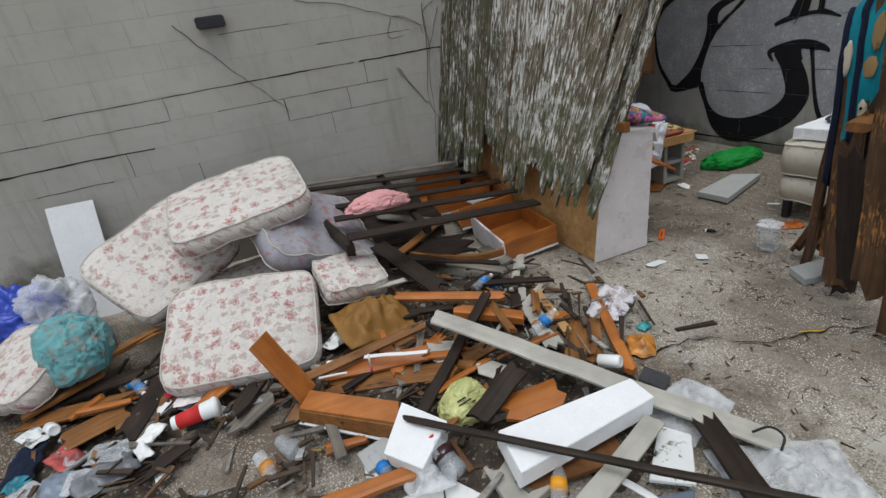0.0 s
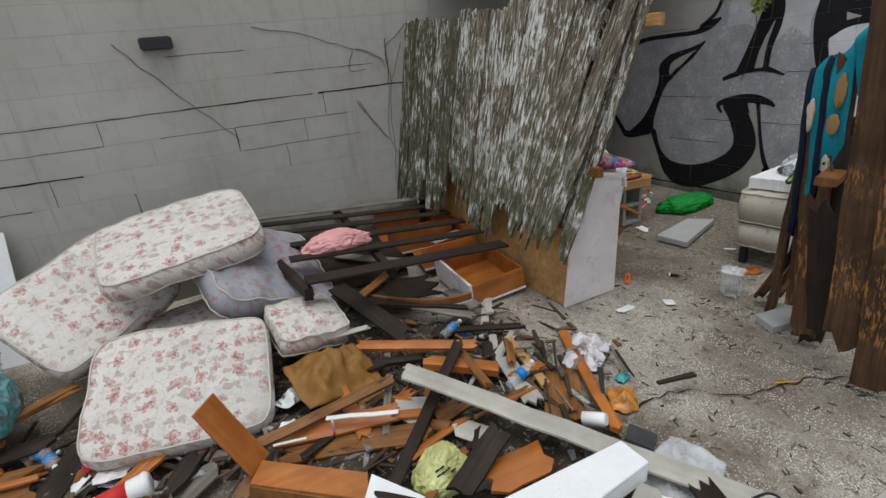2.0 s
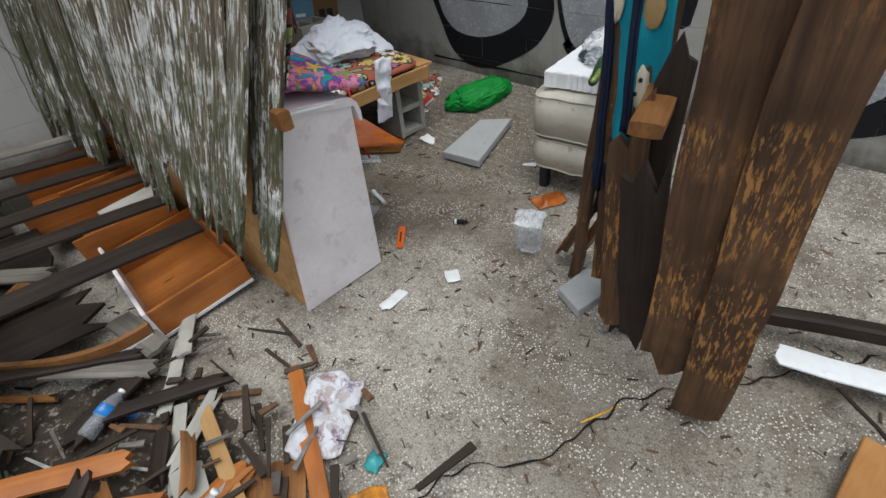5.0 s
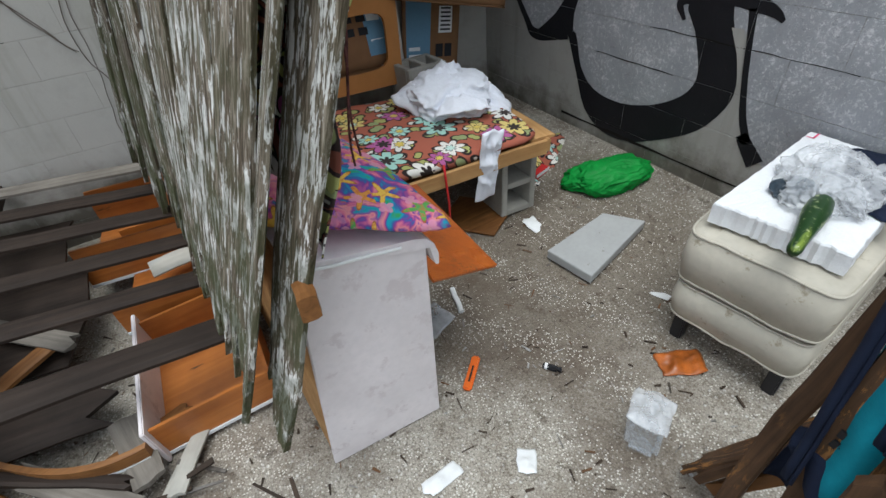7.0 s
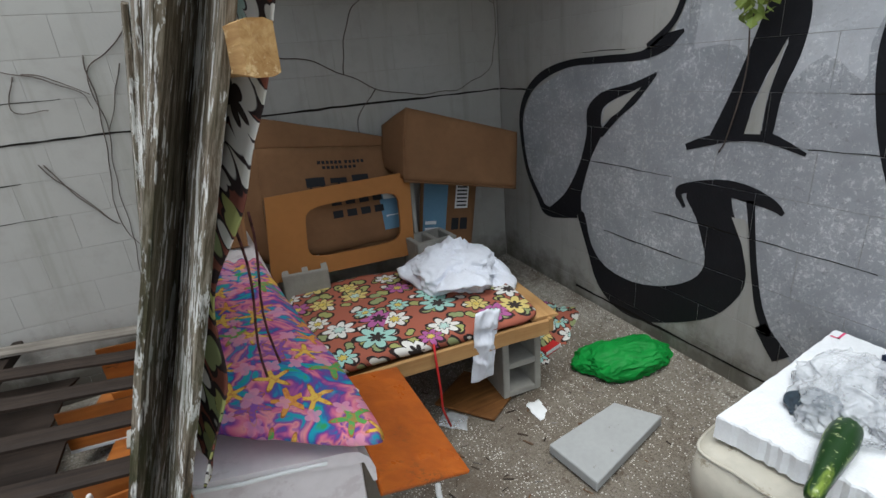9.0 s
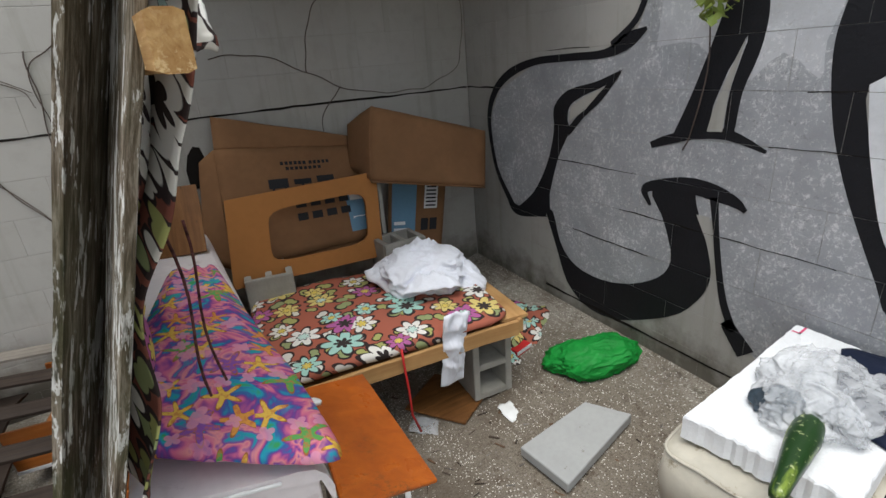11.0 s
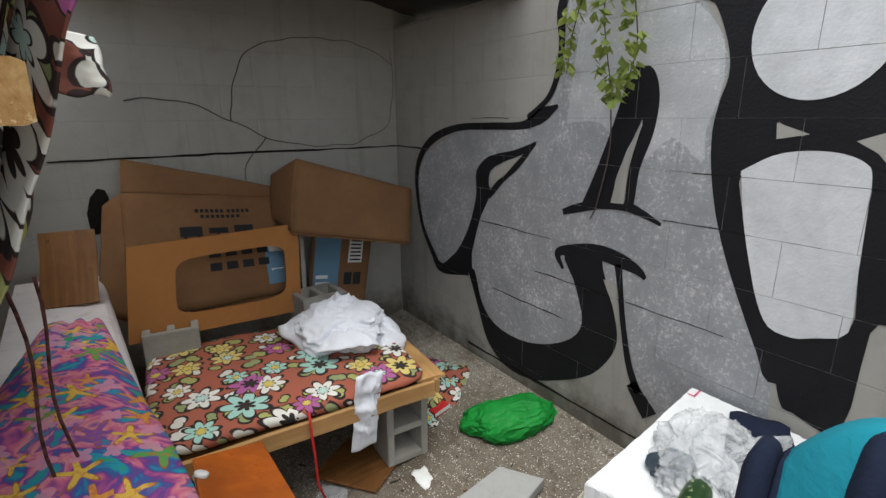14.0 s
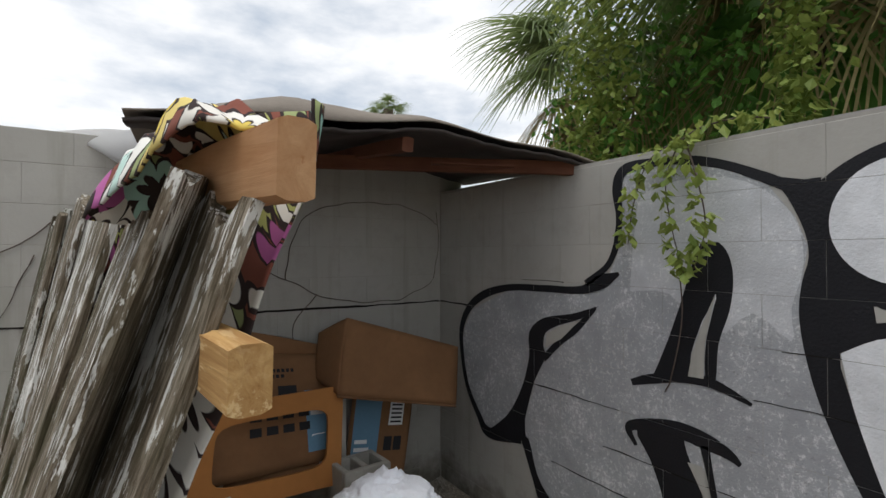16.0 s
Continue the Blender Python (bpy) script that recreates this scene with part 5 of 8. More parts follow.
def crumbled(name, quad, z0, z1, mat, label, category):
    """A foam sheet whose edges are nibbled and whose top is slightly uneven."""
    rim, n = [], 28
    for k in range(4):
        a, b = Vector(quad[k]), Vector(quad[(k + 1) % 4])
        for q in range(n):
            p = a.lerp(b, q / n)
            inward = (sum((Vector(c) for c in quad), Vector((0, 0))) / 4 - p).normalized()
            rim.append(p + inward * (rnd.uniform(0, 0.004) + (rnd.uniform(0.004, 0.010) if rnd.random() < 0.12 else 0)))
    m = len(rim)
    mid = sum(rim, Vector((0, 0))) / m
    v, f = [], []
    for inset, z in ((0.0, z0), (0.002, z0 + (z1 - z0) * 0.45), (0.001, z1 - 0.006), (0.006, z1), (0.12, z1)):
        for p in rim:
            d = (mid - p).normalized()
            v.append((p.x + d.x * inset, p.y + d.y * inset, z + rnd.uniform(-0.0012, 0.0012)))
    for r in range(4):
        for k in range(m):
            f.append((r * m + k, r * m + (k + 1) % m, (r + 1) * m + (k + 1) % m, (r + 1) * m + k))
    f += [tuple(reversed(range(m))), tuple(range(4 * m, 5 * m))]
    bm = bmesh.new()
    vs = [bm.verts.new(p) for p in v]
    for q in f:
        bm.faces.new([vs[k] for k in q])
    bmesh.ops.recalc_face_normals(bm, faces=bm.faces)
    return tagged(part(name, bm, mat, None), label, category)


foam = crumbled("foam_sheet", FQ, 0.489, 0.568, M_FOAM, "thick white styrofoam sheet with crumbled edges on the ottoman", "foam sheet")
bars(foam, (-0.10, -2.475, 0.5665), (1, 0.12, 0), (-0.12, 1, 0), (0, 0, 1), [(0, 0, 0.06, 0.008), (0.0, 0, 0.008, 0.03)], plain("pink_marker", (0.8, 0.10, 0.22), 0.7), "pink_mark")


def film_plastic(name, c, alpha, rough=0.25):
    """Thin translucent plastic."""
    g = G(name, rough)
    n = g.noise(9, 5, rough=0.65)
    g.color(g.mix(n, tuple(x * 0.85 for x in c), c))
    g.put(g.b.inputs["Alpha"], g.ramp(n, (0.35, alpha * 0.7), (0.65, min(1.0, alpha * 1.35))))
    g.bump(n, 0.3, 0.01)
    return g.m


M_BAG = film_plastic("thin_white_plastic", (0.80, 0.82, 0.84), 0.36)
M_CLEAR = film_plastic("clear_plastic", (0.70, 0.74, 0.78), 0.28, 0.12)
M_YELLOWBAG = film_plastic("pale_yellow_plastic", (0.66, 0.68, 0.28), 0.85)
bag = lump("plastic_bag", pose(-0.45, -2.70, 0.570, 0, 0, 12), 0.40, 0.30, 0.12, M_BAG, 0.5, 1.5, 4, 6, crease=0.35)
tagged(bag, "crumpled thin white plastic bag on the foam sheet", "plastic bag")
lump("bag_content", pose(-0.56, -2.65, 0.572), 0.15, 0.12, 0.05, plain("dull_blue_plastic", (0.07, 0.10, 0.13), 0.4, 0.6, 20), 0.5, 2.5, 6, 4, parent=bag, label="dark things seen through the bag")
for s, (dx, dy) in enumerate(((0.17, -0.07), (0.10, 0.07), (-0.05, -0.08))):
    lump("handle", pose(-0.45 + dx, -2.71 + dy, 0.575 + 0.01 * s, 0, -12, -25 + 40 * s), 0.19, 0.055, 0.06, M_BAG, 0.6, 1.8, s + 3, 5, parent=bag, crease=0.5)
nb = cloth("dark_cloth", pose(-0.28, -2.78, 0.573, 0, 0, 22), 0.50, 0.20, M_NAVY, 0.03, 8, 12)
tagged(nb, "folded dark navy cloth on the foam sheet", "cloth")


def zucchini_mat():
    g = G("mottled_green_skin", 0.32)
    v = g.vec((1, 1, 1))
    s = g.n.new("ShaderNodeSeparateXYZ")
    g.l.new(g.co.outputs["Object"], s.inputs[0])
    pale = g.ramp(g.noise(4, 4, g.vec((6, 6, 1.4))), (0.54, 0.0), (0.66, 1.0))
    c = g.mix(pale, (0.012, 0.042, 0.008), (0.20, 0.28, 0.04))
    c = g.mix(g.ramp(g.noise(70, 3), (0.62, 0.0), (0.68, 0.8)), c, (0.45, 0.50, 0.25))
    g.color(c)
    return g.m


zr = [(0.004, 0), (0.016, 0.003), (0.021, 0.02), (0.022, 0.05), (0.027, 0.10), (0.034, 0.17), (0.039, 0.24), (0.038, 0.30), (0.030, 0.335), (0.014, 0.352), (0.002, 0.355)]
tagged(lathe("zucchini", zr, zucchini_mat(), look((-0.915, -2.845, 0.602), (-0.54, -2.742, 0.612)) @ pose(0, 0, 0, 180, 0, 0), segs=22, dent=0.02), "large mottled green zucchini on the foam sheet", "vegetable")

# ---- loose things on the concrete by the shelter ----
SQ = [Vector((x, y, ground_z(x, y) + 0.062)) for x, y in ((-0.93, -1.845), (-0.892, -2.12), (-0.425, -2.022), (-0.525, -1.825))]
slab = tagged(prism("paving_slab", [p - Vector((0, 0, 0.05)) for p in SQ], SQ, M_SLAB, None), "thin grey concrete slab with a broken edge", "slab")
FB = [(-1.25, -1.25), (-1.04, -1.53), (-0.78, -1.38), (-0.98, -1.08)]
tagged(prism("fibre_board", [(x, y, ground_z(x, y) + 0.006) for x, y in FB], [(x, y, ground_z(x, y) + 0.022) for x, y in FB], M_BROWN, None), "damp brown square of board under the bench", "board")
tagged(cloth("flower_cloth", pose(-0.42, -1.02, ground_z(-0.42, -1.02) + 0.01, 0, -8, 30), 0.62, 0.46, M_FLORAL, 0.13, 5, 8, 34), "heap of flower-print cloth on the ground beyond the bench", "cloth")
gb = lump("shopping_bag", pose(-0.25, -1.60, floor_z(-0.25, -1.6) - 0.01, 0, -10, -33), 0.48, 0.30, 0.14, M_GREEN, 0.42, 1.7, 9, 6, crease=0.12)
tagged(gb, "collapsed green woven shopping bag on the concrete", "bag")
tube("strap", [(-0.10, -1.62, 0.05), (-0.02, -1.64, 0.05), (0.0, -1.72, 0.03), (-0.06, -1.80, 0.0), (-0.15, -1.81, -0.02), (-0.22, -1.76, -0.01)], 0.013, M_GREEN, gb, "green strap")
rb = empty("cigarette_box", pose(-0.475, -1.24, floor_z(-0.475, -1.24) + 0.004, 0, -4, 12), "small red and white paper box on the concrete", "box")
part("body", box_bm(-0.06, 0.06, -0.03, 0.03, 0, 0.035, 0.002), M_RED, rb)
part("flap", box_bm(-0.062, 0.062, -0.032, -0.028, 0.012, 0.033, 0.0), M_PLAINWHITE, rb, "white printed side")


def scrap(name, x, y, s, mat, label, category="paper", seed=1, lift=0.02, asp=0.7):
    return tagged(cloth(name, pose(x, y, floor_z(x, y) + 0.004, 0, -6, seed * 47), s, s * asp, mat, lift, 9, seed, 12, thick=0.002), label, category)


scrap("receipt", -0.80, -1.59, 0.13, M_PLAINWHITE, "crumpled printed receipt on the concrete", seed=2)
scrap("paper_scrap", -1.21, -1.42, 0.16, M_BAG, "torn clear wrapper on the concrete", "wrapper", seed=3)
scrap("paper_scrap", -1.98, -2.52, 0.16, M_PLAINWHITE, "torn strip of white paper", seed=4, asp=0.4)
scrap("paper_scrap", -1.70, -2.634, 0.10, M_PLAINWHITE, "small crumpled white paper", seed=5)
scrap("paper_scrap", -0.70, -2.37, 0.10, M_PLAINWHITE, "printed paper slip by the ottoman", seed=6, asp=0.4)
scrap("wrapper", -1.66, -1.87, 0.22, M_BAG, "grey plastic wrapper beside the dresser", "wrapper", seed=8)
crisp = cloth("snack_bag", pose(-0.92, -2.66, floor_z(-0.92, -2.66) + 0.004, 0, -3, -30), 0.19, 0.12, plain("orange_snack_print", (0.62, 0.17, 0.03), 0.35, 0.75, 14), 0.04, 10, 3, 16)
tagged(crisp, "orange and brown foil snack bag on the concrete", "snack bag")
M_ORANGEP = plain("orange_plastic", (0.80, 0.16, 0.02), 0.35, 0.1)
kn = empty("utility_knife", pose(-1.655, -2.215, floor_z(-1.655, -2.215) + 0.004, 0, -2, 42), "orange plastic knife handle on the concrete", "tool")
part("handle", box_bm(-0.085, 0.085, -0.018, 0.018, 0, 0.02, 0.006), M_ORANGEP, kn)
part("slot", box_bm(-0.05, 0.03, -0.004, 0.004, 0.0195, 0.0215, 0), M_INK, kn, "dark slot")
lighter = empty("lighter", pose(-1.365, -2.385, floor_z(-1.365, -2.385) + 0.012, 0, -2, -55), "black lighter with a white label on the concrete", "lighter")
part("body", box_bm(-0.04, 0.025, -0.012, 0.012, -0.010, 0.010, 0.005), M_INK, lighter)
part("label_band", box_bm(-0.035, -0.015, -0.0125, 0.0125, -0.0105, 0.0105, 0.004), M_PLAINWHITE, lighter, "white label band")
part("cap", box_bm(0.026, 0.04, -0.010, 0.010, -0.008, 0.008, 0.002), M_METAL, lighter, "metal cap")
jug = empty("plastic_container", pose(-1.295, -2.795, floor_z(-1.295, -2.795), 0, -2, 25), "crumpled clear plastic container standing on the concrete", "container")
part("body", box_bm(-0.07, 0.07, -0.06, 0.06, 0.002, 0.17, 0.02, 0.012), M_CLEAR, jug)
cloth("film", jug.matrix_world @ pose(0, 0, 0.17, 5, 8, 0), 0.17, 0.15, M_BAG, 0.05, 11, 4, parent=jug, label="white torn film")
tagged(lathe("plastic_disc", [(0.02, 0), (0.022, 0.003), (0.022, 0.012), (0.018, 0.015)], M_PLAINWHITE, pose(-1.763, -1.829, 0.572, -12, 28, 0)), "white plastic lid on the orange board", "lid")

bring(PLAIN)
AXES = YARD
# ---- broken boarding with towel ----
boarding = empty("broken_boarding", pose(-1.4, -3.75, floor_z(-1.4, -3.75)), "rotten brown boards standing as a broken partition", "boarding")
for a, b, w, th, m, en in (((-1.43, -3.785, 0.17), (-1.62, -3.715, 2.05), 0.15, 0.04, M_ROT, (0.12, 0.0)), ((-1.40, -3.925, 0.025), (-1.63, -3.865, 2.05), 0.15, 0.04, M_ROT, (0.05, 0.0)),
                           ((-1.36, -3.66, 0.10), (-1.47, -3.56, 1.02), 0.13, 0.03, M_DARKWOOD, (0.2, 0.25)), ((-1.28, -3.52, 0.06), (-1.30, -3.40, 1.12), 0.12, 0.03, M_ROT, (0.1, 0.3)),
                           ((-1.16, -3.40, 0.09), (-1.16, -3.32, 1.22), 0.14, 0.03, M_ROT, (0.1, 0.12)), ((-1.10, -3.42, 0.10), (-1.12, -3.36, 0.7), 0.12, 0.03, M_DARKWOOD, (0.1, 0.15))):
    plank("board", a, b, w, th, m, "", ends=en, parent=boarding, roll=18, wob=0.006)
plank("stub", (-1.42, -3.53, 0.985), (-1.12, -3.42, 0.99), 0.09, 0.045, M_BROWN, "sawn timber stub", parent=boarding)
plank("stump", (-1.03, -3.07, 0.03), (-0.98, -3.27, 0.58), 0.13, 0.035, M_ROT, "split reddish-brown stump", parent=boarding, ends=(0.16, 0.12), k=9)
plank("stump", (-0.99, -3.13, 0.03), (-0.97, -3.34, 0.58), 0.14, 0.04, M_BROWN, "split reddish-brown stump", parent=boarding, ends=(0.2, 0.05), k=9)
plank("splinter", (-1.05, -3.05, 0.02), (-1.03, -3.20, 0.40), 0.05, 0.02, M_ROT, "torn splinter", parent=boarding, ends=(0.05, 0.15))
bring(YARD)
AXES = PLAIN
# towel over the boards: folded across the top, hanging on both sides
towel = empty("towel", pose(-1.39, -3.2, 1.3), "teal and navy beach towel hung over the broken boards", "towel")


def hang(name, y0, y1, z_top, z_end, x, mat, lift, n=26, rise=0.15):
    v, f = [], []
    for i in range(n + 1):
        for j in range(n + 1):
            s, t = i / n, j / n
            y = y0 + (y1 - y0) * s
            d = (t - 0.25) * 1.33
            zt = z_top + rise * s
            z = zt - abs(d) * (zt - z_end) if d > 0 else zt + d * 0.9
            off = 0.045 * (-1 if d > 0 else 1) * min(1, abs(d) * 9)
            p = Vector((x + off + 0.03 * math.sin(s * 9 + t * 2) * abs(d) + lift * (-1 if d > 0 else 1) * min(1, abs(d) * 9), y - 0.05 * d, z + 0.02 * math.sin(s * 7)))
            v.append(p + Vector((0.01 * noise.noise(p * 9), 0, 0)))
    w = n + 1
    f = [(i * w + j, (i + 1) * w + j, (i + 1) * w + j + 1, i * w + j + 1) for i in range(n) for j in range(n)]
    ob = mesh_ob(name, v, f, mat, at=Matrix(), smooth=True)
    ob.parent = towel
    ob.matrix_parent_inverse = towel.matrix_world.inverted()
    ob.modifiers.new("thickness", "SOLIDIFY").thickness = 0.008
    return ob


hang("towel_body", -3.165, -3.34, 1.36, 0.47, -1.395, M_TEAL, 0.0)["label"] = "teal pile"
hang("towel_edge", -3.14, -3.168, 1.345, 0.46, -1.397, M_NAVY, 0.004, rise=0.01)["label"] = "navy border"
hang("towel_hem", -3.163, -3.338, 0.56, 0.45, -1.399, M_NAVY, 0.004, rise=0.0)["label"] = "navy lower hem"
hang("towel_back", -3.335, -3.60, 1.49, 1.22, -1.43, M_TEAL, 0.0)["label"] = "bunched teal end"
hang("towel_edge", -3.215, -3.245, 1.395, 0.70, -1.402, M_NAVY, 0.005, rise=0.02)["label"] = "navy stripe"
M_CREAM = plain("cream_towel_print", (0.62, 0.55, 0.42), 0.95, 0.1)
M_TAN = plain("tan_towel_print", (0.36, 0.24, 0.11), 0.95, 0.15)
for y, z, w, h, m in ((-3.285, 0.86, 0.07, 0.14, M_CREAM), (-3.30, 1.08, 0.06, 0.10, M_TAN), (-3.19, 1.12, 0.04, 0.16, M_CREAM), (-3.31, 1.24, 0.05, 0.16, M_TAN)):
    lump("print_patch", pose(-1.447, y, z, 0, -90, 4), h, w, 0.010, m, 0.5, 3, y * 7, 3, parent=towel, label="cream or tan printed shape")
for y, z in ((-3.275, 0.875), (-3.297, 0.885), (-3.286, 0.84)):
    lump("print_spot", pose(-1.457, y, z, 0, -90, 4), 0.016, 0.013, 0.004, M_INK, 0.1, 2, y, 2, parent=towel, label="dark printed spot")
for k in range(8):
    o = part("print_bar", box_bm(-0.003, 0.003, -0.006, 0.006, -0.011, 0.011, 0.001), M_INK, towel)
    o.matrix_parent_inverse = towel.matrix_world.inverted()
    o.matrix_world = pose(-1.449, -3.225 - 0.017 * (k % 4), 0.66 - 0.034 * (k // 4) + 0.006 * (k % 2), 8 * (k % 3), 0, 0)
ends_ = empty("rotten_stakes", pose(-1.41, -3.2, ground_z(-1.41, -3.2)), "rotten stakes that carry the towel", "stakes")
plank("stake", (-1.36, -3.10, ground_z(-1.36, -3.1)), (-1.405, -3.185, 1.335), 0.05, 0.03, M_ROT, "", ends=(0.02, 0.05), parent=ends_, wob=0.008, k=9)
plank("stake", (-1.45, -3.34, ground_z(-1.45, -3.34)), (-1.40, -3.30, 1.45), 0.09, 0.03, M_ROT, "stake with a crumbling top", ends=(0.05, 0.1), parent=ends_, roll=35, wob=0.008)
plank("stake", (-1.52, -3.42, ground_z(-1.52, -3.42)), (-1.47, -3.40, 1.10), 0.10, 0.03, M_DARKWOOD, "", ends=(0.05, 0.2), parent=ends_, roll=20, wob=0.008)
tagged(prism("grey_slab", [(x, y, ground_z(x, y) + 0.002) for x, y in ((-1.50, -3.10), (-1.56, -3.24), (-1.30, -3.30), (-1.24, -3.14))], [(x, y, ground_z(x, y) + 0.05) for x, y in ((-1.50, -3.10), (-1.56, -3.24), (-1.30, -3.30), (-1.24, -3.14))], M_SLAB, None), "dirty grey slab at the foot of the stakes", "slab")
ply = empty("plywood_sheets", pose(-0.15, -3.35, ground_z(-0.15, -3.35)), "water-stained plywood sheets leaning on the painted wall", "plywood")
for k in range(3):
    y, x = -3.28 - 0.045 * k, -0.20 - 0.02 * k
    sheet("sheet", [(x, y, ground_z(x, y)), (-0.05, y - 0.05, ground_z(-0.05, y)), (-0.025, y + 0.03, 1.26 - 0.05 * k), (-0.13 - 0.01 * k, y + 0.10, 1.28 - 0.04 * k)], M_ROT if k == 1 else M_BROWN, 0.012, "", parent=ply, bend=0.012)
bring(PLAIN)
AXES = YARD

# ---- slatted bed base over drawers ----
bed = empty("bed_base", pose(-3.0, -1.2, -0.1), "dark slatted bed base lying over drawers", "bed base")
for k, (y0, y1, x0) in enumerate(((-2.02, -1.90, -3.80), (-1.62, -1.55, -3.86), (-1.28, -1.23, -3.95), (-0.95, -0.93, -4.05), (-0.62, -0.66, -4.12), (-0.42, -0.34, -4.22))):
    plank("slat", (x0, y0, 0.41 + 0.01 * (k % 2)), (-2.30 - 0.02 * k, y1, 0.30), 0.105 if k else 0.135, 0.022, M_DARKWOOD if k < 5 else M_GREYWOOD, "", parent=bed, wob=0.003)
plank("side_rail", (-3.80, -2.08, 0.345), (-4.18, -0.42, 0.345), 0.06, 0.07, M_DARKWOOD, "", parent=bed)
plank("side_rail", (-3.22, -2.0, 0.315), (-3.30, -0.22, 0.305), 0.05, 0.06, M_DARKWOOD, "", parent=bed)
for x, y in ((-3.80, -1.95), (-4.12, -0.35), (-2.42, -0.35)):
    plank("leg", (x, y, floor_z(x, y) - 0.01), (x, y, 0.30), 0.06, 0.06, M_DARKWOOD, "", parent=bed)


def drawer(m, lx, ly, h, label, front=True):
    d = empty("drawer", m, label, "drawer")
    part("bottom", box_bm(0, lx, 0, ly, 0, 0.012, 0.002), M_ORANGE, d)
    part("side", box_bm(0, lx, 0, 0.014, 0.012, h, 0.002), M_ORANGE, d)
    part("side", box_bm(0, lx, ly - 0.014, ly, 0.012, h, 0.002), M_ORANGE, d)
    part("back", box_bm(lx - 0.014, lx, 0.0142, ly - 0.0142, 0.0122, h, 0.002), M_ORANGE, d)
    part("edge_strip", box_bm(0, lx, -0.006, -0.0004, -0.006, 0.012, 0.001), M_WHITE, d, "white bottom edge")
    if front:
        part("front", box_bm(-0.018, -0.0004, -0.03, ly + 0.03, -0.012, h + 0.03, 0.004), M_LAMINATE, d, "pale laminate front")
    return d


drawer(pose(-2.655, -2.06, -0.10 + 0.02, 0, -6, 2), 0.46, 0.62, 0.17, "drawer with orange inside and pale laminate front")
drawer(pose(-2.78, -1.36, -0.03, 0, -4, -4), 0.50, 0.62, 0.20, "empty orange wooden drawer under the slats", False)
drawer(pose(-2.95, -0.90, -0.03, 0, -2, -3), 0.62, 0.62, 0.24, "orange wooden drawer against the wall", False)
# the two dark sheets and dark plank are added as shade under the slats
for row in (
    ("dark_sheet", (-3.66, -1.25, 0.10), (-2.88, -1.22, 0.07), 0.62, 0.02, M_DARKWOOD, "dark sheet added for the shade under the bed slats", "board", 4, (0.1, 0.12)),
    ("dark_sheet", (-3.72, -0.62, 0.12), (-3.02, -0.60, 0.08), 0.55, 0.02, M_DARKWOOD, "broad dark sheet added for the shade under the bed slats", "board", -3, (0.1, 0.05)),
    ("dark_plank", (-3.60, -1.76, 0.06), (-2.80, -1.74, 0.02), 0.30, 0.02, M_DARKWOOD, "dark plank added for the shade under the bed slats", "plank", 5, (0.1, 0.12)),
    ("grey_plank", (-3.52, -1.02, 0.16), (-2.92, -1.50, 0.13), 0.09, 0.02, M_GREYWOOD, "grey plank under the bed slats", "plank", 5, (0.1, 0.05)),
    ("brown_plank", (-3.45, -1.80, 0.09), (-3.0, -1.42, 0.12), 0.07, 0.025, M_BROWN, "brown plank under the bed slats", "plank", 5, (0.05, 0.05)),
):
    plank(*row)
pv = plank("pale_board", (-2.62, -1.12, 0.12), (-2.30, -1.06, 0.13), 0.14, 0.015, M_PALE, "dirty pale board in the drawer", "board")
arc = []
for k in range(17):
    f = k / 16
    arc.append((-3.44 + 0.75 * f, -1.66 - 0.46 * math.sin(f * 1.75), -0.005 + 0.02 * f))
av, af = [], []
for p in arc:
    for dx, dz in ((0, 0), (0, 0.06), (0.02, 0.065), (0.025, 0.0)):
        av.append((p[0] + dx * 0.3, p[1] + dx, p[2] + dz))
for k in range(16):
    for j in range(4):
        a, b = k * 4 + j, k * 4 + (j + 1) % 4
        af.append((a, a + 4, b + 4, b))
af += [(3, 2, 1, 0), (64, 65, 66, 67)]
curved = tagged(mesh_ob("curved_timber", av, af, M_BROWN), "curved dresser rail with a white lower edge", "rail")
ev = [(p[0], p[1] - 0.004, p[2] - 0.004 + dz) for p in arc for dz in (0.0, 0.014)]
mesh_ob("white_edge", ev, [(2 * k, 2 * k + 2, 2 * k + 3, 2 * k + 1) for k in range(16)], M_WHITE, curved, "white painted edge")
pink = lump("pink_cloth", pose(-3.50, -1.50, 0.375, 0, 3, 14), 0.50, 0.24, 0.14, M_PINKC, 0.4, 1.9, 14, 6, crease=0.2)
tagged(pink, "crumpled pink cloth on the bed slats", "cloth")

# ---- sofa cushions ----
cushion("sofa_cushion", pose(-4.56, -2.35, 0.09, 27, 3, -4), 0.90, 0.72, 0.19, M_SOFA, "cream flower-print sofa cushion leaning on the heap", seed=1, group="sofa cushions")
cushion("sofa_cushion", pose(-4.52, -1.40, 0.64, 12, -7, 8), 0.98, 0.82, 0.20, M_SOFA, "cream flower-print sofa cushion on top of the heap", seed=2, group="sofa cushions", uvo=(2.3, 1.1))
cushion("sofa_cushion", pose(-4.05, -1.50, 0.33, 26, 22, 26), 0.90, 0.80, 0.24, M_SOFA2, "slumped lavender-grey flower-print cushion under others", seed=5, group="sofa cushions", sag=0.05, uvo=(5, 3))
cushion("sofa_cushion", pose(-5.15, -1.42, 0.34, 28, -18, 38), 0.88, 0.76, 0.19, M_SOFA, "cream flower-print cushion tilted under the heap", seed=8, group="sofa cushions", uvo=(7, 2))
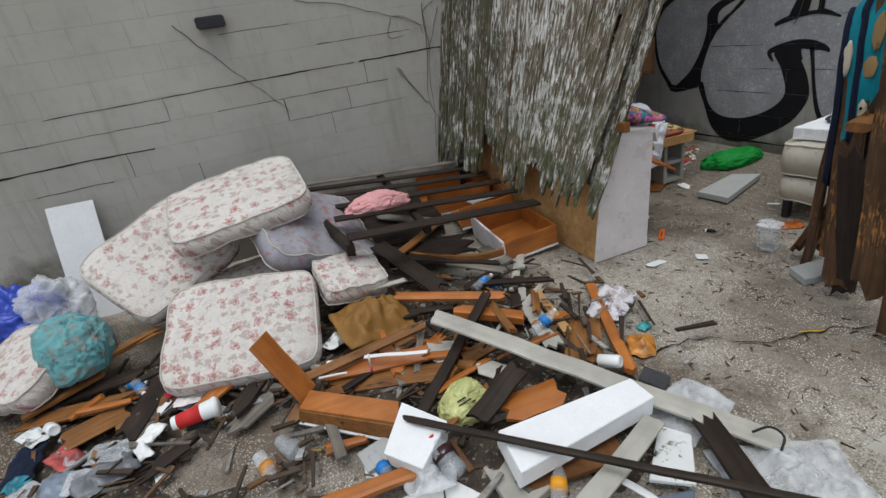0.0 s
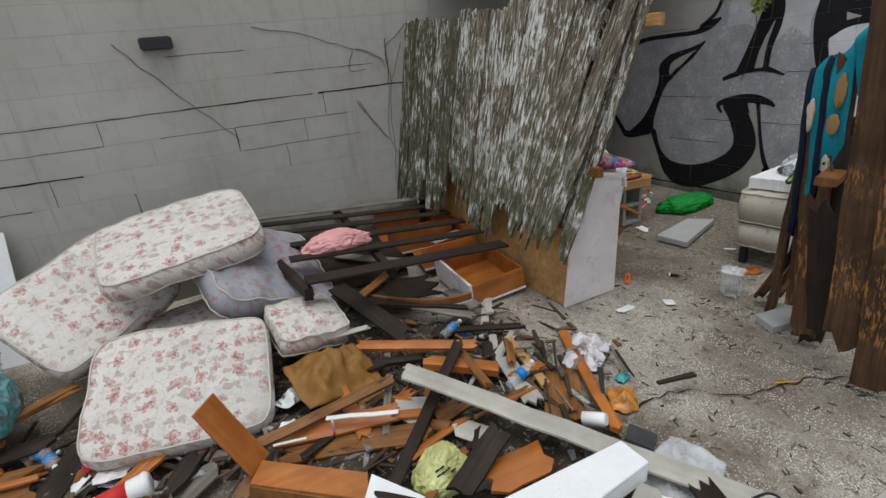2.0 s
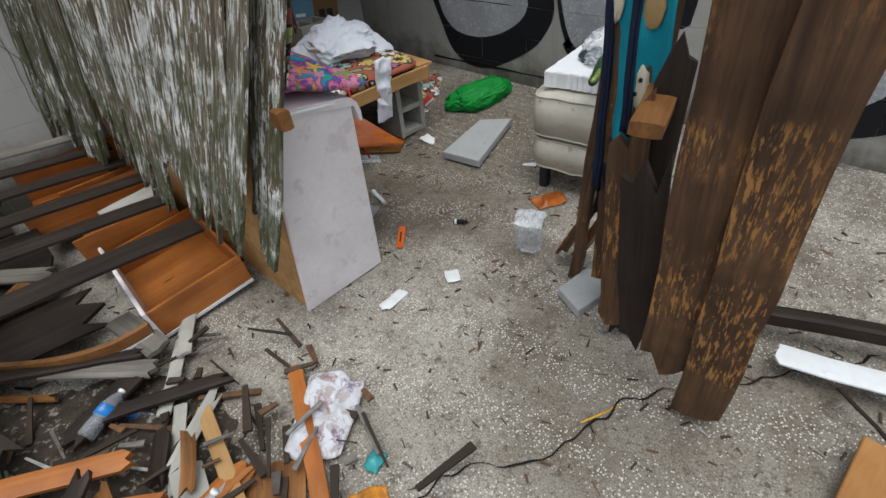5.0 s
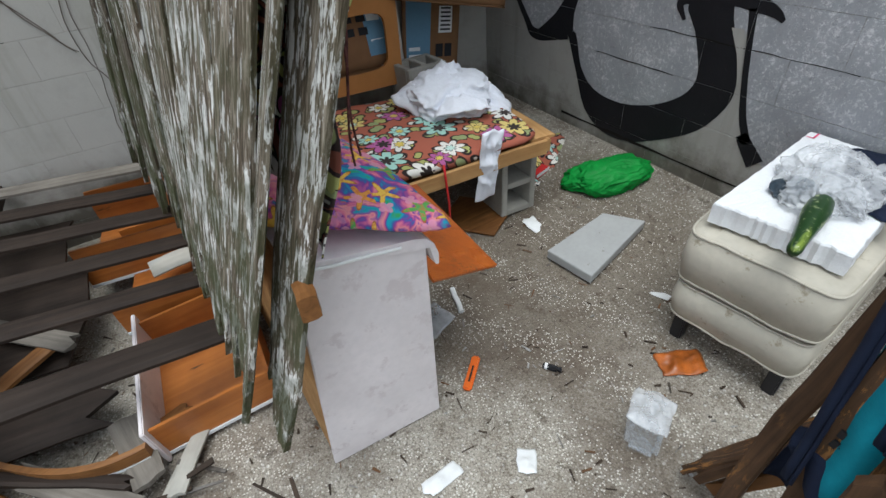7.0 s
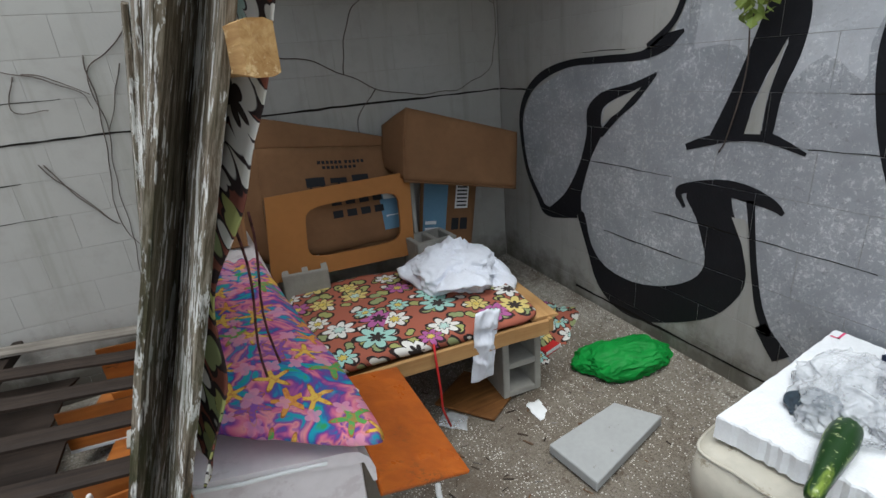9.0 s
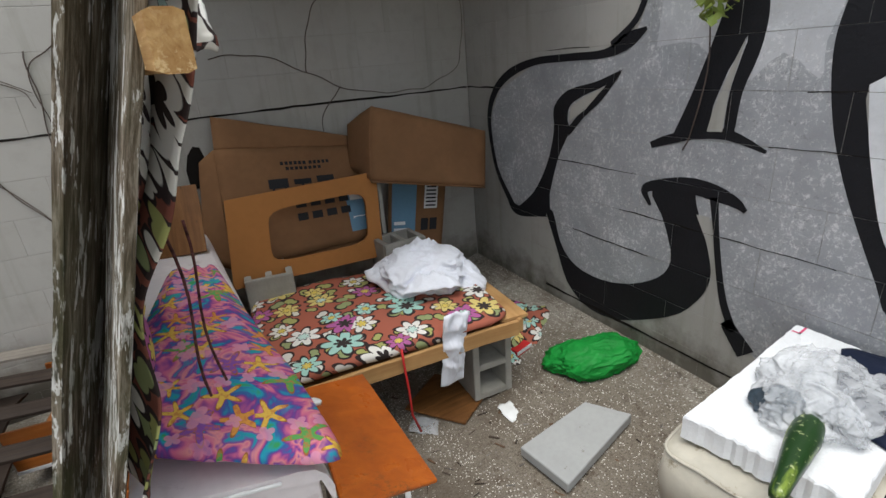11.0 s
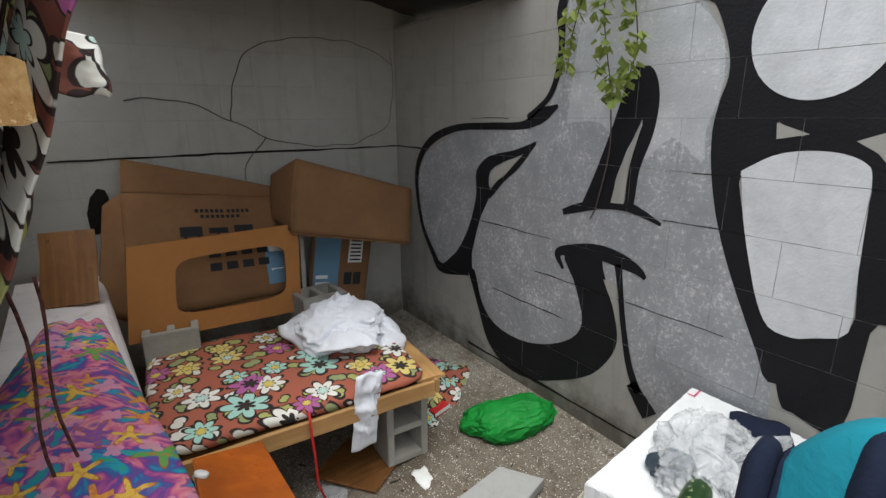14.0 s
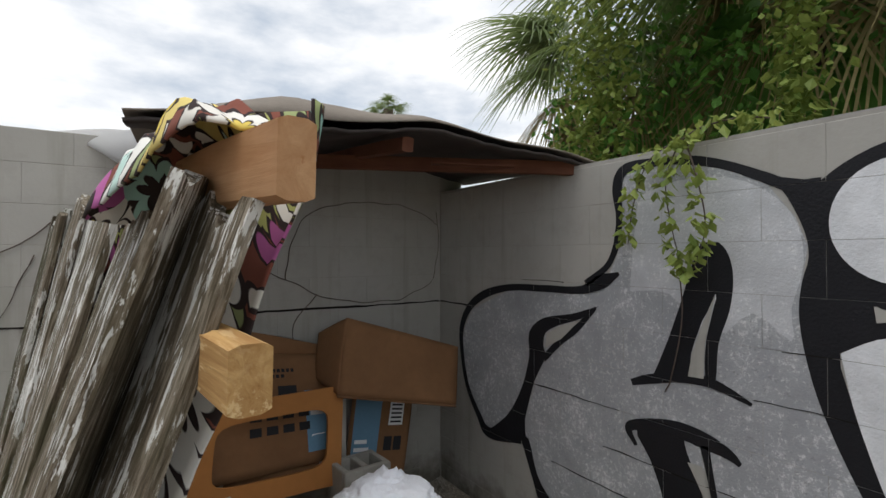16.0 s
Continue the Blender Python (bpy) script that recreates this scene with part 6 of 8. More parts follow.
cushion("sofa_cushion", pose(-3.85, -2.10, 0.15, 12, 8, 14), 0.44, 0.40, 0.17, M_SOFA, "small cream flower-print cushion half buried", seed=9, group="sofa cushions", uvo=(1, 6))
cushion("sofa_cushion", pose(-4.5, -1.65, 0.06, 0, 0, 20), 0.8, 0.7, 0.18, M_SOFA, "cream flower-print cushion at the bottom of the heap", seed=12, group="sofa cushions", uvo=(3, 6))
cushion("sofa_cushion", pose(-6.0, -1.95, 0.0, 20, -10, -30), 0.75, 0.6, 0.18, M_SOFA, "dirty cream cushion under the teal cloth", seed=13, group="sofa cushions", uvo=(9, 6))
M_TEALF = sofa_fabric("teal_flower_cloth", (0.16, 0.40, 0.42), (0.03, 0.10, 0.13))
tc = lump("teal_cloth", pose(-5.66, -2.02, -0.05, 0, 0, 20), 0.44, 0.46, 0.34, M_TEALF, 0.28, 1.5, 21, 6, crease=0.22)
tagged(tc, "bundled teal flower-print cloth on the heap", "cloth")
lb = lump("rubbish_bag", pose(-6.25, -1.3, -0.1, 0, 0, 0), 0.55, 0.5, 0.40, plain("blue_plastic", (0.02, 0.06, 0.45), 0.3, 0.3), 0.6, 3.0, 23, 5)
tagged(lb, "shiny blue plastic rubbish bag", "rubbish bag")
wb = lump("white_bag", pose(-5.95, -1.42, 0.0, 0, 0, 0), 0.42, 0.36, 0.36, M_BAG, 0.6, 3.0, 25, 5)
tagged(wb, "crumpled whitish plastic bag", "rubbish bag")
plank("white_board", (-6.0, -0.82, floor_z(-6.0, -0.8)), (-6.01, -0.46, 0.66), 0.37, 0.018, M_WHITE, "white melamine panel leaning on the wall", "panel", roll=0)
plank("white_board", (-5.95, -0.60, -0.24), (-5.35, -0.75, -0.10), 0.30, 0.016, M_LAMINATE, "pale laminate panel lying by the wall", "panel")

# ---- rubble ----
rv, rf = [], []
for i in range(81):
    for j in range(61):
        x, y = -6.6 + 4.5 * i / 80, -4.7 + 3.6 * j / 60
        d = max(0.0, 1 - ((x + 4.25) / 1.85) ** 2 - ((y + 2.62) / 0.95) ** 2)
        d += max(0.0, 0.8 - ((x + 3.15) / 0.7) ** 2 - ((y + 3.6) / 0.62) ** 2)
        d *= min(1.0, ((x + 4.05) / 0.62) ** 2 + ((y + 3.42) / 0.30) ** 2) ** 2
        d *= min(1.0, ((x + 4.66) / 0.50) ** 2 + ((y + 3.02) / 0.36) ** 2) ** 3
        hgt = (0.085 * min(1, d * 1.5) * (0.75 + 0.9 * noise.noise(Vector((x * 3, y * 3, 2)))) + 0.03 * min(1, d * 2) * noise.noise(Vector((x * 11, y * 11, 4)))) * min(1, d * 4)
        rv.append((x, y, floor_z(x, y) + (hgt if d > 0 else 0) - 0.012))
rf = [(i * 61 + j, (i + 1) * 61 + j, (i + 1) * 61 + j + 1, i * 61 + j + 1) for i in range(80) for j in range(60)]
M_DIRT = plain("wet_dirt_and_splinters", (0.075, 0.058, 0.044), 0.85, 0.6, 14, 0.9, dirt=(0.30, 0.265, 0.215), dirt_at=0.56)
tagged(mesh_ob("rubble_dirt", rv, rf, M_DIRT, smooth=True), "dark wet dirt and splinters under the rubble", "rubble", kind="stuff")
for row in (
    ("long_board", (-3.47, -2.92, 0.2), (-2.35, -4.19, -0.01), 0.115, 0.02, M_PALE, "long pale grey-painted board lying over the rubble", "board", 0, (0.05, 0.0)),
    ("dark_pole", (-3.81, -3.46, 0.07), (-2.26, -4.88, 0.26), 0.03, 0.022, M_DARKWOOD, "long thin dark wooden strip across the rubble", "strip", 0, (0.1, 0.0)),
    ("brown_batten", (-4.23, -2.9, 0.0), (-3.49, -2.83, 0.09), 0.055, 0.03, M_BROWN, "brown timber batten on the rubble", "batten", 20, (0.02, 0.02)),
    ("orange_plank", (-4.18, -2.83, -0.06), (-3.49, -3.04, 0.04), 0.1, 0.025, M_ORANGE, "split orange-brown plank in the rubble", "plank", 15, (0.1, 0.1)),
    ("orange_plank", (-4.16, -2.9, -0.1), (-3.41, -3.19, 0.0), 0.12, 0.025, M_BROWN, "split orange-brown plank in the rubble", "plank", 8, (0.12, 0.05)),
    ("white_strip", (-3.88, -2.94, 0.06), (-3.55, -3.1, 0.1), 0.028, 0.012, M_WHITE, "narrow white-painted strip in the rubble heap", "strip", 0, (0, 0)),
    ("dark_batten", (-3.69, -3.42, -0.01), (-3.03, -2.68, 0.11), 0.06, 0.025, M_DARKWOOD, "dark wet batten lying steeply", "batten", 0, (0.03, 0.05)),
    ("orange_batten", (-3.6, -2.34, 0.04), (-2.92, -2.69, 0.04), 0.075, 0.03, M_ORANGE, "orange-stained batten in the rubble heap", "batten", 10, (0.04, 0.04)),
):
    plank(*row)
for row in (
    ("orange_log", (-3.28, -2.69, 0.04), (-2.89, -2.92, 0.0), 0.09, 0.05, M_ORANGE, "rounded orange timber in the rubble heap", "timber", 0, (0.05, 0.03)),
    ("dark_plank", (-3.59, -1.65, 0.16), (-3.25, -2.43, 0.02), 0.13, 0.022, M_DARKWOOD, "broad dark weathered plank", "plank", 8, (0.06, 0.1)),
    ("dark_batten", (-3.06, -2.35, -0.01), (-2.48, -2.57, -0.01), 0.06, 0.025, M_DARKWOOD, "dark splintered batten in the rubble heap", "batten", 0, (0.1, 0.12)),
    ("olive_board", (-3.15, -1.94, 0.02), (-2.73, -2.3, -0.02), 0.09, 0.02, M_GREYWOOD, "mossy dark board in the rubble heap", "board", 0, (0.08, 0.05)),
    ("dark_board", (-2.73, -2.2, -0.02), (-3.12, -2.42, -0.01), 0.1, 0.02, M_DARKWOOD, "dark broken board in the rubble heap", "board", 0, (0.08, 0.08)),
    ("yellow_batten", (-2.67, -2.58, -0.04), (-2.73, -3.14, -0.02), 0.055, 0.03, M_PINE, "yellow-brown batten in the rubble heap", "batten", 0, (0.03, 0.03)),
    ("grey_board", (-2.81, -2.8, -0.02), (-2.87, -3.26, -0.0), 0.11, 0.015, M_PALE, "scuffed grey board piece", "board", 0, (0.02, 0.05)),
    ("grey_strip", (-2.45, -1.89, -0.06), (-2.8, -2.51, -0.05), 0.055, 0.015, M_PALE, "pale grey slat in the rubble heap", "slat", 0, (0, 0)),
):
    plank(*row)
for row in (
    ("grey_strip", (-2.73, -2.51, -0.05), (-2.88, -2.87, -0.05), 0.05, 0.015, M_PALE, "pale grey slat in the rubble heap", "slat", 0, (0, 0)),
    ("orange_stick", (-2.31, -2.67, -0.04), (-2.64, -3.6, 0.0), 0.06, 0.03, M_ORANGE, "orange-stained stick in the rubble heap", "stick", 0, (0.02, 0.04)),
    ("brown_sheet", (-2.55, -2.99, -0.05), (-2.8, -3.42, -0.03), 0.2, 0.012, M_BROWN, "thin brown panel in the rubble heap", "panel", 0, (0.03, 0.06)),
    ("dark_plank", (-3.15, -3.43, 0.12), (-3.49, -3.63, 0.04), 0.11, 0.024, M_DARKWOOD, "dark plank with a rusty bracket", "plank", 0, (0.05, 0.05)),
    ("curved_board", (-3.34, -3.61, 0.03), (-2.97, -3.58, 0.03), 0.17, 0.02, M_ORANGE, "peeling orange curved board", "board", 0, (0.08, 0.12)),
    ("grey_plank", (-2.77, -3.93, 0.06), (-3.36, -4.25, 0.1), 0.085, 0.02, M_PALE, "pale grey plank in the rubble heap", "plank", 0, (0.01, 0.01)),
    ("brown_plank", (-2.56, -3.96, 0.03), (-2.76, -4.59, 0.09), 0.1, 0.03, M_DARKWOOD, "dark brown rotten plank", "plank", 0, (0.1, 0.1)),
    ("white_strip", (-3.06, -4.13, 0.05), (-3.0, -4.25, 0.05), 0.03, 0.012, M_WHITE, "narrow white strip in the rubble heap", "strip", 0, (0, 0)),
):
    plank(*row)
for row in (
    ("orange_stick", (-3.77, -3.71, -0.03), (-4.22, -3.73, -0.03), 0.07, 0.03, M_ORANGE, "orange-brown stick in the rubble heap", "stick", 0, (0.02, 0.1)),
    ("orange_stick", (-4.69, -2.64, -0.06), (-4.91, -2.81, -0.11), 0.05, 0.03, M_ORANGE, "orange-brown stick in the rubble heap", "stick", 0, (0.02, 0.05)),
    ("orange_stick", (-4.17, -3.35, -0.1), (-3.95, -3.4, -0.07), 0.04, 0.025, M_ORANGE, "short orange-brown stick in the rubble heap", "stick", 0, (0.02, 0.05)),
    ("pale_board", (-3.86, -2.24, 0.09), (-3.47, -2.27, 0.11), 0.05, 0.015, M_PALE, "pale broken board piece", "board", 0, (0.02, 0.04)),
    ("orange_block", (-3.86, -2.06, 0.05), (-3.64, -2.1, 0.08), 0.1, 0.04, M_ORANGE, "short orange timber offcut", "offcut", 0, (0.02, 0.02)),
    ("white_strip", (-4.14, -3.0, 0.05), (-3.99, -3.03, 0.06), 0.012, 0.01, M_WHITE, "thin white stick in the rubble heap", "stick", 0, (0, 0)),
    ("dark_board", (-4.38, -2.81, -0.08), (-4.68, -3.02, -0.14), 0.12, 0.02, M_GREYWOOD, "dark weathered board under the cushion", "board", 0, (0.1, 0.2)),
    ("dark_board", (-5.95, -2.18, -0.18), (-5.11, -2.22, -0.09), 0.13, 0.02, M_DARKWOOD, "dark splintered board in the rubble heap", "board", 0, (0.1, 0.2)),
):
    plank(*row)
for row in (
    ("brown_board", (-6.0, -2.3, -0.19), (-5.26, -2.47, -0.11), 0.14, 0.02, M_BROWN, "reddish-brown board in the rubble heap", "board", 0, (0.1, 0.1)),
    ("dark_board", (-4.88, -3.04, -0.16), (-5.22, -3.11, -0.17), 0.07, 0.02, M_DARKWOOD, "dark splintered board in the rubble heap", "board", 0, (0.15, 0.2)),
    ("brown_board", (-5.57, -1.99, -0.07), (-5.14, -1.9, 0.01), 0.08, 0.02, M_BROWN, "mud-brown board in the rubble heap", "board", 0, (0.05, 0.1)),
    ("dark_batten", (-3.62, -2.48, -0.01), (-3.22, -2.58, -0.02), 0.06, 0.03, M_DARKWOOD, "dark batten in the rubble heap", "batten", 0, (0.05, 0.05)),
    ("brown_batten", (-3.04, -2.7, 0.03), (-3.04, -3.09, 0.04), 0.05, 0.03, M_BROWN, "brown batten in the rubble heap", "batten", 0, (0.05, 0.05)),
    ("dark_batten", (-3.95, -2.58, -0.07), (-3.49, -2.53, -0.03), 0.06, 0.03, M_DARKWOOD, "dark batten in the rubble heap", "batten", 0, (0.05, 0.05)),
    ("grey_board", (-3.56, -2.89, -0.01), (-3.32, -3.02, 0.0), 0.1, 0.014, M_PALE, "grey-blue board piece in the rubble heap", "board", 0, (0.05, 0.05)),
    ("grey_board", (-3.33, -3.23, 0.03), (-3.16, -3.38, -0.0), 0.12, 0.014, M_PALE, "grey board piece in the rubble heap", "board", 0, (0.05, 0.05)),
):
    plank(*row)
for row in (
    ("dark_batten", (-3.48, -1.81, 0.06), (-2.75, -2.18, -0.0), 0.05, 0.03, M_DARKWOOD, "dark batten in the rubble heap", "batten", 0, (0.05, 0.05)),
    ("white_strip", (-1.01, -4.01, 0.1), (-0.85, -4.49, 0.13), 0.1, 0.015, M_WHITE, "white-edged board on the ground", "board", 0, (0.02, 0)),
    ("dark_beam", (-0.94, -3.79, 0.13), (-0.65, -4.41, 0.17), 0.06, 0.06, M_DARKWOOD, "long dark timber on the ground", "beam", 0, (0.02, 0)),
    ("stick", (-1.01, -4.22, 0.1), (-1.12, -4.41, 0.09), 0.015, 0.012, M_DARKWOOD, "thin dark stick in the rubble heap", "stick", 0, (0, 0)),
    ("grey_strip", (-2.46, -1.9, -0.06), (-2.64, -2.29, -0.03), 0.06, 0.018, M_PALE, "long pale slat under the bed frame", "slat", 0, (0.02, 0.02)),
    ("dark_plank", (-2.79, -1.89, 0.01), (-2.69, -2.23, 0.0), 0.11, 0.025, M_GREYWOOD, "mossy dark plank end", "plank", 0, (0.02, 0.05)),
    ("brown_batten", (-2.55, -1.9, -0.05), (-2.85, -2.07, -0.01), 0.07, 0.03, M_BROWN, "brown batten in the rubble heap", "batten", 0, (0.03, 0.05)),
):
    plank(*row)
mats = (M_ORANGE, M_DARKWOOD, M_BROWN, M_DARKWOOD, M_GREYWOOD, M_ORANGE, M_BROWN, M_PALE)
kinds = ("orange-stained", "wet dark", "brown", "wet dark", "grey weathered", "orange-stained", "brown", "pale painted")
for k in range(64):
    x, y = rnd.gauss(-3.45, 0.42), rnd.gauss(-2.95, 0.36)
    if k > 44:
        x, y = rnd.gauss(-4.9, 0.5), rnd.gauss(-2.55, 0.2)
    if x > -2.45 or y < -3.75:
        continue
    a, ln, t = rnd.gauss(0.35, 0.8), rnd.uniform(0.14, 0.5), rnd.uniform(-0.12, 0.12)
    zc = floor_z(x, y) + rnd.uniform(0.05, 0.14)
    dx, dy, dz = math.cos(a) * ln / 2, math.sin(a) * ln / 2, math.sin(t) * ln / 2
    plank("broken_board", (x - dx, y - dy, zc - dz), (x + dx, y + dy, zc + dz), rnd.uniform(0.03, 0.09), rnd.uniform(0.012, 0.03), mats[k % 8], kinds[k % 8] + " broken board piece in the heap", "board", rnd.uniform(-25, 25), (rnd.uniform(0, 0.08), rnd.uniform(0, 0.1)), group="broken boards in the heap")
# styrofoam, tiles, mats
tagged(prism("foam_block", [(-2.76, -3.74, 0.03), (-3.42, -3.74, 0.0), (-3.42, -3.98, 0.0), (-2.74, -3.88, 0.03)], [(-2.75, -3.73, 0.12), (-3.41, -3.75, 0.09), (-3.41, -3.98, 0.09), (-2.73, -3.87, 0.12)], M_FOAM, None), "long clean white styrofoam slab on the rubble", "foam block")
tagged(prism("foam_block", [(-3.76, -3.38, -0.05), (-3.88, -3.62, -0.05), (-3.75, -3.77, -0.05), (-3.60, -3.58, -0.05)], [(-3.76, -3.36, 0.05), (-3.90, -3.63, 0.045), (-3.76, -3.78, 0.05), (-3.59, -3.58, 0.06)], M_FOAM, None), "small broken white styrofoam block", "foam block")
chest = empty("drawer_box", pose(-4.0, -3.2, -0.1), "broken orange wooden drawer box", "drawer")
prism("side_board", [(-4.20, -3.02, -0.005), (-3.77, -3.33, 0.015), (-3.80, -3.47, 0.015), (-4.26, -3.13, -0.015)], [(-4.20, -3.02, 0.012), (-3.77, -3.33, 0.032), (-3.80, -3.47, 0.032), (-4.26, -3.13, 0.004)], M_ORANGE, chest)
prism("lower_board", [(-4.285, -3.12, -0.09), (-3.83, -3.475, -0.07), (-3.82, -3.46, -0.07), (-4.275, -3.105, -0.09)], [(-4.268, -3.128, -0.013), (-3.808, -3.475, 0.016), (-3.798, -3.46, 0.016), (-4.258, -3.112, -0.013)], M_BROWN, chest)
prism("white_rim", [(-4.29, -3.125, -0.105), (-3.835, -3.48, -0.085), (-3.825, -3.46, -0.085), (-4.28, -3.105, -0.105)], [(-4.29, -3.125, -0.091), (-3.835, -3.48, -0.071), (-3.825, -3.46, -0.071), (-4.28, -3.105, -0.091)], M_WHITE, chest, "white edge")
plank("orange_board", (-4.375, -2.97, 0.36), (-4.215, -3.03, -0.01), 0.13, 0.018, M_ORANGE, "orange-stained board leaning on a cushion", "board", roll=22)
tagged(prism("fibre_mat", [(-3.39, -3.68, -0.07), (-3.37, -3.97, -0.07), (-2.95, -3.99, -0.05), (-2.93, -3.84, -0.05)], [(-3.40, -3.67, -0.035), (-3.38, -3.98, -0.03), (-2.94, -4.0, -0.015), (-2.92, -3.83, -0.02)], plain("coir_mat", (0.20, 0.09, 0.035), 0.95, 0.4, 30, 0.9), None), "brown coir fibre mat under the foam", "mat")
M_DIRTYW = plain("dirt_specked_white", (0.70, 0.71, 0.70), 0.7, 0.1, 5, 0.1, dirt=(0.05, 0.04, 0.03), dirt_at=0.545)
tagged(prism("white_tile", [(-2.73, -3.91, -0.03), (-2.94, -4.12, -0.03), (-2.80, -4.21, -0.02), (-2.65, -4.01, -0.02)], [(-2.73, -3.91, -0.008), (-2.94, -4.12, -0.008), (-2.80, -4.21, 0.002), (-2.65, -4.01, 0.002)], M_DIRTYW, None), "white board specked with dirt", "board")
tagged(prism("grey_sheet", [(-2.15, -4.29, -0.055), (-2.19, -4.53, -0.055), (-1.87, -4.53, -0.02), (-1.92, -4.28, -0.025)], [(-2.15, -4.29, -0.043), (-2.19, -4.53, -0.043), (-1.87, -4.53, -0.008), (-1.92, -4.28, -0.013)], M_PALE, None), "thin grey-green board on the concrete", "board")
tagged(prism("chipboard", [(-1.69, -4.35, 0.005), (-1.68, -4.50, 0.005), (-1.14, -4.48, 0.08), (-1.15, -4.33, 0.08)], [(-1.69, -4.35, 0.03), (-1.68, -4.50, 0.03), (-1.14, -4.48, 0.105), (-1.15, -4.33, 0.105)], M_CHIP, None), "orange particleboard panel on the concrete", "panel")
tagged(lathe("glass_cup", [(0.03, 0), (0.036, 0.004), (0.04, 0.05), (0.037, 0.05)], M_CLEAR, pose(-1.40, -4.43, 0.075, 80, 0, 30)), "clear plastic cup on the orange panel", "cup")
plank("weathered_board", (-1.376, -4.545, 0.20), (-2.267, -4.644, 0.22), 0.148, 0.045, M_OLDBOARD, "broad split brown-grey board lying over the rubble edge", "board", roll=-12, ends=(0.05, 0.1), wob=0.006, k=9)
plank("weathered_board", (-1.472, -4.676, 0.12), (-2.135, -4.768, 0.12), 0.11, 0.05, M_ROT, "dark weathered board beside a broad one", "board", roll=10, ends=(0.05, 0.1), wob=0.006)
plank("weathered_board", (-1.32, -4.801, 0.15), (-2.024, -4.901, 0.17), 0.11, 0.05, M_ROT, "dark split board at the edge of the pile", "board", ends=(0.02, 0.05))
plank("pale_offcut", (-1.30, -4.60, 0.10), (-1.42, -4.80, 0.10), 0.05, 0.04, M_PINE, "pale timber offcut under the beams", "offcut")
for q, lab in (((-3.51, -3.79, -3.36, -3.77, -3.22, -3.97, -3.47, -4.05), "rough grey concrete piece"), ((-3.89, -3.76, -3.66, -3.74, -3.55, -3.88, -3.62, -3.97), "pale broken tile"), ((-4.0, -3.47, -3.88, -3.48, -3.90, -3.62, -4.0, -3.59), "grey broken tile"), ((-3.09, -4.14, -2.80, -4.20, -2.85, -4.28, -3.17, -4.22), "blue-grey plastic piece")):
    p = [(q[i], q[i + 1]) for i in (0, 6, 4, 2)]
    m = M_CINDER if "concrete" in lab else (plain("blue_grey_plastic", (0.16, 0.20, 0.26), 0.5) if "blue" in lab else M_WHITE)
    h = 0.05 if "concrete" in lab else 0.015
    tagged(prism("tile_piece", [(x, y, floor_z(x, y) + 0.02) for x, y in p], [(x, y, floor_z(x, y) + 0.02 + h) for x, y in p], m, None), lab + " lying in the rubble", "fragment")
ps = cloth("plastic_sheet", pose(-2.48, -4.36, floor_z(-2.48, -4.36) + 0.01, 0, -3, -20), 0.52, 0.48, M_BAG, 0.13, 9, 31, 44)
tagged(ps, "crumpled translucent plastic sheet on the concrete", "plastic sheet")
ps = cloth("plastic_sheet", pose(-2.54, -3.87, floor_z(-2.54, -3.87) + 0.03, 0, -3, 20), 0.36, 0.26, M_BAG, 0.08, 7, 33, 24)
tagged(ps, "torn clear plastic film over the boards", "plastic sheet")
leather = cloth("leather_piece", pose(-3.78, -2.52, 0.0, 8, 6, 15), 0.48, 0.40, plain("tan_leatherette", (0.28, 0.14, 0.035), 0.55, 0.3, 8, 0.3), 0.22, 4, 35, 28)
tagged(leather, "torn tan leatherette sheet draped in the rubble", "leatherette")
yb = lump("yellow_bag", pose(-3.46, -3.42, floor_z(-3.46, -3.4) + 0.05, 0, 0, 40), 0.28, 0.23, 0.14, M_YELLOWBAG, 0.4, 1.8, 41, 6, crease=0.15)
tagged(yb, "pale yellow plastic bag with black print", "plastic bag")
for k in range(7):
    lump("print_bar", pose(-3.50 + 0.022 * (k % 4), -3.50 + 0.02 * (k // 4), floor_z(-3.46, -3.4) + 0.165 + 0.008 * (k % 3), -35, 0, 20), 0.028, 0.014, 0.006, M_INK, 0.1, 2, k, 2, parent=yb)
wc = cloth("white_cloth", pose(-2.33, -2.96, floor_z(-2.33, -2.96) + 0.03, 0, -4, 40), 0.34, 0.24, sofa_fabric("white_cloth_print", (0.72, 0.71, 0.74), (0.14, 0.08, 0.14)), 0.11, 6, 43, 28)
tagged(wc, "crumpled white printed cloth at the edge of the rubble", "cloth")
M_SNACK = plain("red_yellow_print", (0.75, 0.30, 0.04), 0.35, 0.85, 16)
tagged(cloth("snack_bag", pose(-2.42, -3.38, floor_z(-2.42, -3.38) + 0.02, 0, -5, 60), 0.18, 0.14, M_SNACK, 0.05, 9, 45, 18), "red and yellow snack bag on the concrete", "snack bag")
tagged(cloth("snack_bag", pose(-2.30, -3.24, floor_z(-2.3, -3.24) + 0.015, 0, -5, 20), 0.08, 0.06, plain("teal_print", (0.05, 0.36, 0.36), 0.4), 0.03, 9, 46, 12), "small teal wrapper on the concrete", "wrapper")
pack = empty("foil_pack", pose(-2.55, -3.64, floor_z(-2.55, -3.64) + 0.02, 12, -4, 35), "crumpled black and silver foil pack", "pack")
part("body", box_bm(-0.055, 0.055, -0.065, 0.065, 0, 0.03, 0.006, 0.006), plain("black_foil", (0.05, 0.05, 0.055), 0.25, 0.4, 20, 0.5), pack)


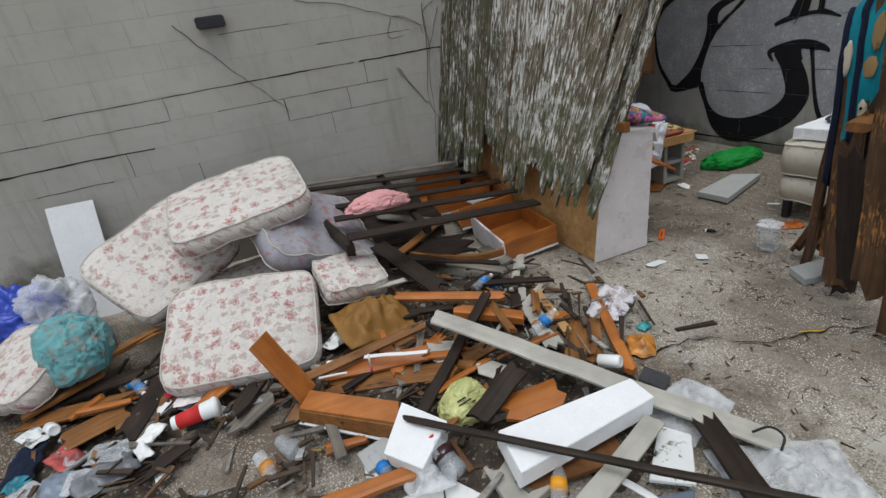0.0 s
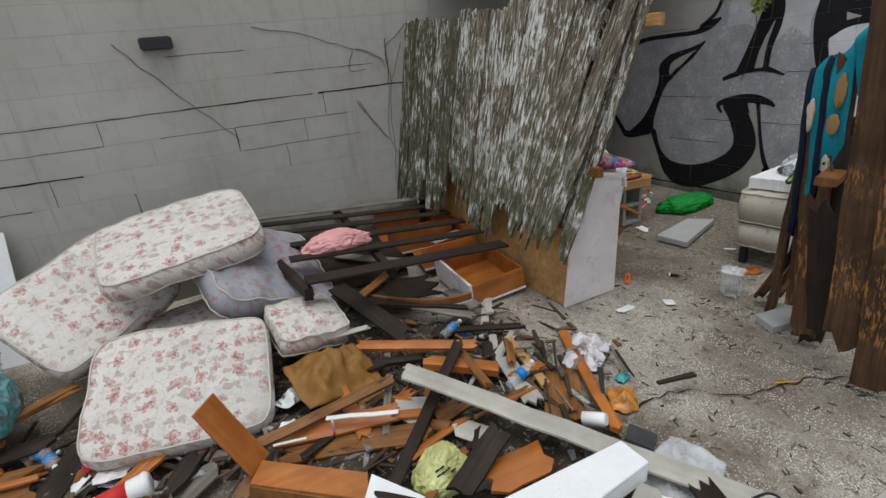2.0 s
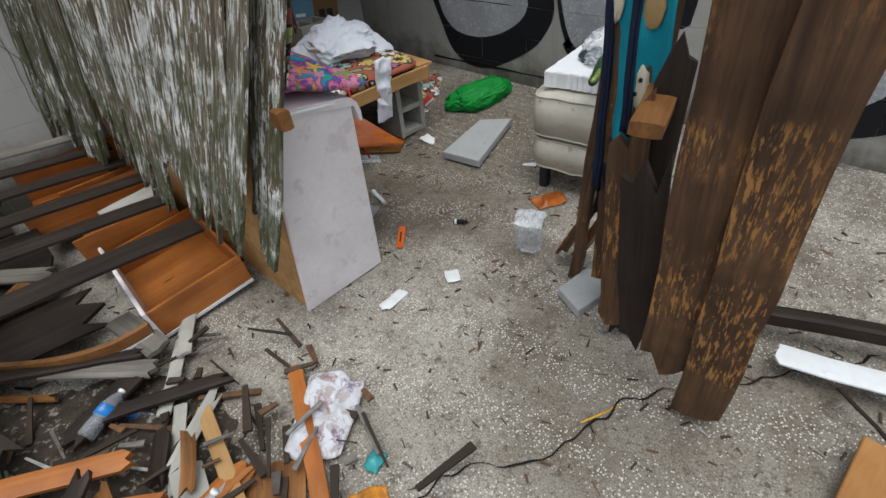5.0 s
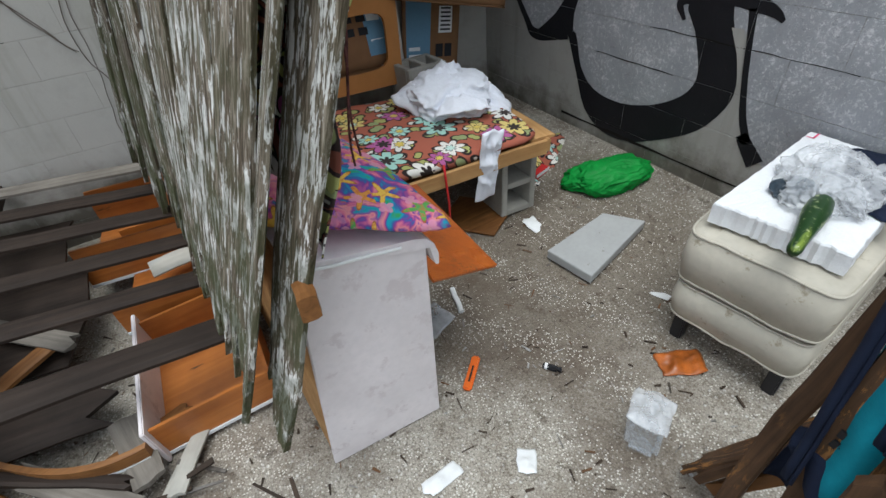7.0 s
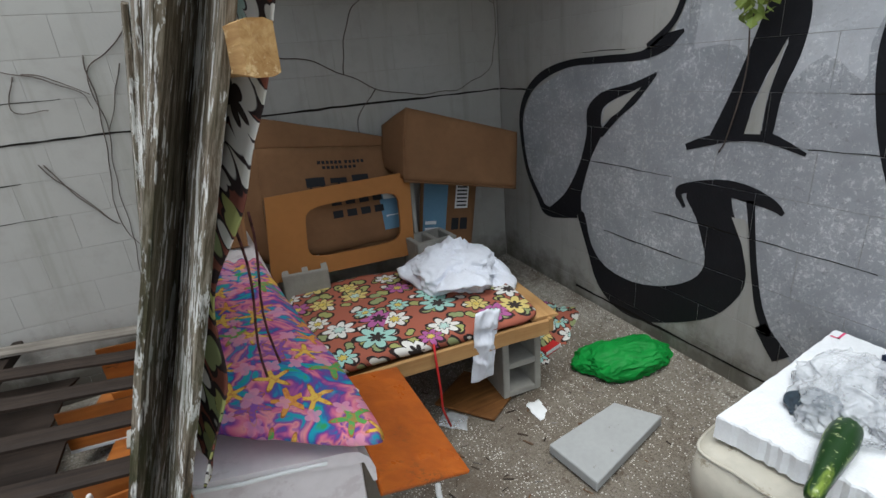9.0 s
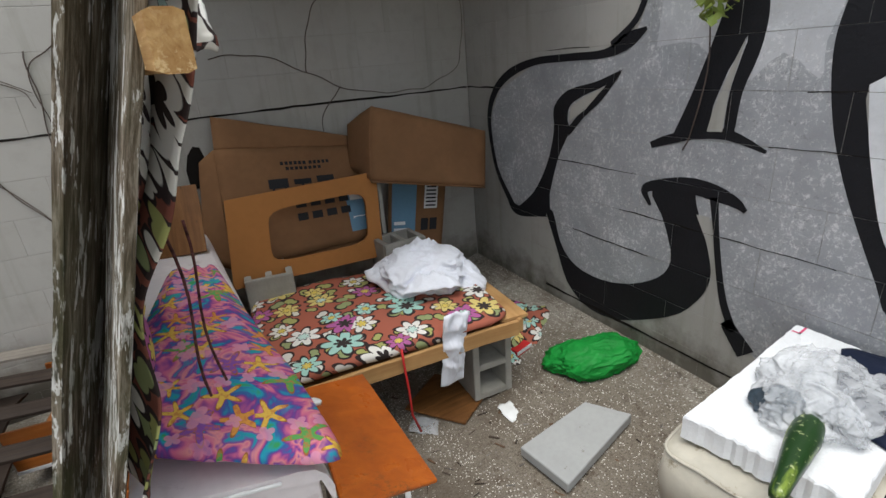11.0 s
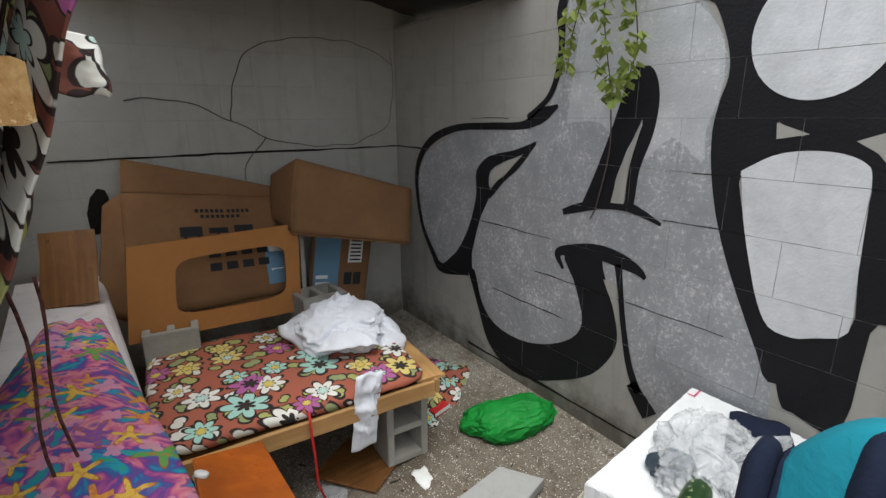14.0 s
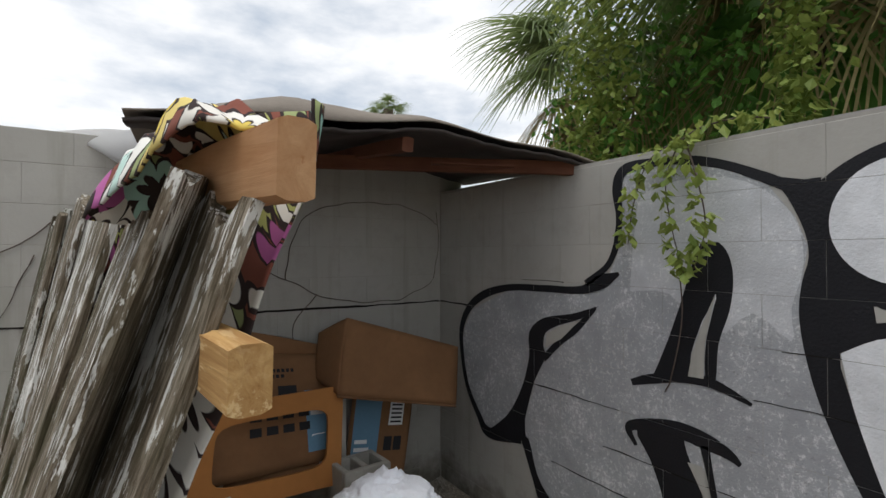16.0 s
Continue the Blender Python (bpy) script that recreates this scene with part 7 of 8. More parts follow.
def cup(m, r0, r1, h, mat, label, band=None, lid=None):
    c = empty("paper_cup", m, label, "cup")
    lathe("cup_wall", [(r0 * 0.95, 0), (r0, 0.003), (r1, h), (r1 + 0.003, h + 0.003), (r1 - 0.002, h + 0.001), (r0 - 0.003, 0.008)], mat, m, c)
    if band:
        lathe("print_band", [(r0 + (r1 - r0) * 0.12 + 0.0008, h * 0.12), (r0 + (r1 - r0) * 0.68 + 0.0008, h * 0.68)], band, m, c, "red printed band")
    if lid:
        lathe("lid", [(r1 + 0.004, h - 0.006), (r1 + 0.005, h + 0.004), (r1 * 0.93, h + 0.012), (r1 * 0.9, h + 0.018), (0.004, h + 0.018)], lid, m, c, "white plastic lid")
    return c


pc = cup(look((-4.93, -2.90, -0.05), (-4.65, -2.87, -0.03)) @ pose(0, 0, 0, 180, 0, 0), 0.036, 0.052, 0.22, M_PLAINWHITE, "white paper cup with a red band and lid", M_RED, M_PLAINWHITE)
for k in range(5):
    h = 0.035 + 0.022 * k
    lump("print_bar", pc.matrix_world @ pose(0.0, 0.0, h) @ pose(0, 0, 0, 0, 0, 200) @ pose(0, -(0.040 + 0.004 * k), 0, 90, 0, 0), 0.03, 0.015, 0.004, M_PLAINWHITE, 0.05, 2, k, 2, parent=pc)
HERE = YARD.inverted()
cup(HERE @ look((-4.60, -2.85, ground_z(-4.6, -2.85) + 0.06), (-4.52, -2.97, ground_z(-4.52, -2.97) + 0.055)) @ pose(0, 0, 0, 180, 0, 0), 0.036, 0.054, 0.15, M_CLEAR, "clear plastic drinking cup with faint print")


def bottle(m, mat, label, band, r=0.033, h=0.2, cap=None):
    b = empty("bottle", m, label, "bottle")
    lathe("body", [(r * 0.8, 0), (r, 0.006), (r, h * 0.2), (r * 0.92, h * 0.35), (r, h * 0.5), (r, h * 0.66), (r * 0.6, h * 0.84), (r * 0.36, h * 0.9), (r * 0.36, h * 0.96)], mat, m, b, dent=0.03)
    lathe("label_band", [(r + 0.001, h * 0.42), (r + 0.0015, h * 0.64)], band, m, b, "printed label band", dent=0.03)
    lathe("cap", [(r * 0.42, h * 0.94), (r * 0.42, h), (0.004, h + 0.001)], cap or M_PLAINWHITE, m, b)
    return b


M_BLUEL, M_YEL = plain("blue_label", (0.03, 0.22, 0.60), 0.5), plain("orange_label", (0.85, 0.38, 0.03), 0.5)
for (x, y, h, rz, tilt), band, lab in (((-4.76, -2.72, 0.035, 20, 86), M_YEL, "clear bottle with an orange label lying down"), ((-3.32, -4.10, 0.06, 150, 75), M_YEL, "small bottle with a yellow label"), ((-5.30, -2.28, 0.10, 30, 85), M_BLUEL, "clear water bottle with a blue label"), ((-5.42, -2.22, 0.08, 70, 85), M_BLUEL, "clear water bottle with a blue label"),
                                        ((-2.92, -3.06, 0.08, 100, 60), M_BLUEL, "clear water bottle with a blue label"), ((-3.05, -2.42, 0.10, 120, 84), M_BLUEL, "dark bottle with a blue label"), ((-3.95, -3.50, 0.05, 20, 85), M_BLUEL, "clear bottle with a blue label"), ((-2.95, -2.30, 0.03, 40, 85), M_BLUEL, "crushed water bottle under the bed base")):
    bottle(pose(x, y, floor_z(x, y) + h, tilt, 0, rz), M_CLEAR, lab, band)
M_DARKL = plain("black_red_label", (0.05, 0.02, 0.02), 0.5, 0.6, 30)
bottle(HERE @ look((-4.71, -2.88, ground_z(-4.71, -2.88) + 0.045), (-4.63, -3.08, ground_z(-4.63, -3.08) + 0.04)) @ pose(0, 0, 0, 180, 0, 0), M_BAG, "cloudy plastic bottle with an orange label among the litter", plain("orange_label", (0.72, 0.30, 0.05), 0.4, 0.5, 20), 0.036, 0.20)
bottle(pose(-3.62, -3.80, floor_z(-3.6, -3.8) + 0.09, 70, 0, 200), M_CLEAR, "clear plastic jar with a black label and red cap", M_DARKL, 0.05, 0.2, M_RED)
for x, y, h, lab, m in ((-2.74, -3.46, 0.10, "crushed white drinks can", M_PLAINWHITE), (-5.72, -2.48, 0.10, "white paper cup lying in dirt", M_PLAINWHITE), (-3.40, -3.14, 0.10, "turned wooden knob end", M_BROWN)):
    tagged(lathe("can" if "can" in lab else ("cup" if "cup" in lab else "wooden_knob"), [(0.024, 0), (0.033, 0.005), (0.034, 0.10), (0.027, 0.118), (0.024, 0.116)], m, pose(x, y, floor_z(x, y) + h, 75, 0, 40), dent=0.03), lab + " in the rubble", "can" if "can" in lab else "cup" if "cup" in lab else "knob")
M_PINKP = plain("pink_plastic", (0.85, 0.12, 0.32), 0.4)
tb = empty("toothbrush", pose(-3.86, -3.04, 0.0), "white and pink plastic stick in the rubble", "stick")
tube("shaft", [(-3.86, -3.02, 0.05), (-3.86, -3.04, 0.14)], 0.006, M_PLAINWHITE)
tube("grip", [(-3.86, -3.005, 0.0), (-3.86, -3.02, 0.05)], 0.008, M_PINKP)
for k in ("shaft", "grip"):
    o = bpy.data.objects[k]
    o.parent, o.matrix_parent_inverse = tb, tb.matrix_world.inverted()
tagged(lathe("pencil", [(0.001, 0), (0.004, 0.012), (0.004, 0.17)], plain("yellow_paint", (0.75, 0.42, 0.02), 0.4), pose(-1.68, -3.66, floor_z(-1.65, -3.68) + 0.006, 90, 0, 70), segs=6), "yellow pencil on the concrete", "pencil")
tagged(lathe("pencil", [(0.001, 0), (0.004, 0.012), (0.004, 0.16)], bpy.data.materials["yellow_paint"], pose(-4.25, -3.28, floor_z(-4.25, -3.28) + 0.02, 90, 0, 60), segs=6), "yellow pencil in the dirt", "pencil")
tube("cable", spline([(-2.46, -4.12, 0.04), (-2.41, -4.15, 0.075), (-2.38, -4.19, 0.05), (-2.42, -4.22, 0.02)], 6), 0.005, M_INK)
tagged(bpy.data.objects["cable"], "short loop of black cable on the boards", "cable")

for row in (
    ("brown_sheet", (-5.58, -2.7, -0.13), (-5.24, -2.56, -0.11), 0.19, 0.014, M_BROWN, "flat wet brown sheet in the dirt", "board", 0, (0.04, 0.05)),
    ("red_strip", (-5.57, -2.49, -0.09), (-5.2, -2.55, -0.07), 0.04, 0.02, M_BRIGHTORANGE, "red-brown varnished strip in the dirt", "strip", 0, (0.04, 0.05)),
    ("orange_stick", (-4.93, -2.91, -0.09), (-4.65, -2.65, -0.07), 0.045, 0.025, M_BRIGHTORANGE, "orange varnished stick under the cushion", "stick", 0, (0.04, 0.05)),
    ("dark_board", (-4.63, -2.96, -0.07), (-4.49, -2.7, -0.06), 0.1, 0.03, M_DARKWOOD, "dark rotten board end", "board", 0, (0.1, 0.1)),
    ("dark_board", (-4.8, -2.95, -0.13), (-5.08, -3.15, -0.13), 0.09, 0.02, M_DARKWOOD, "dark rotten board in the dirt", "board", 0, (0.1, 0.1)),
    ("dark_board", (-5.1, -2.26, -0.12), (-5.22, -2.89, -0.11), 0.14, 0.02, M_DARKWOOD, "broad dark rotten board in the dirt", "board", 0, (0.1, 0.14)),
    ("dark_board", (-5.18, -2.44, -0.14), (-5.13, -2.93, -0.12), 0.12, 0.02, M_GREYWOOD, "grey weathered board in the dirt", "board", 0, (0.1, 0.14)),
    ("brown_batten", (-5.56, -2.07, -0.03), (-5.2, -1.86, -0.0), 0.07, 0.03, M_BROWN, "brown batten over the cushions", "batten", 0, (0.02, 0.03)),
    ("brown_batten", (-5.91, -2.36, -0.12), (-5.5, -2.12, -0.09), 0.05, 0.03, M_BROWN, "long brown batten in the dirt", "batten", 0, (0.02, 0.03)),
    ("dark_board", (-6.0, -2.36, -0.14), (-5.91, -2.14, -0.13), 0.12, 0.02, M_DARKWOOD, "dark wet board piece in the dirt", "board", 0, (0.1, 0.08)),
    ("grey_tile", (-4.0, -3.53, -0.09), (-3.85, -3.49, -0.07), 0.13, 0.03, M_SLAB, "broken grey tile beside the foam", "tile", 0, (0, 0.02)),
    ("orange_batten", (-4.18, -3.66, -0.09), (-3.79, -3.69, -0.06), 0.06, 0.03, M_BRIGHTORANGE, "orange varnished batten on the concrete", "batten", 0, (0.02, 0.03)),
    ("orange_batten", (-4.17, -3.38, -0.1), (-3.98, -3.38, -0.08), 0.045, 0.025, M_BROWN, "short brown batten end", "batten", 0, (0.02, 0.03)),
):
    plank(*row)
tagged(cloth("navy_cloth", pose(-5.75, -2.72, -0.17, 0, 0, 97), 0.3, 0.16, M_NAVY, 0.08, 8, 61, 18, thick=0.002), "crumpled navy cloth with a red edge", "cloth")
tagged(cloth("snack_pack", pose(-5.52, -2.8, -0.15, 0, 0, 134), 0.2, 0.14, plain("red_white_print", (0.60, 0.10, 0.09), 0.4, 0.85, 14), 0.07, 8, 62, 18, thick=0.002), "red and white foil pack in the dirt", "pack")
tagged(cloth("plastic_tray", pose(-5.26, -2.88, -0.13, 0, 0, 171), 0.24, 0.15, M_CLEAR, 0.06, 8, 63, 18, thick=0.002), "clear crushed plastic tray in the dirt", "tray")
tagged(cloth("foil_sheet", pose(-5.25, -3.02, -0.15, 0, 0, 208), 0.28, 0.2, plain("grey_film", (0.20, 0.21, 0.23), 0.3, 0.6, 12, 0.4), 0.12, 8, 64, 18, thick=0.002), "crumpled grey plastic film heap", "film")
tagged(cloth("paper_scrap", pose(-5.06, -2.85, -0.11, 0, 0, 245), 0.14, 0.11, M_PLAINWHITE, 0.05, 8, 65, 18, thick=0.002), "torn white paper in the dirt", "paper")
tagged(cloth("paper_scrap", pose(-4.97, -3.12, -0.16, 0, 0, 282), 0.1, 0.07, M_PLAINWHITE, 0.04, 8, 66, 18, thick=0.002), "small torn white paper in the dirt", "paper")
tagged(cloth("paper_scrap", pose(-5.78, -2.53, -0.15, 0, 0, 319), 0.2, 0.12, M_DIRTYW, 0.05, 8, 67, 18, thick=0.002), "dirty white paper in the dirt", "paper")
tagged(cloth("paper_scrap", pose(-4.91, -2.66, -0.1, 0, 0, 356), 0.15, 0.08, M_LAMINATE, 0.03, 8, 68, 18, thick=0.002), "pale torn card by the cushion", "card")
tagged(cloth("red_cloth", pose(-5.0, -2.53, -0.1, 0, 0, 33), 0.12, 0.08, plain("crimson_cloth", (0.45, 0.02, 0.06), 0.9), 0.05, 8, 69, 18, thick=0.002), "crimson cloth corner under the cushion", "cloth")
tagged(cloth("blue_wrapper", pose(-5.72, -2.87, -0.17, 0, 0, 70), 0.13, 0.1, plain("blue_green_print", (0.03, 0.30, 0.40), 0.4, 0.8, 16), 0.06, 8, 70, 18, thick=0.002), "blue and green wrapper in the dirt", "wrapper")
tagged(cloth("plastic_sheet", pose(-5.49, -2.99, -0.16, 0, 0, 107), 0.22, 0.14, plain("blue_grey_film", (0.22, 0.27, 0.34), 0.35, 0.3), 0.05, 8, 71, 18, thick=0.002), "blue-grey plastic piece in the dirt", "plastic")
tagged(cloth("plastic_sheet", pose(-5.64, -2.97, -0.18, 0, 0, 144), 0.22, 0.16, M_BAG, 0.05, 8, 72, 18, thick=0.002), "translucent plastic piece in the dirt", "plastic")
tagged(cloth("wrapper", pose(-3.74, -3.75, -0.05, 0, 0, 181), 0.22, 0.18, M_BAG, 0.09, 8, 73, 18, thick=0.002), "crumpled clear wrapper by the foam", "wrapper")
tagged(cloth("paper_scrap", pose(-4.03, -2.55, -0.05, 0, 0, 218), 0.16, 0.13, M_DIRTYW, 0.08, 8, 74, 18, thick=0.002), "crumpled dirty white paper by the cushion", "paper")

# countless splinters, chips and paper bits
sv, sf = [], []
for k in range(1900):
    if k < 900:
        x, y = rnd.gauss(-4.1, 0.9), rnd.gauss(-2.85, 0.42)
        if x > -2.1 or y < -4.6 or x < -6.4 or (((x + 4.66) / 0.46) ** 2 + ((y + 3.02) / 0.32) ** 2 < 1 and k % 6):
            continue
        z = floor_z(x, y) + rnd.uniform(0.01, 0.10)
        ln, w = rnd.uniform(0.04, 0.24), rnd.uniform(0.006, 0.035)
    else:
        x, y = rnd.uniform(-3.4, -0.1), rnd.uniform(-4.7, -1.2)
        z = floor_z(x, y) + 0.003
        ln, w = rnd.uniform(0.008, 0.055) , rnd.uniform(0.003, 0.011)
    a, t, h = rnd.random() * 6.3, rnd.uniform(-0.25, 0.25) if k < 900 else 0.0, w * 0.4
    dx, dy, dz = math.cos(a) * ln / 2, math.sin(a) * ln / 2, math.sin(t) * ln / 2
    nx, ny = -math.sin(a) * w / 2, math.cos(a) * w / 2
    s = len(sv)
    for e, g2 in ((-1, 1.0), (1, 0.6)):
        for q, zz in ((-1, 0), (1, 0), (1, h), (-1, h)):
            sv.append((x + dx * e + nx * q * g2, y + dy * e + ny * q * g2, z + dz * e + zz))
    sf += [(s, s + 1, s + 2, s + 3), (s + 7, s + 6, s + 5, s + 4)] + [(s + j, s + 4 + j, s + 4 + (j + 1) % 4, s + (j + 1) % 4) for j in range(4)]


def splinter_mat():
    g = G("mixed_splinters", 0.75)
    i = g.n.new("ShaderNodeNewGeometry").outputs["Random Per Island"]
    g.color(g.mix(g.noise(30, 3), g.ramp(i, (0.0, (0.035, 0.024, 0.017)), (0.45, (0.09, 0.06, 0.04)), (0.6, (0.28, 0.13, 0.05)), (0.75, (0.10, 0.085, 0.07)), (0.9, (0.42, 0.40, 0.37)), (0.97, (0.62, 0.62, 0.60))), (0.03, 0.022, 0.016)))
    return g.m


tagged(mesh_ob("splinters", sv, sf, splinter_mat()), "scattered wood splinters, chips and bits of litter", "litter", kind="stuff")
for k in range(16):
    x, y = rnd.gauss(-4.9, 0.6), rnd.gauss(-2.75, 0.3)
    m = (M_PLAINWHITE, M_BAG, M_CLEAR, M_CARD, M_INK)[k % 5]
    tagged(cloth("litter_scrap", pose(x, y, floor_z(x, y) + 0.07, rnd.uniform(-20, 20), rnd.uniform(-20, 20), rnd.uniform(0, 360)), rnd.uniform(0.1, 0.22), rnd.uniform(0.06, 0.16), m, 0.06, 8, 50 + k, 12, thick=0.002), ("crumpled white paper", "crumpled plastic film", "clear plastic tray piece", "brown card scrap", "black plastic scrap")[k % 5] + " in the dirt", "litter")

bring(YARD)
# ---- wall lamp, cracks, creeper ----
lamp = empty("wall_lamp", pose(-4.43, 0, 1.925), "black plastic bulkhead box on the wall", "wall lamp")
part("box", box_bm(-0.115, 0.115, -0.10, -0.001, -0.045, 0.045, 0.012), M_METAL, lamp)
for k in range(4):
    part("fin", box_bm(-0.112, 0.112, -0.112, -0.101, -0.036 + 0.02 * k, -0.026 + 0.02 * k, 0.002), M_METAL, lamp)


def crack(name, pts, w, parent, wall="n"):
    s = spline(pts, 10)
    v, f = [], []
    for i, p in enumerate(s):
        j = noise.noise(Vector((p[0] * 9, p[1] * 9, 5))) * 0.006
        ww = w * (0.35 + 0.9 * abs(noise.noise(Vector((p[0] * 4, p[1] * 4, 8)))))
        for q in (-1, 1):
            d = s[min(i + 1, len(s) - 1)] - s[max(i - 1, 0)]
            d = d / (np.linalg.norm(d) + 1e-9)
            a, b = p[0] - d[1] * ww * q, p[1] + d[0] * ww * q + j
            v.append((a, -0.0035, b) if wall == "n" else (-0.0035, a, b))
    f = [(2 * i, 2 * i + 2, 2 * i + 3, 2 * i + 1) for i in range(len(s) - 1)]
    return mesh_ob(name, v, f, M_CRACK, parent, "dark open joint")


C0 = BED
crack("crack", [(-5.9, C0 - 0.02), (-4.8, C0 - 0.01), (-3.9, C0), (-3.3, C0)], 0.006, wall_north)
crack("crack", [(-3.25, C0), (-2.6, C0 + 0.004), (-2.2, C0)], 0.011, wall_north)
crack("crack", [(-2.1, C0), (-1.2, C0 + 0.003), (-0.5, C0), (-0.01, C0)], 0.010, wall_north)
crack("crack", [(-0.01, C0), (-0.36, C0)], 0.009, wall_east, "e")
crack("crack", [(-6.4, C0 - 2 * COURSE), (-5.8, C0 - 2 * COURSE + 0.01), (-5.2, C0 - 2 * COURSE)], 0.011, wall_north)
for x, k, n in ((-4.02, 1, 1), (-3.42, 1, 1), (-3.62, 2, 1), (-5.43, 2, 1), (-3.21, 0, 1), (-4.9, 3, 1), (-1.25, 1, 1), (-0.65, 1, 1), (-5.0, 0, 1)):
    crack("crack", [(x, C0 - COURSE * k), (x + 0.004, C0 - COURSE * (k + 0.5)), (x, C0 - COURSE * (k + n))], 0.004, wall_north)
for x0, x1, k in ((-4.6, -3.0, 1), (-4.0, -2.9, 2), (-6.3, -5.0, 1), (-3.6, -2.7, -1), (-6.2, -5.6, 3), (-2.1, -1.6, 2), (-4.4, -3.8, -2)):
    crack("crack", [(x0, C0 - COURSE * k), ((x0 + x1) / 2, C0 - COURSE * k + 0.003), (x1, C0 - COURSE * k)], 0.0038, wall_north)
for y0, y1, z in ((-0.92, -1.25, C0 + 0.203), (-2.30, -2.9, C0), (-1.0, -1.6, C0 - 2 * COURSE), (-1.5, -2.5, C0 - 3 * COURSE + 0.0), (-2.2, -2.75, C0 - 1 * COURSE), (-1.15, -1.7, C0 - 4 * COURSE)):
    crack("crack", [(y0, z), ((y0 + y1) / 2, z + 0.003), (y1, z)], 0.0035, wall_east, "e")
crack("floor_line", [(-0.9, 0.15), (-1.8, 0.16), (-2.8, 0.18)], 0.012, wall_east, "e")
# ground crack
gs = spline([(-2.72, -3.25), (-2.42, -3.27), (-2.2, -3.47), (-1.98, -3.53), (-1.75, -3.62), (-1.45, -3.87), (-1.05, -4.2)], 14)
gvv = []
for i, p in enumerate(gs):
    w = 0.003 + 0.006 * abs(noise.noise(Vector((p[0] * 6, p[1] * 6, 1))))
    o = noise.noise(Vector((p[0] * 14, p[1] * 14, 6))) * 0.03
    for q in (-1, 1):
        gvv.append((p[0] + o, p[1] + o + w * q, ground_z(p[0] + o, p[1] + o + w * q) + 0.009))
tagged(mesh_ob("ground_crack", gvv, [(2 * i, 2 * i + 2, 2 * i + 3, 2 * i + 1) for i in range(len(gs) - 1)], M_CRACK), "dark crack running across the concrete", "crack", kind="structure")
M_STEM = plain("dry_creeper_stem", (0.13, 0.10, 0.085), 0.9, 0.4, 20)
creeper = empty("creeper", pose(-3.2, -0.01, 1.2), "dry creeper stems clinging to the wall", "creeper")
STEMS = [[(-4.724, 1.939), (-4.6, 1.784), (-4.301, 1.446), (-4.059, 1.192), (-3.997, 1.097)],
         [(-3.704, 1.999), (-3.319, 1.912), (-2.916, 1.787), (-2.627, 1.664), (-2.569, 1.564)],
         [(-2.537, 1.835), (-2.546, 1.561), (-2.575, 1.303), (-2.612, 0.924), (-2.533, 0.646), (-2.631, 0.301)],
         [(-2.874, 1.3), (-2.766, 1.092), (-2.63, 0.927)],
         [(-2.866, 1.756), (-2.912, 1.59), (-2.78, 1.565)],
         [(-2.318, 1.931), (-2.425, 1.843), (-2.516, 1.789), (-2.558, 1.655), (-2.533, 1.488), (-2.555, 1.31), (-2.572, 1.09), (-2.58, 0.82), (-2.614, 0.458)],
         [(-2.893, 1.303), (-2.849, 1.215), (-2.776, 1.125), (-2.683, 0.995), (-2.62, 0.926)],
         [(-2.831, 1.761), (-2.706, 1.721), (-2.569, 1.634)],
         [(-2.379, 1.786), (-2.445, 1.624), (-2.533, 1.444)],
         [(-1.714, 1.738), (-1.452, 1.735), (-1.16, 1.615), (-0.864, 1.475), (-0.413, 1.448), (-0.108, 1.552), (-0.023, 1.799), (-0.031, 2.097)],
         [(-1.16, 1.615), (-1.127, 1.858), (-0.987, 2.052), (-0.607, 2.139), (-0.204, 2.098), (-0.032, 1.998)],
         [(-0.963, 1.515), (-1.114, 1.322), (-1.116, 1.127)]]
for st in STEMS:
    tube("stem", [(p[0] + 0.02 * noise.noise(Vector((p[0] * 7, p[1] * 7, 0))), -0.008, p[1] + 0.02 * noise.noise(Vector((p[0] * 7, p[1] * 7, 9)))) for p in spline(st, 8)], 0.0034, M_STEM, creeper, taper=0.5, segs=5)
    creeper.children[-1].matrix_parent_inverse = creeper.matrix_world.inverted()
paint_smudge = mesh_ob("dark_smudge", [(-1.92 + 0.06 * math.cos(a), -0.004, 1.14 + 0.12 * math.sin(a) + 0.05 * math.cos(a)) for a in (0, 0.7, 1.4, 2.1, 2.8, 3.5, 4.2, 4.9, 5.6)], [tuple(range(9))], M_CRACK, wall_north, "black spray smudge")

bring(None)
AXES = SHELTER
# ---- roof ----
roof = empty("shelter_roof", pose(-0.9, -0.8, 2.25), "sagging dark sheet roof with felt over the corner", "roof")
fx, fz = (-1.95, -1.75, -1.31, -0.93, -0.3, 0.12), (2.13, 2.16, 2.20, 2.255, 2.235, 2.215)
uv_, uf = [], []
nx, ny = 36, 18
for i in range(nx + 1):
    for j in range(ny + 1):
        x, t = -1.95 + 2.07 * i / nx, j / ny
        yf = -1.60 + 0.12 * (i / nx) + 0.02 * math.sin(x * 9)
        y = yf + (-0.06 - yf) * t
        z = float(np.interp(x, fx, fz)) * (1 - t) + float(np.interp(x, (-1.95, -0.3, 0.12), (2.41, 2.39, 2.31))) * t + 0.012 * math.sin(x * 42) * 0.3 + 0.02 * noise.noise(Vector((x * 2, y * 2, 3)))
        uv_.append((x, y, z))
uf = [(i * (ny + 1) + j, (i + 1) * (ny + 1) + j, (i + 1) * (ny + 1) + j + 1, i * (ny + 1) + j + 1) for i in range(nx) for j in range(ny)]
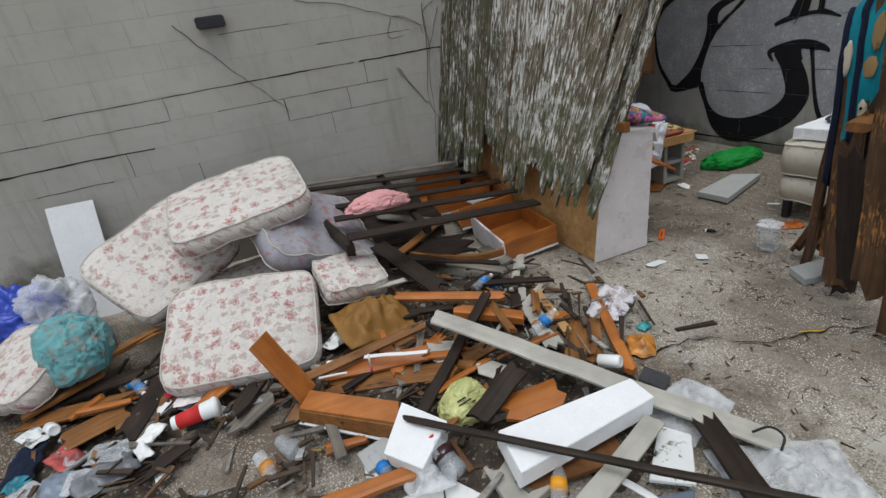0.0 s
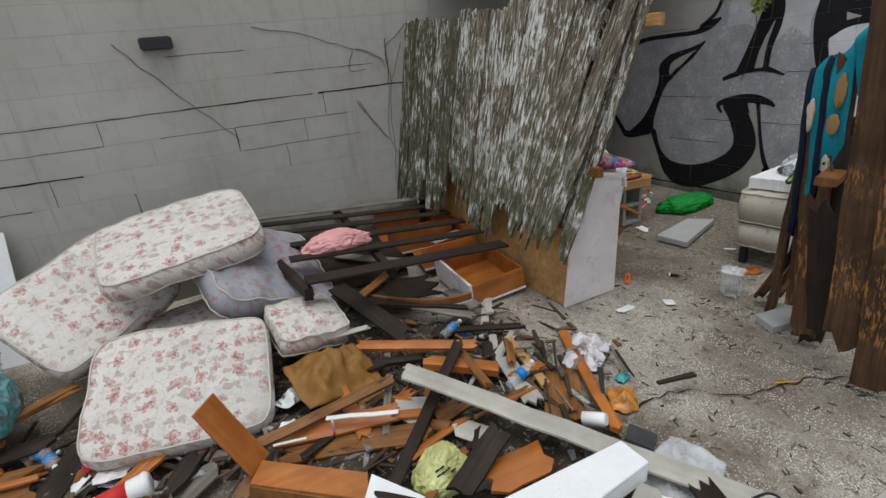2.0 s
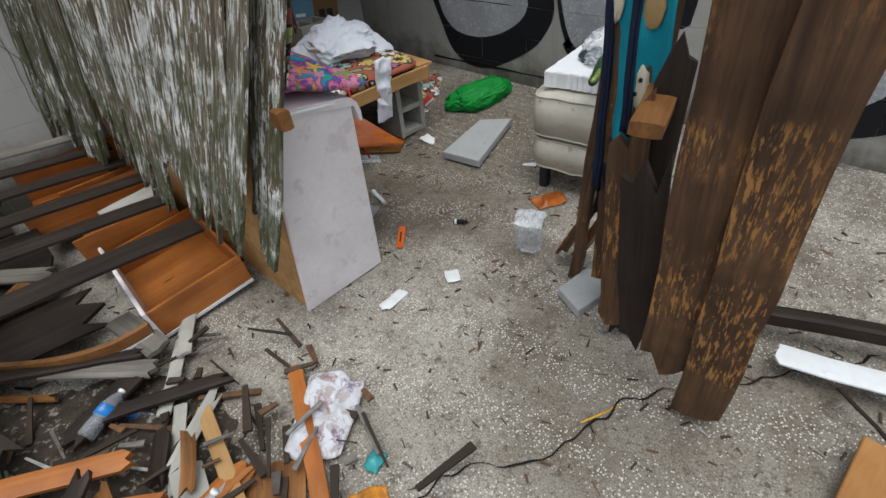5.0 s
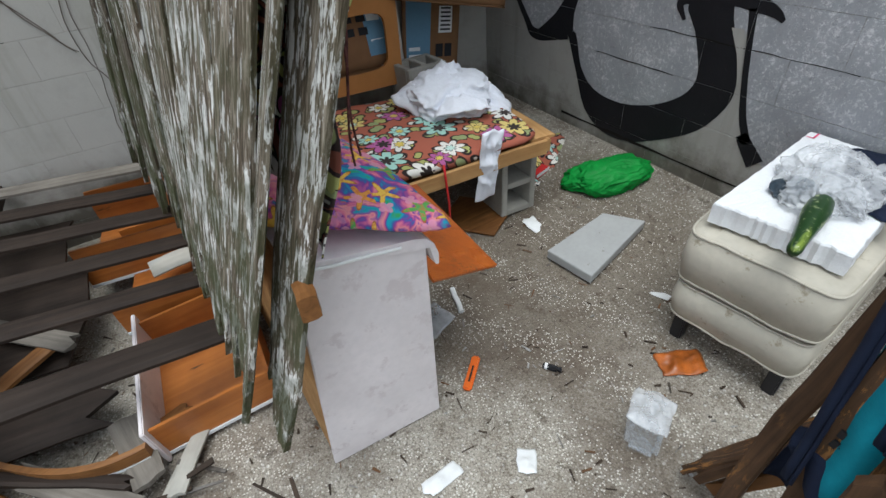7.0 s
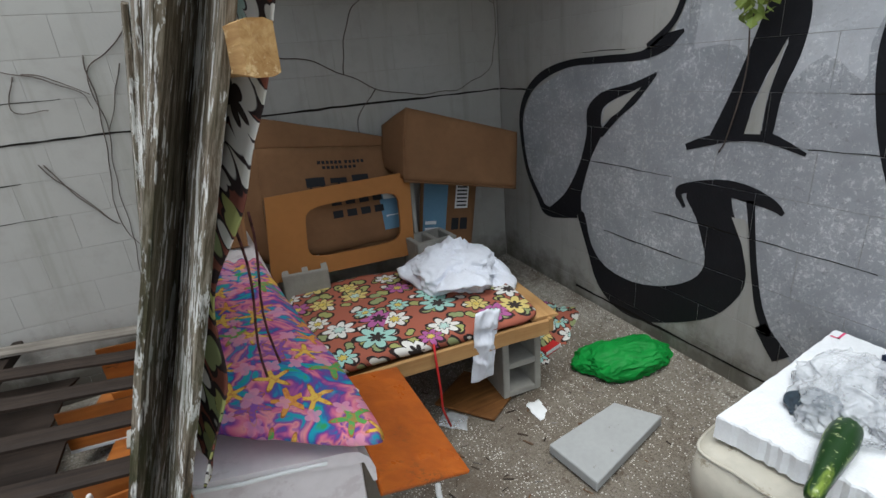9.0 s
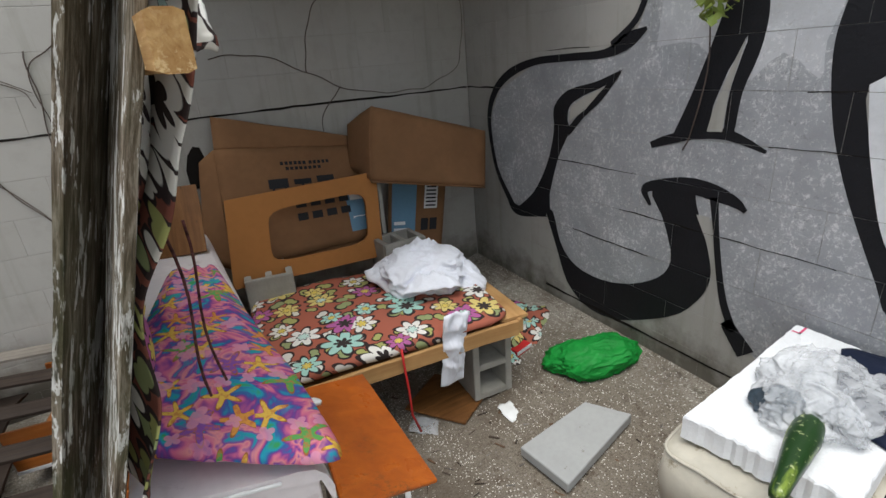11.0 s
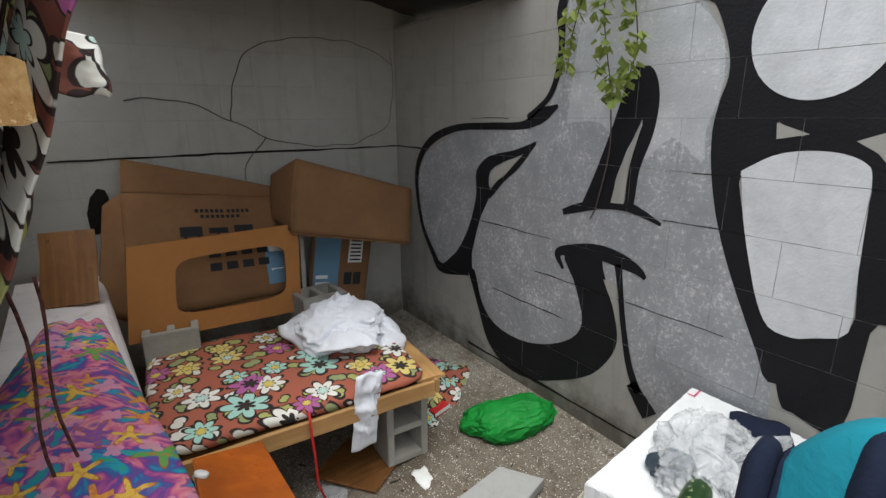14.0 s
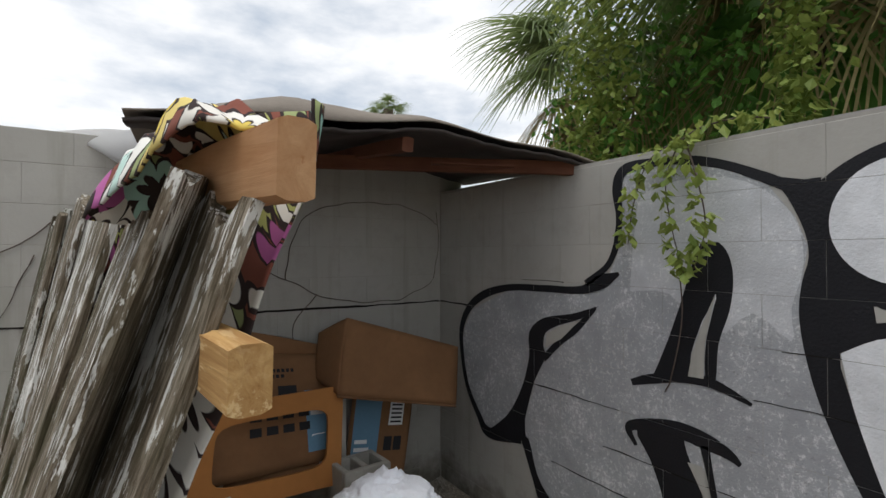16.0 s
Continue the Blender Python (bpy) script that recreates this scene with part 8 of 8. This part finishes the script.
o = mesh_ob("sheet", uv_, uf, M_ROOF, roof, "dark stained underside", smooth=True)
o.matrix_parent_inverse = roof.matrix_world.inverted()
o.modifiers.new("thickness", "SOLIDIFY").thickness = 0.012
bx, bh = (-1.95, -1.7, -1.47, -1.28, -1.1, -0.73, -0.35, 0.1), (0.0, 0.035, 0.085, 0.075, 0.045, 0.03, 0.012, 0.004)
tvv = []
for i in range(nx + 1):
    x = -1.95 + 2.07 * i / nx
    yf = -1.60 + 0.12 * (i / nx) + 0.02 * math.sin(x * 9)
    z = float(np.interp(x, fx, fz)) + 0.012
    h = float(np.interp(x, bx, bh))
    for s, up in ((-0.012, 0.0), (0.03, 0.6), (0.09, 1.0), (0.3, 1.15), (0.8, 0.6), (1.4, 0.1)):
        tvv.append((x, yf + s, z + h * up + 0.014 + 0.11 * max(0, s - 0.02)))
tff = [(i * 6 + j, (i + 1) * 6 + j, (i + 1) * 6 + j + 1, i * 6 + j + 1) for i in range(nx) for j in range(5)]
o = mesh_ob("felt", tvv, tff, M_SHINGLE, roof, "taupe roofing felt", smooth=True)
o.matrix_parent_inverse = roof.matrix_world.inverted()
o.modifiers.new("thickness", "SOLIDIFY").thickness = 0.006
M_RUST = wood("rusty_red_timber", (0.10, 0.035, 0.02), (0.22, 0.085, 0.045), 0.7)
for a, b, w, h in (((-0.02, -1.46, 2.195), (-1.35, -0.85, 2.20), 0.04, 0.07), ((0.05, -0.10, 2.33), (-1.9, -0.12, 2.335), 0.05, 0.05), ((-1.0, -1.5, 2.19), (-1.05, -0.1, 2.34), 0.05, 0.06), ((-0.4, -1.42, 2.17), (-0.75, -1.25, 2.18), 0.07, 0.012)):
    plank("rafter", a, b, w, h, M_RUST, "", parent=roof)
M_TARP = plain("white_tarp", (0.80, 0.80, 0.80), 0.6, 0.04)
tm = M_TARP.node_tree
tr, ad, out = tm.nodes.new("ShaderNodeBsdfTranslucent"), tm.nodes.new("ShaderNodeMixShader"), tm.nodes["Material Output"]
tr.inputs[0].default_value, ad.inputs[0].default_value = (0.9, 0.9, 0.9, 1), 0.75
tm.links.new(tm.nodes["Principled BSDF"].outputs[0], ad.inputs[1]), tm.links.new(tr.outputs[0], ad.inputs[2]), tm.links.new(ad.outputs[0], out.inputs[0])
sheet("tarp", [(-2.32, -0.15, 2.365), (-1.94, -0.6, 2.11), (-1.62, -1.5, 2.22), (-1.8, -0.1, 2.44)], M_TARP, 0.003, "white translucent tarp", parent=roof, bend=0.02)

# ---- planting beyond the wall ----


def leaf_mat(name, a, b):
    g = G(name, 0.5)
    i = g.n.new("ShaderNodeNewGeometry").outputs["Random Per Island"]
    g.color(g.mix(g.noise(40, 2), g.ramp(i, (0.0, a), (0.6, b), (1.0, tuple(x * 1.5 for x in b))), a))
    g.put(g.b.inputs["Subsurface Weight"], 0.0)
    t, m_, o_ = g.n.new("ShaderNodeBsdfTranslucent"), g.n.new("ShaderNodeMixShader"), g.n["Material Output"]
    t.inputs[0].default_value, m_.inputs[0].default_value = (*(x * 1.6 for x in b), 1), 0.3
    g.l.new(g.b.outputs[0], m_.inputs[1]), g.l.new(t.outputs[0], m_.inputs[2]), g.l.new(m_.outputs[0], o_.inputs[0])
    return g.m


M_LEAF = leaf_mat("creeper_leaf", (0.04, 0.105, 0.025), (0.13, 0.27, 0.05))
M_LEAF2 = leaf_mat("young_leaf", (0.11, 0.17, 0.035), (0.27, 0.31, 0.08))
M_FROND = leaf_mat("palm_frond", (0.06, 0.10, 0.035), (0.19, 0.24, 0.09))
M_FRONDDRY = leaf_mat("dry_palm_frond", (0.16, 0.12, 0.05), (0.30, 0.25, 0.12))
M_TRUNK = plain("palm_trunk", (0.12, 0.095, 0.07), 0.95, 0.5, 14, 0.9)


def add_leaf(v, f, p, size, rng, droop=0.5):
    """A small pointed leaf, folded along its rib."""
    a, t = rng.random() * 6.3, rng.uniform(-0.9, 0.4)
    d = Vector((math.cos(a) * math.cos(t), math.sin(a) * math.cos(t), math.sin(t) - droop)).normalized()
    s = d.cross(Vector((rng.uniform(-0.4, 0.4), rng.uniform(-0.4, 0.4), 1))).normalized()
    n = d.cross(s)
    k = len(v)
    p = Vector(p)
    v += [p, p + d * size * 0.45 + s * size * 0.34 + n * size * 0.08, p + d * size, p + d * size * 0.45 - s * size * 0.34 + n * size * 0.08, p + d * size * 0.5]
    f += [(k, k + 1, k + 4), (k + 1, k + 2, k + 4), (k + 2, k + 3, k + 4), (k + 3, k, k + 4)]


rng = random.Random(5)
lv, lf = [], []
for k in range(9000):
    y = rng.uniform(-5.2, 0.55)
    z = 1.6 + rng.random() ** 0.8 * (3.4 if y < -0.2 else 2.6 * max(0.2, (0.8 - y)))
    x = 1.35 + 0.55 * noise.noise(Vector((y * 0.9, z * 0.9, 2))) + rng.uniform(-0.25, 0.5) + 0.1 * (z - 2)
    if noise.noise(Vector((y * 1.4, z * 1.4, 7))) < -0.28:
        x += 0.9
    add_leaf(lv, lf, (x, y, z), rng.uniform(0.05, 0.11), rng)
hedge = tagged(mesh_ob("creeper_thicket", lv, lf, M_LEAF), "dense dark green creeper thicket beyond the wall", "thicket", kind="stuff")
cv2, cf2 = [], []
for k in range(2200):
    y, z = rng.gauss(-0.62, 0.2) + 0.05 * math.sin(k), rng.uniform(2.2, 4.6)
    add_leaf(cv2, cf2, (1.05 + rng.uniform(-0.1, 0.15), y, z), rng.uniform(0.045, 0.085), rng)
for k in range(1000):
    y, z = rng.gauss(-2.0, 0.07), rng.uniform(2.3, 3.9)
    add_leaf(cv2, cf2, (1.0 + rng.uniform(-0.1, 0.15), y, z), rng.uniform(0.045, 0.085), rng)
tagged(mesh_ob("bright_creeper", cv2, cf2, M_LEAF2), "bright green creeper hanging down the thicket", "creeper", kind="stuff")
# dark woody core behind the leaves keeps the thicket closed
core = lump("thicket_core", pose(2.6, -3.0, 0.0), 1.9, 6.2, 4.6, M_LEAF, 0.5, 3.0, 61, 5)
tagged(core, "dark inner mass of the thicket", "thicket", kind="stuff")


def fan_frond(v, f, base, aim, length, blades, rng, droop):
    """One fan-palm frond: a stalk and a fan of narrow folded blades that droop at the tips."""
    base, aim = Vector(base), Vector(aim).normalized()
    hub = base + aim * length * 0.8 + Vector((0, 0, -0.12 * droop))
    side = aim.cross(Vector((0, 0, 1))).normalized()
    up = side.cross(aim)
    k = len(v)
    for p, w in ((base, 0.018), (hub, 0.010)):
        v += [p + side * w, p + up * w, p - side * w]
    f += [(k + j, k + (j + 1) % 3, k + 3 + (j + 1) % 3, k + 3 + j) for j in range(3)]
    for b in range(blades):
        a = (b / (blades - 1) - 0.5) * 4.2
        d = (aim * math.cos(a) + side * math.sin(a)).normalized()
        L = length * rng.uniform(0.85, 1.1) * (0.72 + 0.28 * math.cos(a * 0.6))
        s = d.cross(up).normalized()
        k = len(v)
        for q in range(6):
            t = q / 5
            w = 0.016 * (1 - t) ** 0.7 + 0.001
            p = hub + d * L * t + Vector((0, 0, -1)) * (droop * L * t * t * 0.75) + up * 0.03 * math.sin(b)
            v += [p + s * w, p - s * w + up * w * 0.6]
        f += [(k + 2 * q, k + 2 * q + 1, k + 2 * q + 3, k + 2 * q + 2) for q in range(5)]


def palm(at, height, fronds, length, blades, label, seed):
    rng = random.Random(seed)
    p = empty("fan_palm", pose(*at), label, "palm tree")
    x, y, z = at
    lathe("trunk", [(0.19, 0), (0.16, height * 0.3), (0.15, height * 0.7), (0.17, height)], M_TRUNK, pose(x, y, z), p, segs=12, dent=0.05)
    top = Vector((x, y, z + height))
    for dry, mat, name, lab in ((False, M_FROND, "crown", "green fan fronds"), (True, M_FRONDDRY, "dry_skirt", "dry drooping fronds")):
        v, f = [], []
        n = fronds if not dry else fronds // 3
        for k in range(n):
            a = 2.4 * k + rng.uniform(-0.3, 0.3)
            e = rng.uniform(-0.35, 1.0) if not dry else rng.uniform(-1.2, -0.5)
            fan_frond(v, f, top, (math.cos(a) * math.cos(e), math.sin(a) * math.cos(e), math.sin(e)), length * rng.uniform(0.85, 1.15), blades, rng, 0.75 if not dry else 0.9)
        o = mesh_ob(name, v, f, mat, p, lab)
        o.matrix_parent_inverse = p.matrix_world.inverted()
    return p


palm((2.3, 0.35, 0.1), 3.9, 26, 0.95, 44, "fan palm with drooping fronds beyond the wall", 3)
palm((2.1, -1.7, 0.1), 4.1, 26, 0.95, 44, "fan palm with dry skirt beyond the wall", 8)
palm((2.4, -3.8, 0.1), 4.4, 22, 1.0, 40, "fan palm rising from the thicket", 12)
palm((5.0, 12.4, -0.2), 7.2, 16, 0.55, 24, "small distant palm above the roof", 21)
# creeper sprig hanging over the painted wall
sprig = empty("hanging_creeper", pose(-0.05, -2.1, 2.2), "green creeper sprig hanging over the painted wall", "creeper")
runs = [[(0.10, -2.32, 2.26), (0.02, -2.22, 2.27), (-0.06, -2.08, 2.22), (-0.10, -2.02, 2.05), (-0.09, -2.04, 1.85), (-0.08, -2.08, 1.68)], [(0.0, -2.1, 2.25), (-0.08, -1.94, 2.16), (-0.09, -1.86, 1.98), (-0.08, -1.82, 1.80)], [(-0.06, -2.08, 2.2), (-0.1, -2.16, 2.0), (-0.1, -2.18, 1.85), (-0.09, -2.13, 1.7)]]
gv2, gf2 = [], []
for r in runs:
    pts = spline(r, 10)
    o = tube("stem", pts, 0.004, M_STEM, sprig, taper=0.5, segs=5)
    o.matrix_parent_inverse = sprig.matrix_world.inverted()
    for p in pts:
        for q in range(rng.choice((2, 3))):
            add_leaf(gv2, gf2, (p[0] - 0.02 + rng.uniform(-0.03, 0.02), p[1] + rng.uniform(-0.04, 0.04), p[2] + rng.uniform(-0.03, 0.03)), rng.uniform(0.035, 0.065), rng, 0.7)
o = mesh_ob("leaves", gv2, gf2, M_LEAF2, sprig, "fresh green leaves")
o.matrix_parent_inverse = sprig.matrix_world.inverted()
o = tube("stem", spline([(-0.085, -2.06, 1.75), (-0.03, -2.04, 1.5), (-0.012, -1.98, 1.25), (-0.012, -1.95, 1.18)], 8), 0.003, M_STEM, sprig, "bare trailing stem", segs=5)
o.matrix_parent_inverse = sprig.matrix_world.inverted()

bring(SHELTER)
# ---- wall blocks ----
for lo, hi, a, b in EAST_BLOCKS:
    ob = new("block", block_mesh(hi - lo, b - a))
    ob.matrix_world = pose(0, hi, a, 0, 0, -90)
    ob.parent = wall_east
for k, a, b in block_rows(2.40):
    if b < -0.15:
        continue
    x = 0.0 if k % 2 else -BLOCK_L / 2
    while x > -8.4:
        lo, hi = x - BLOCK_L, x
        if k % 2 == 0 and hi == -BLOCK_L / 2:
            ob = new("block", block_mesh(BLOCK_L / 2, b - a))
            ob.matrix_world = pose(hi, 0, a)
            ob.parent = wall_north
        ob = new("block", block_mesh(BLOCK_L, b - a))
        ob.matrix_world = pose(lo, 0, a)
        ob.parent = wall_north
        x -= BLOCK_L
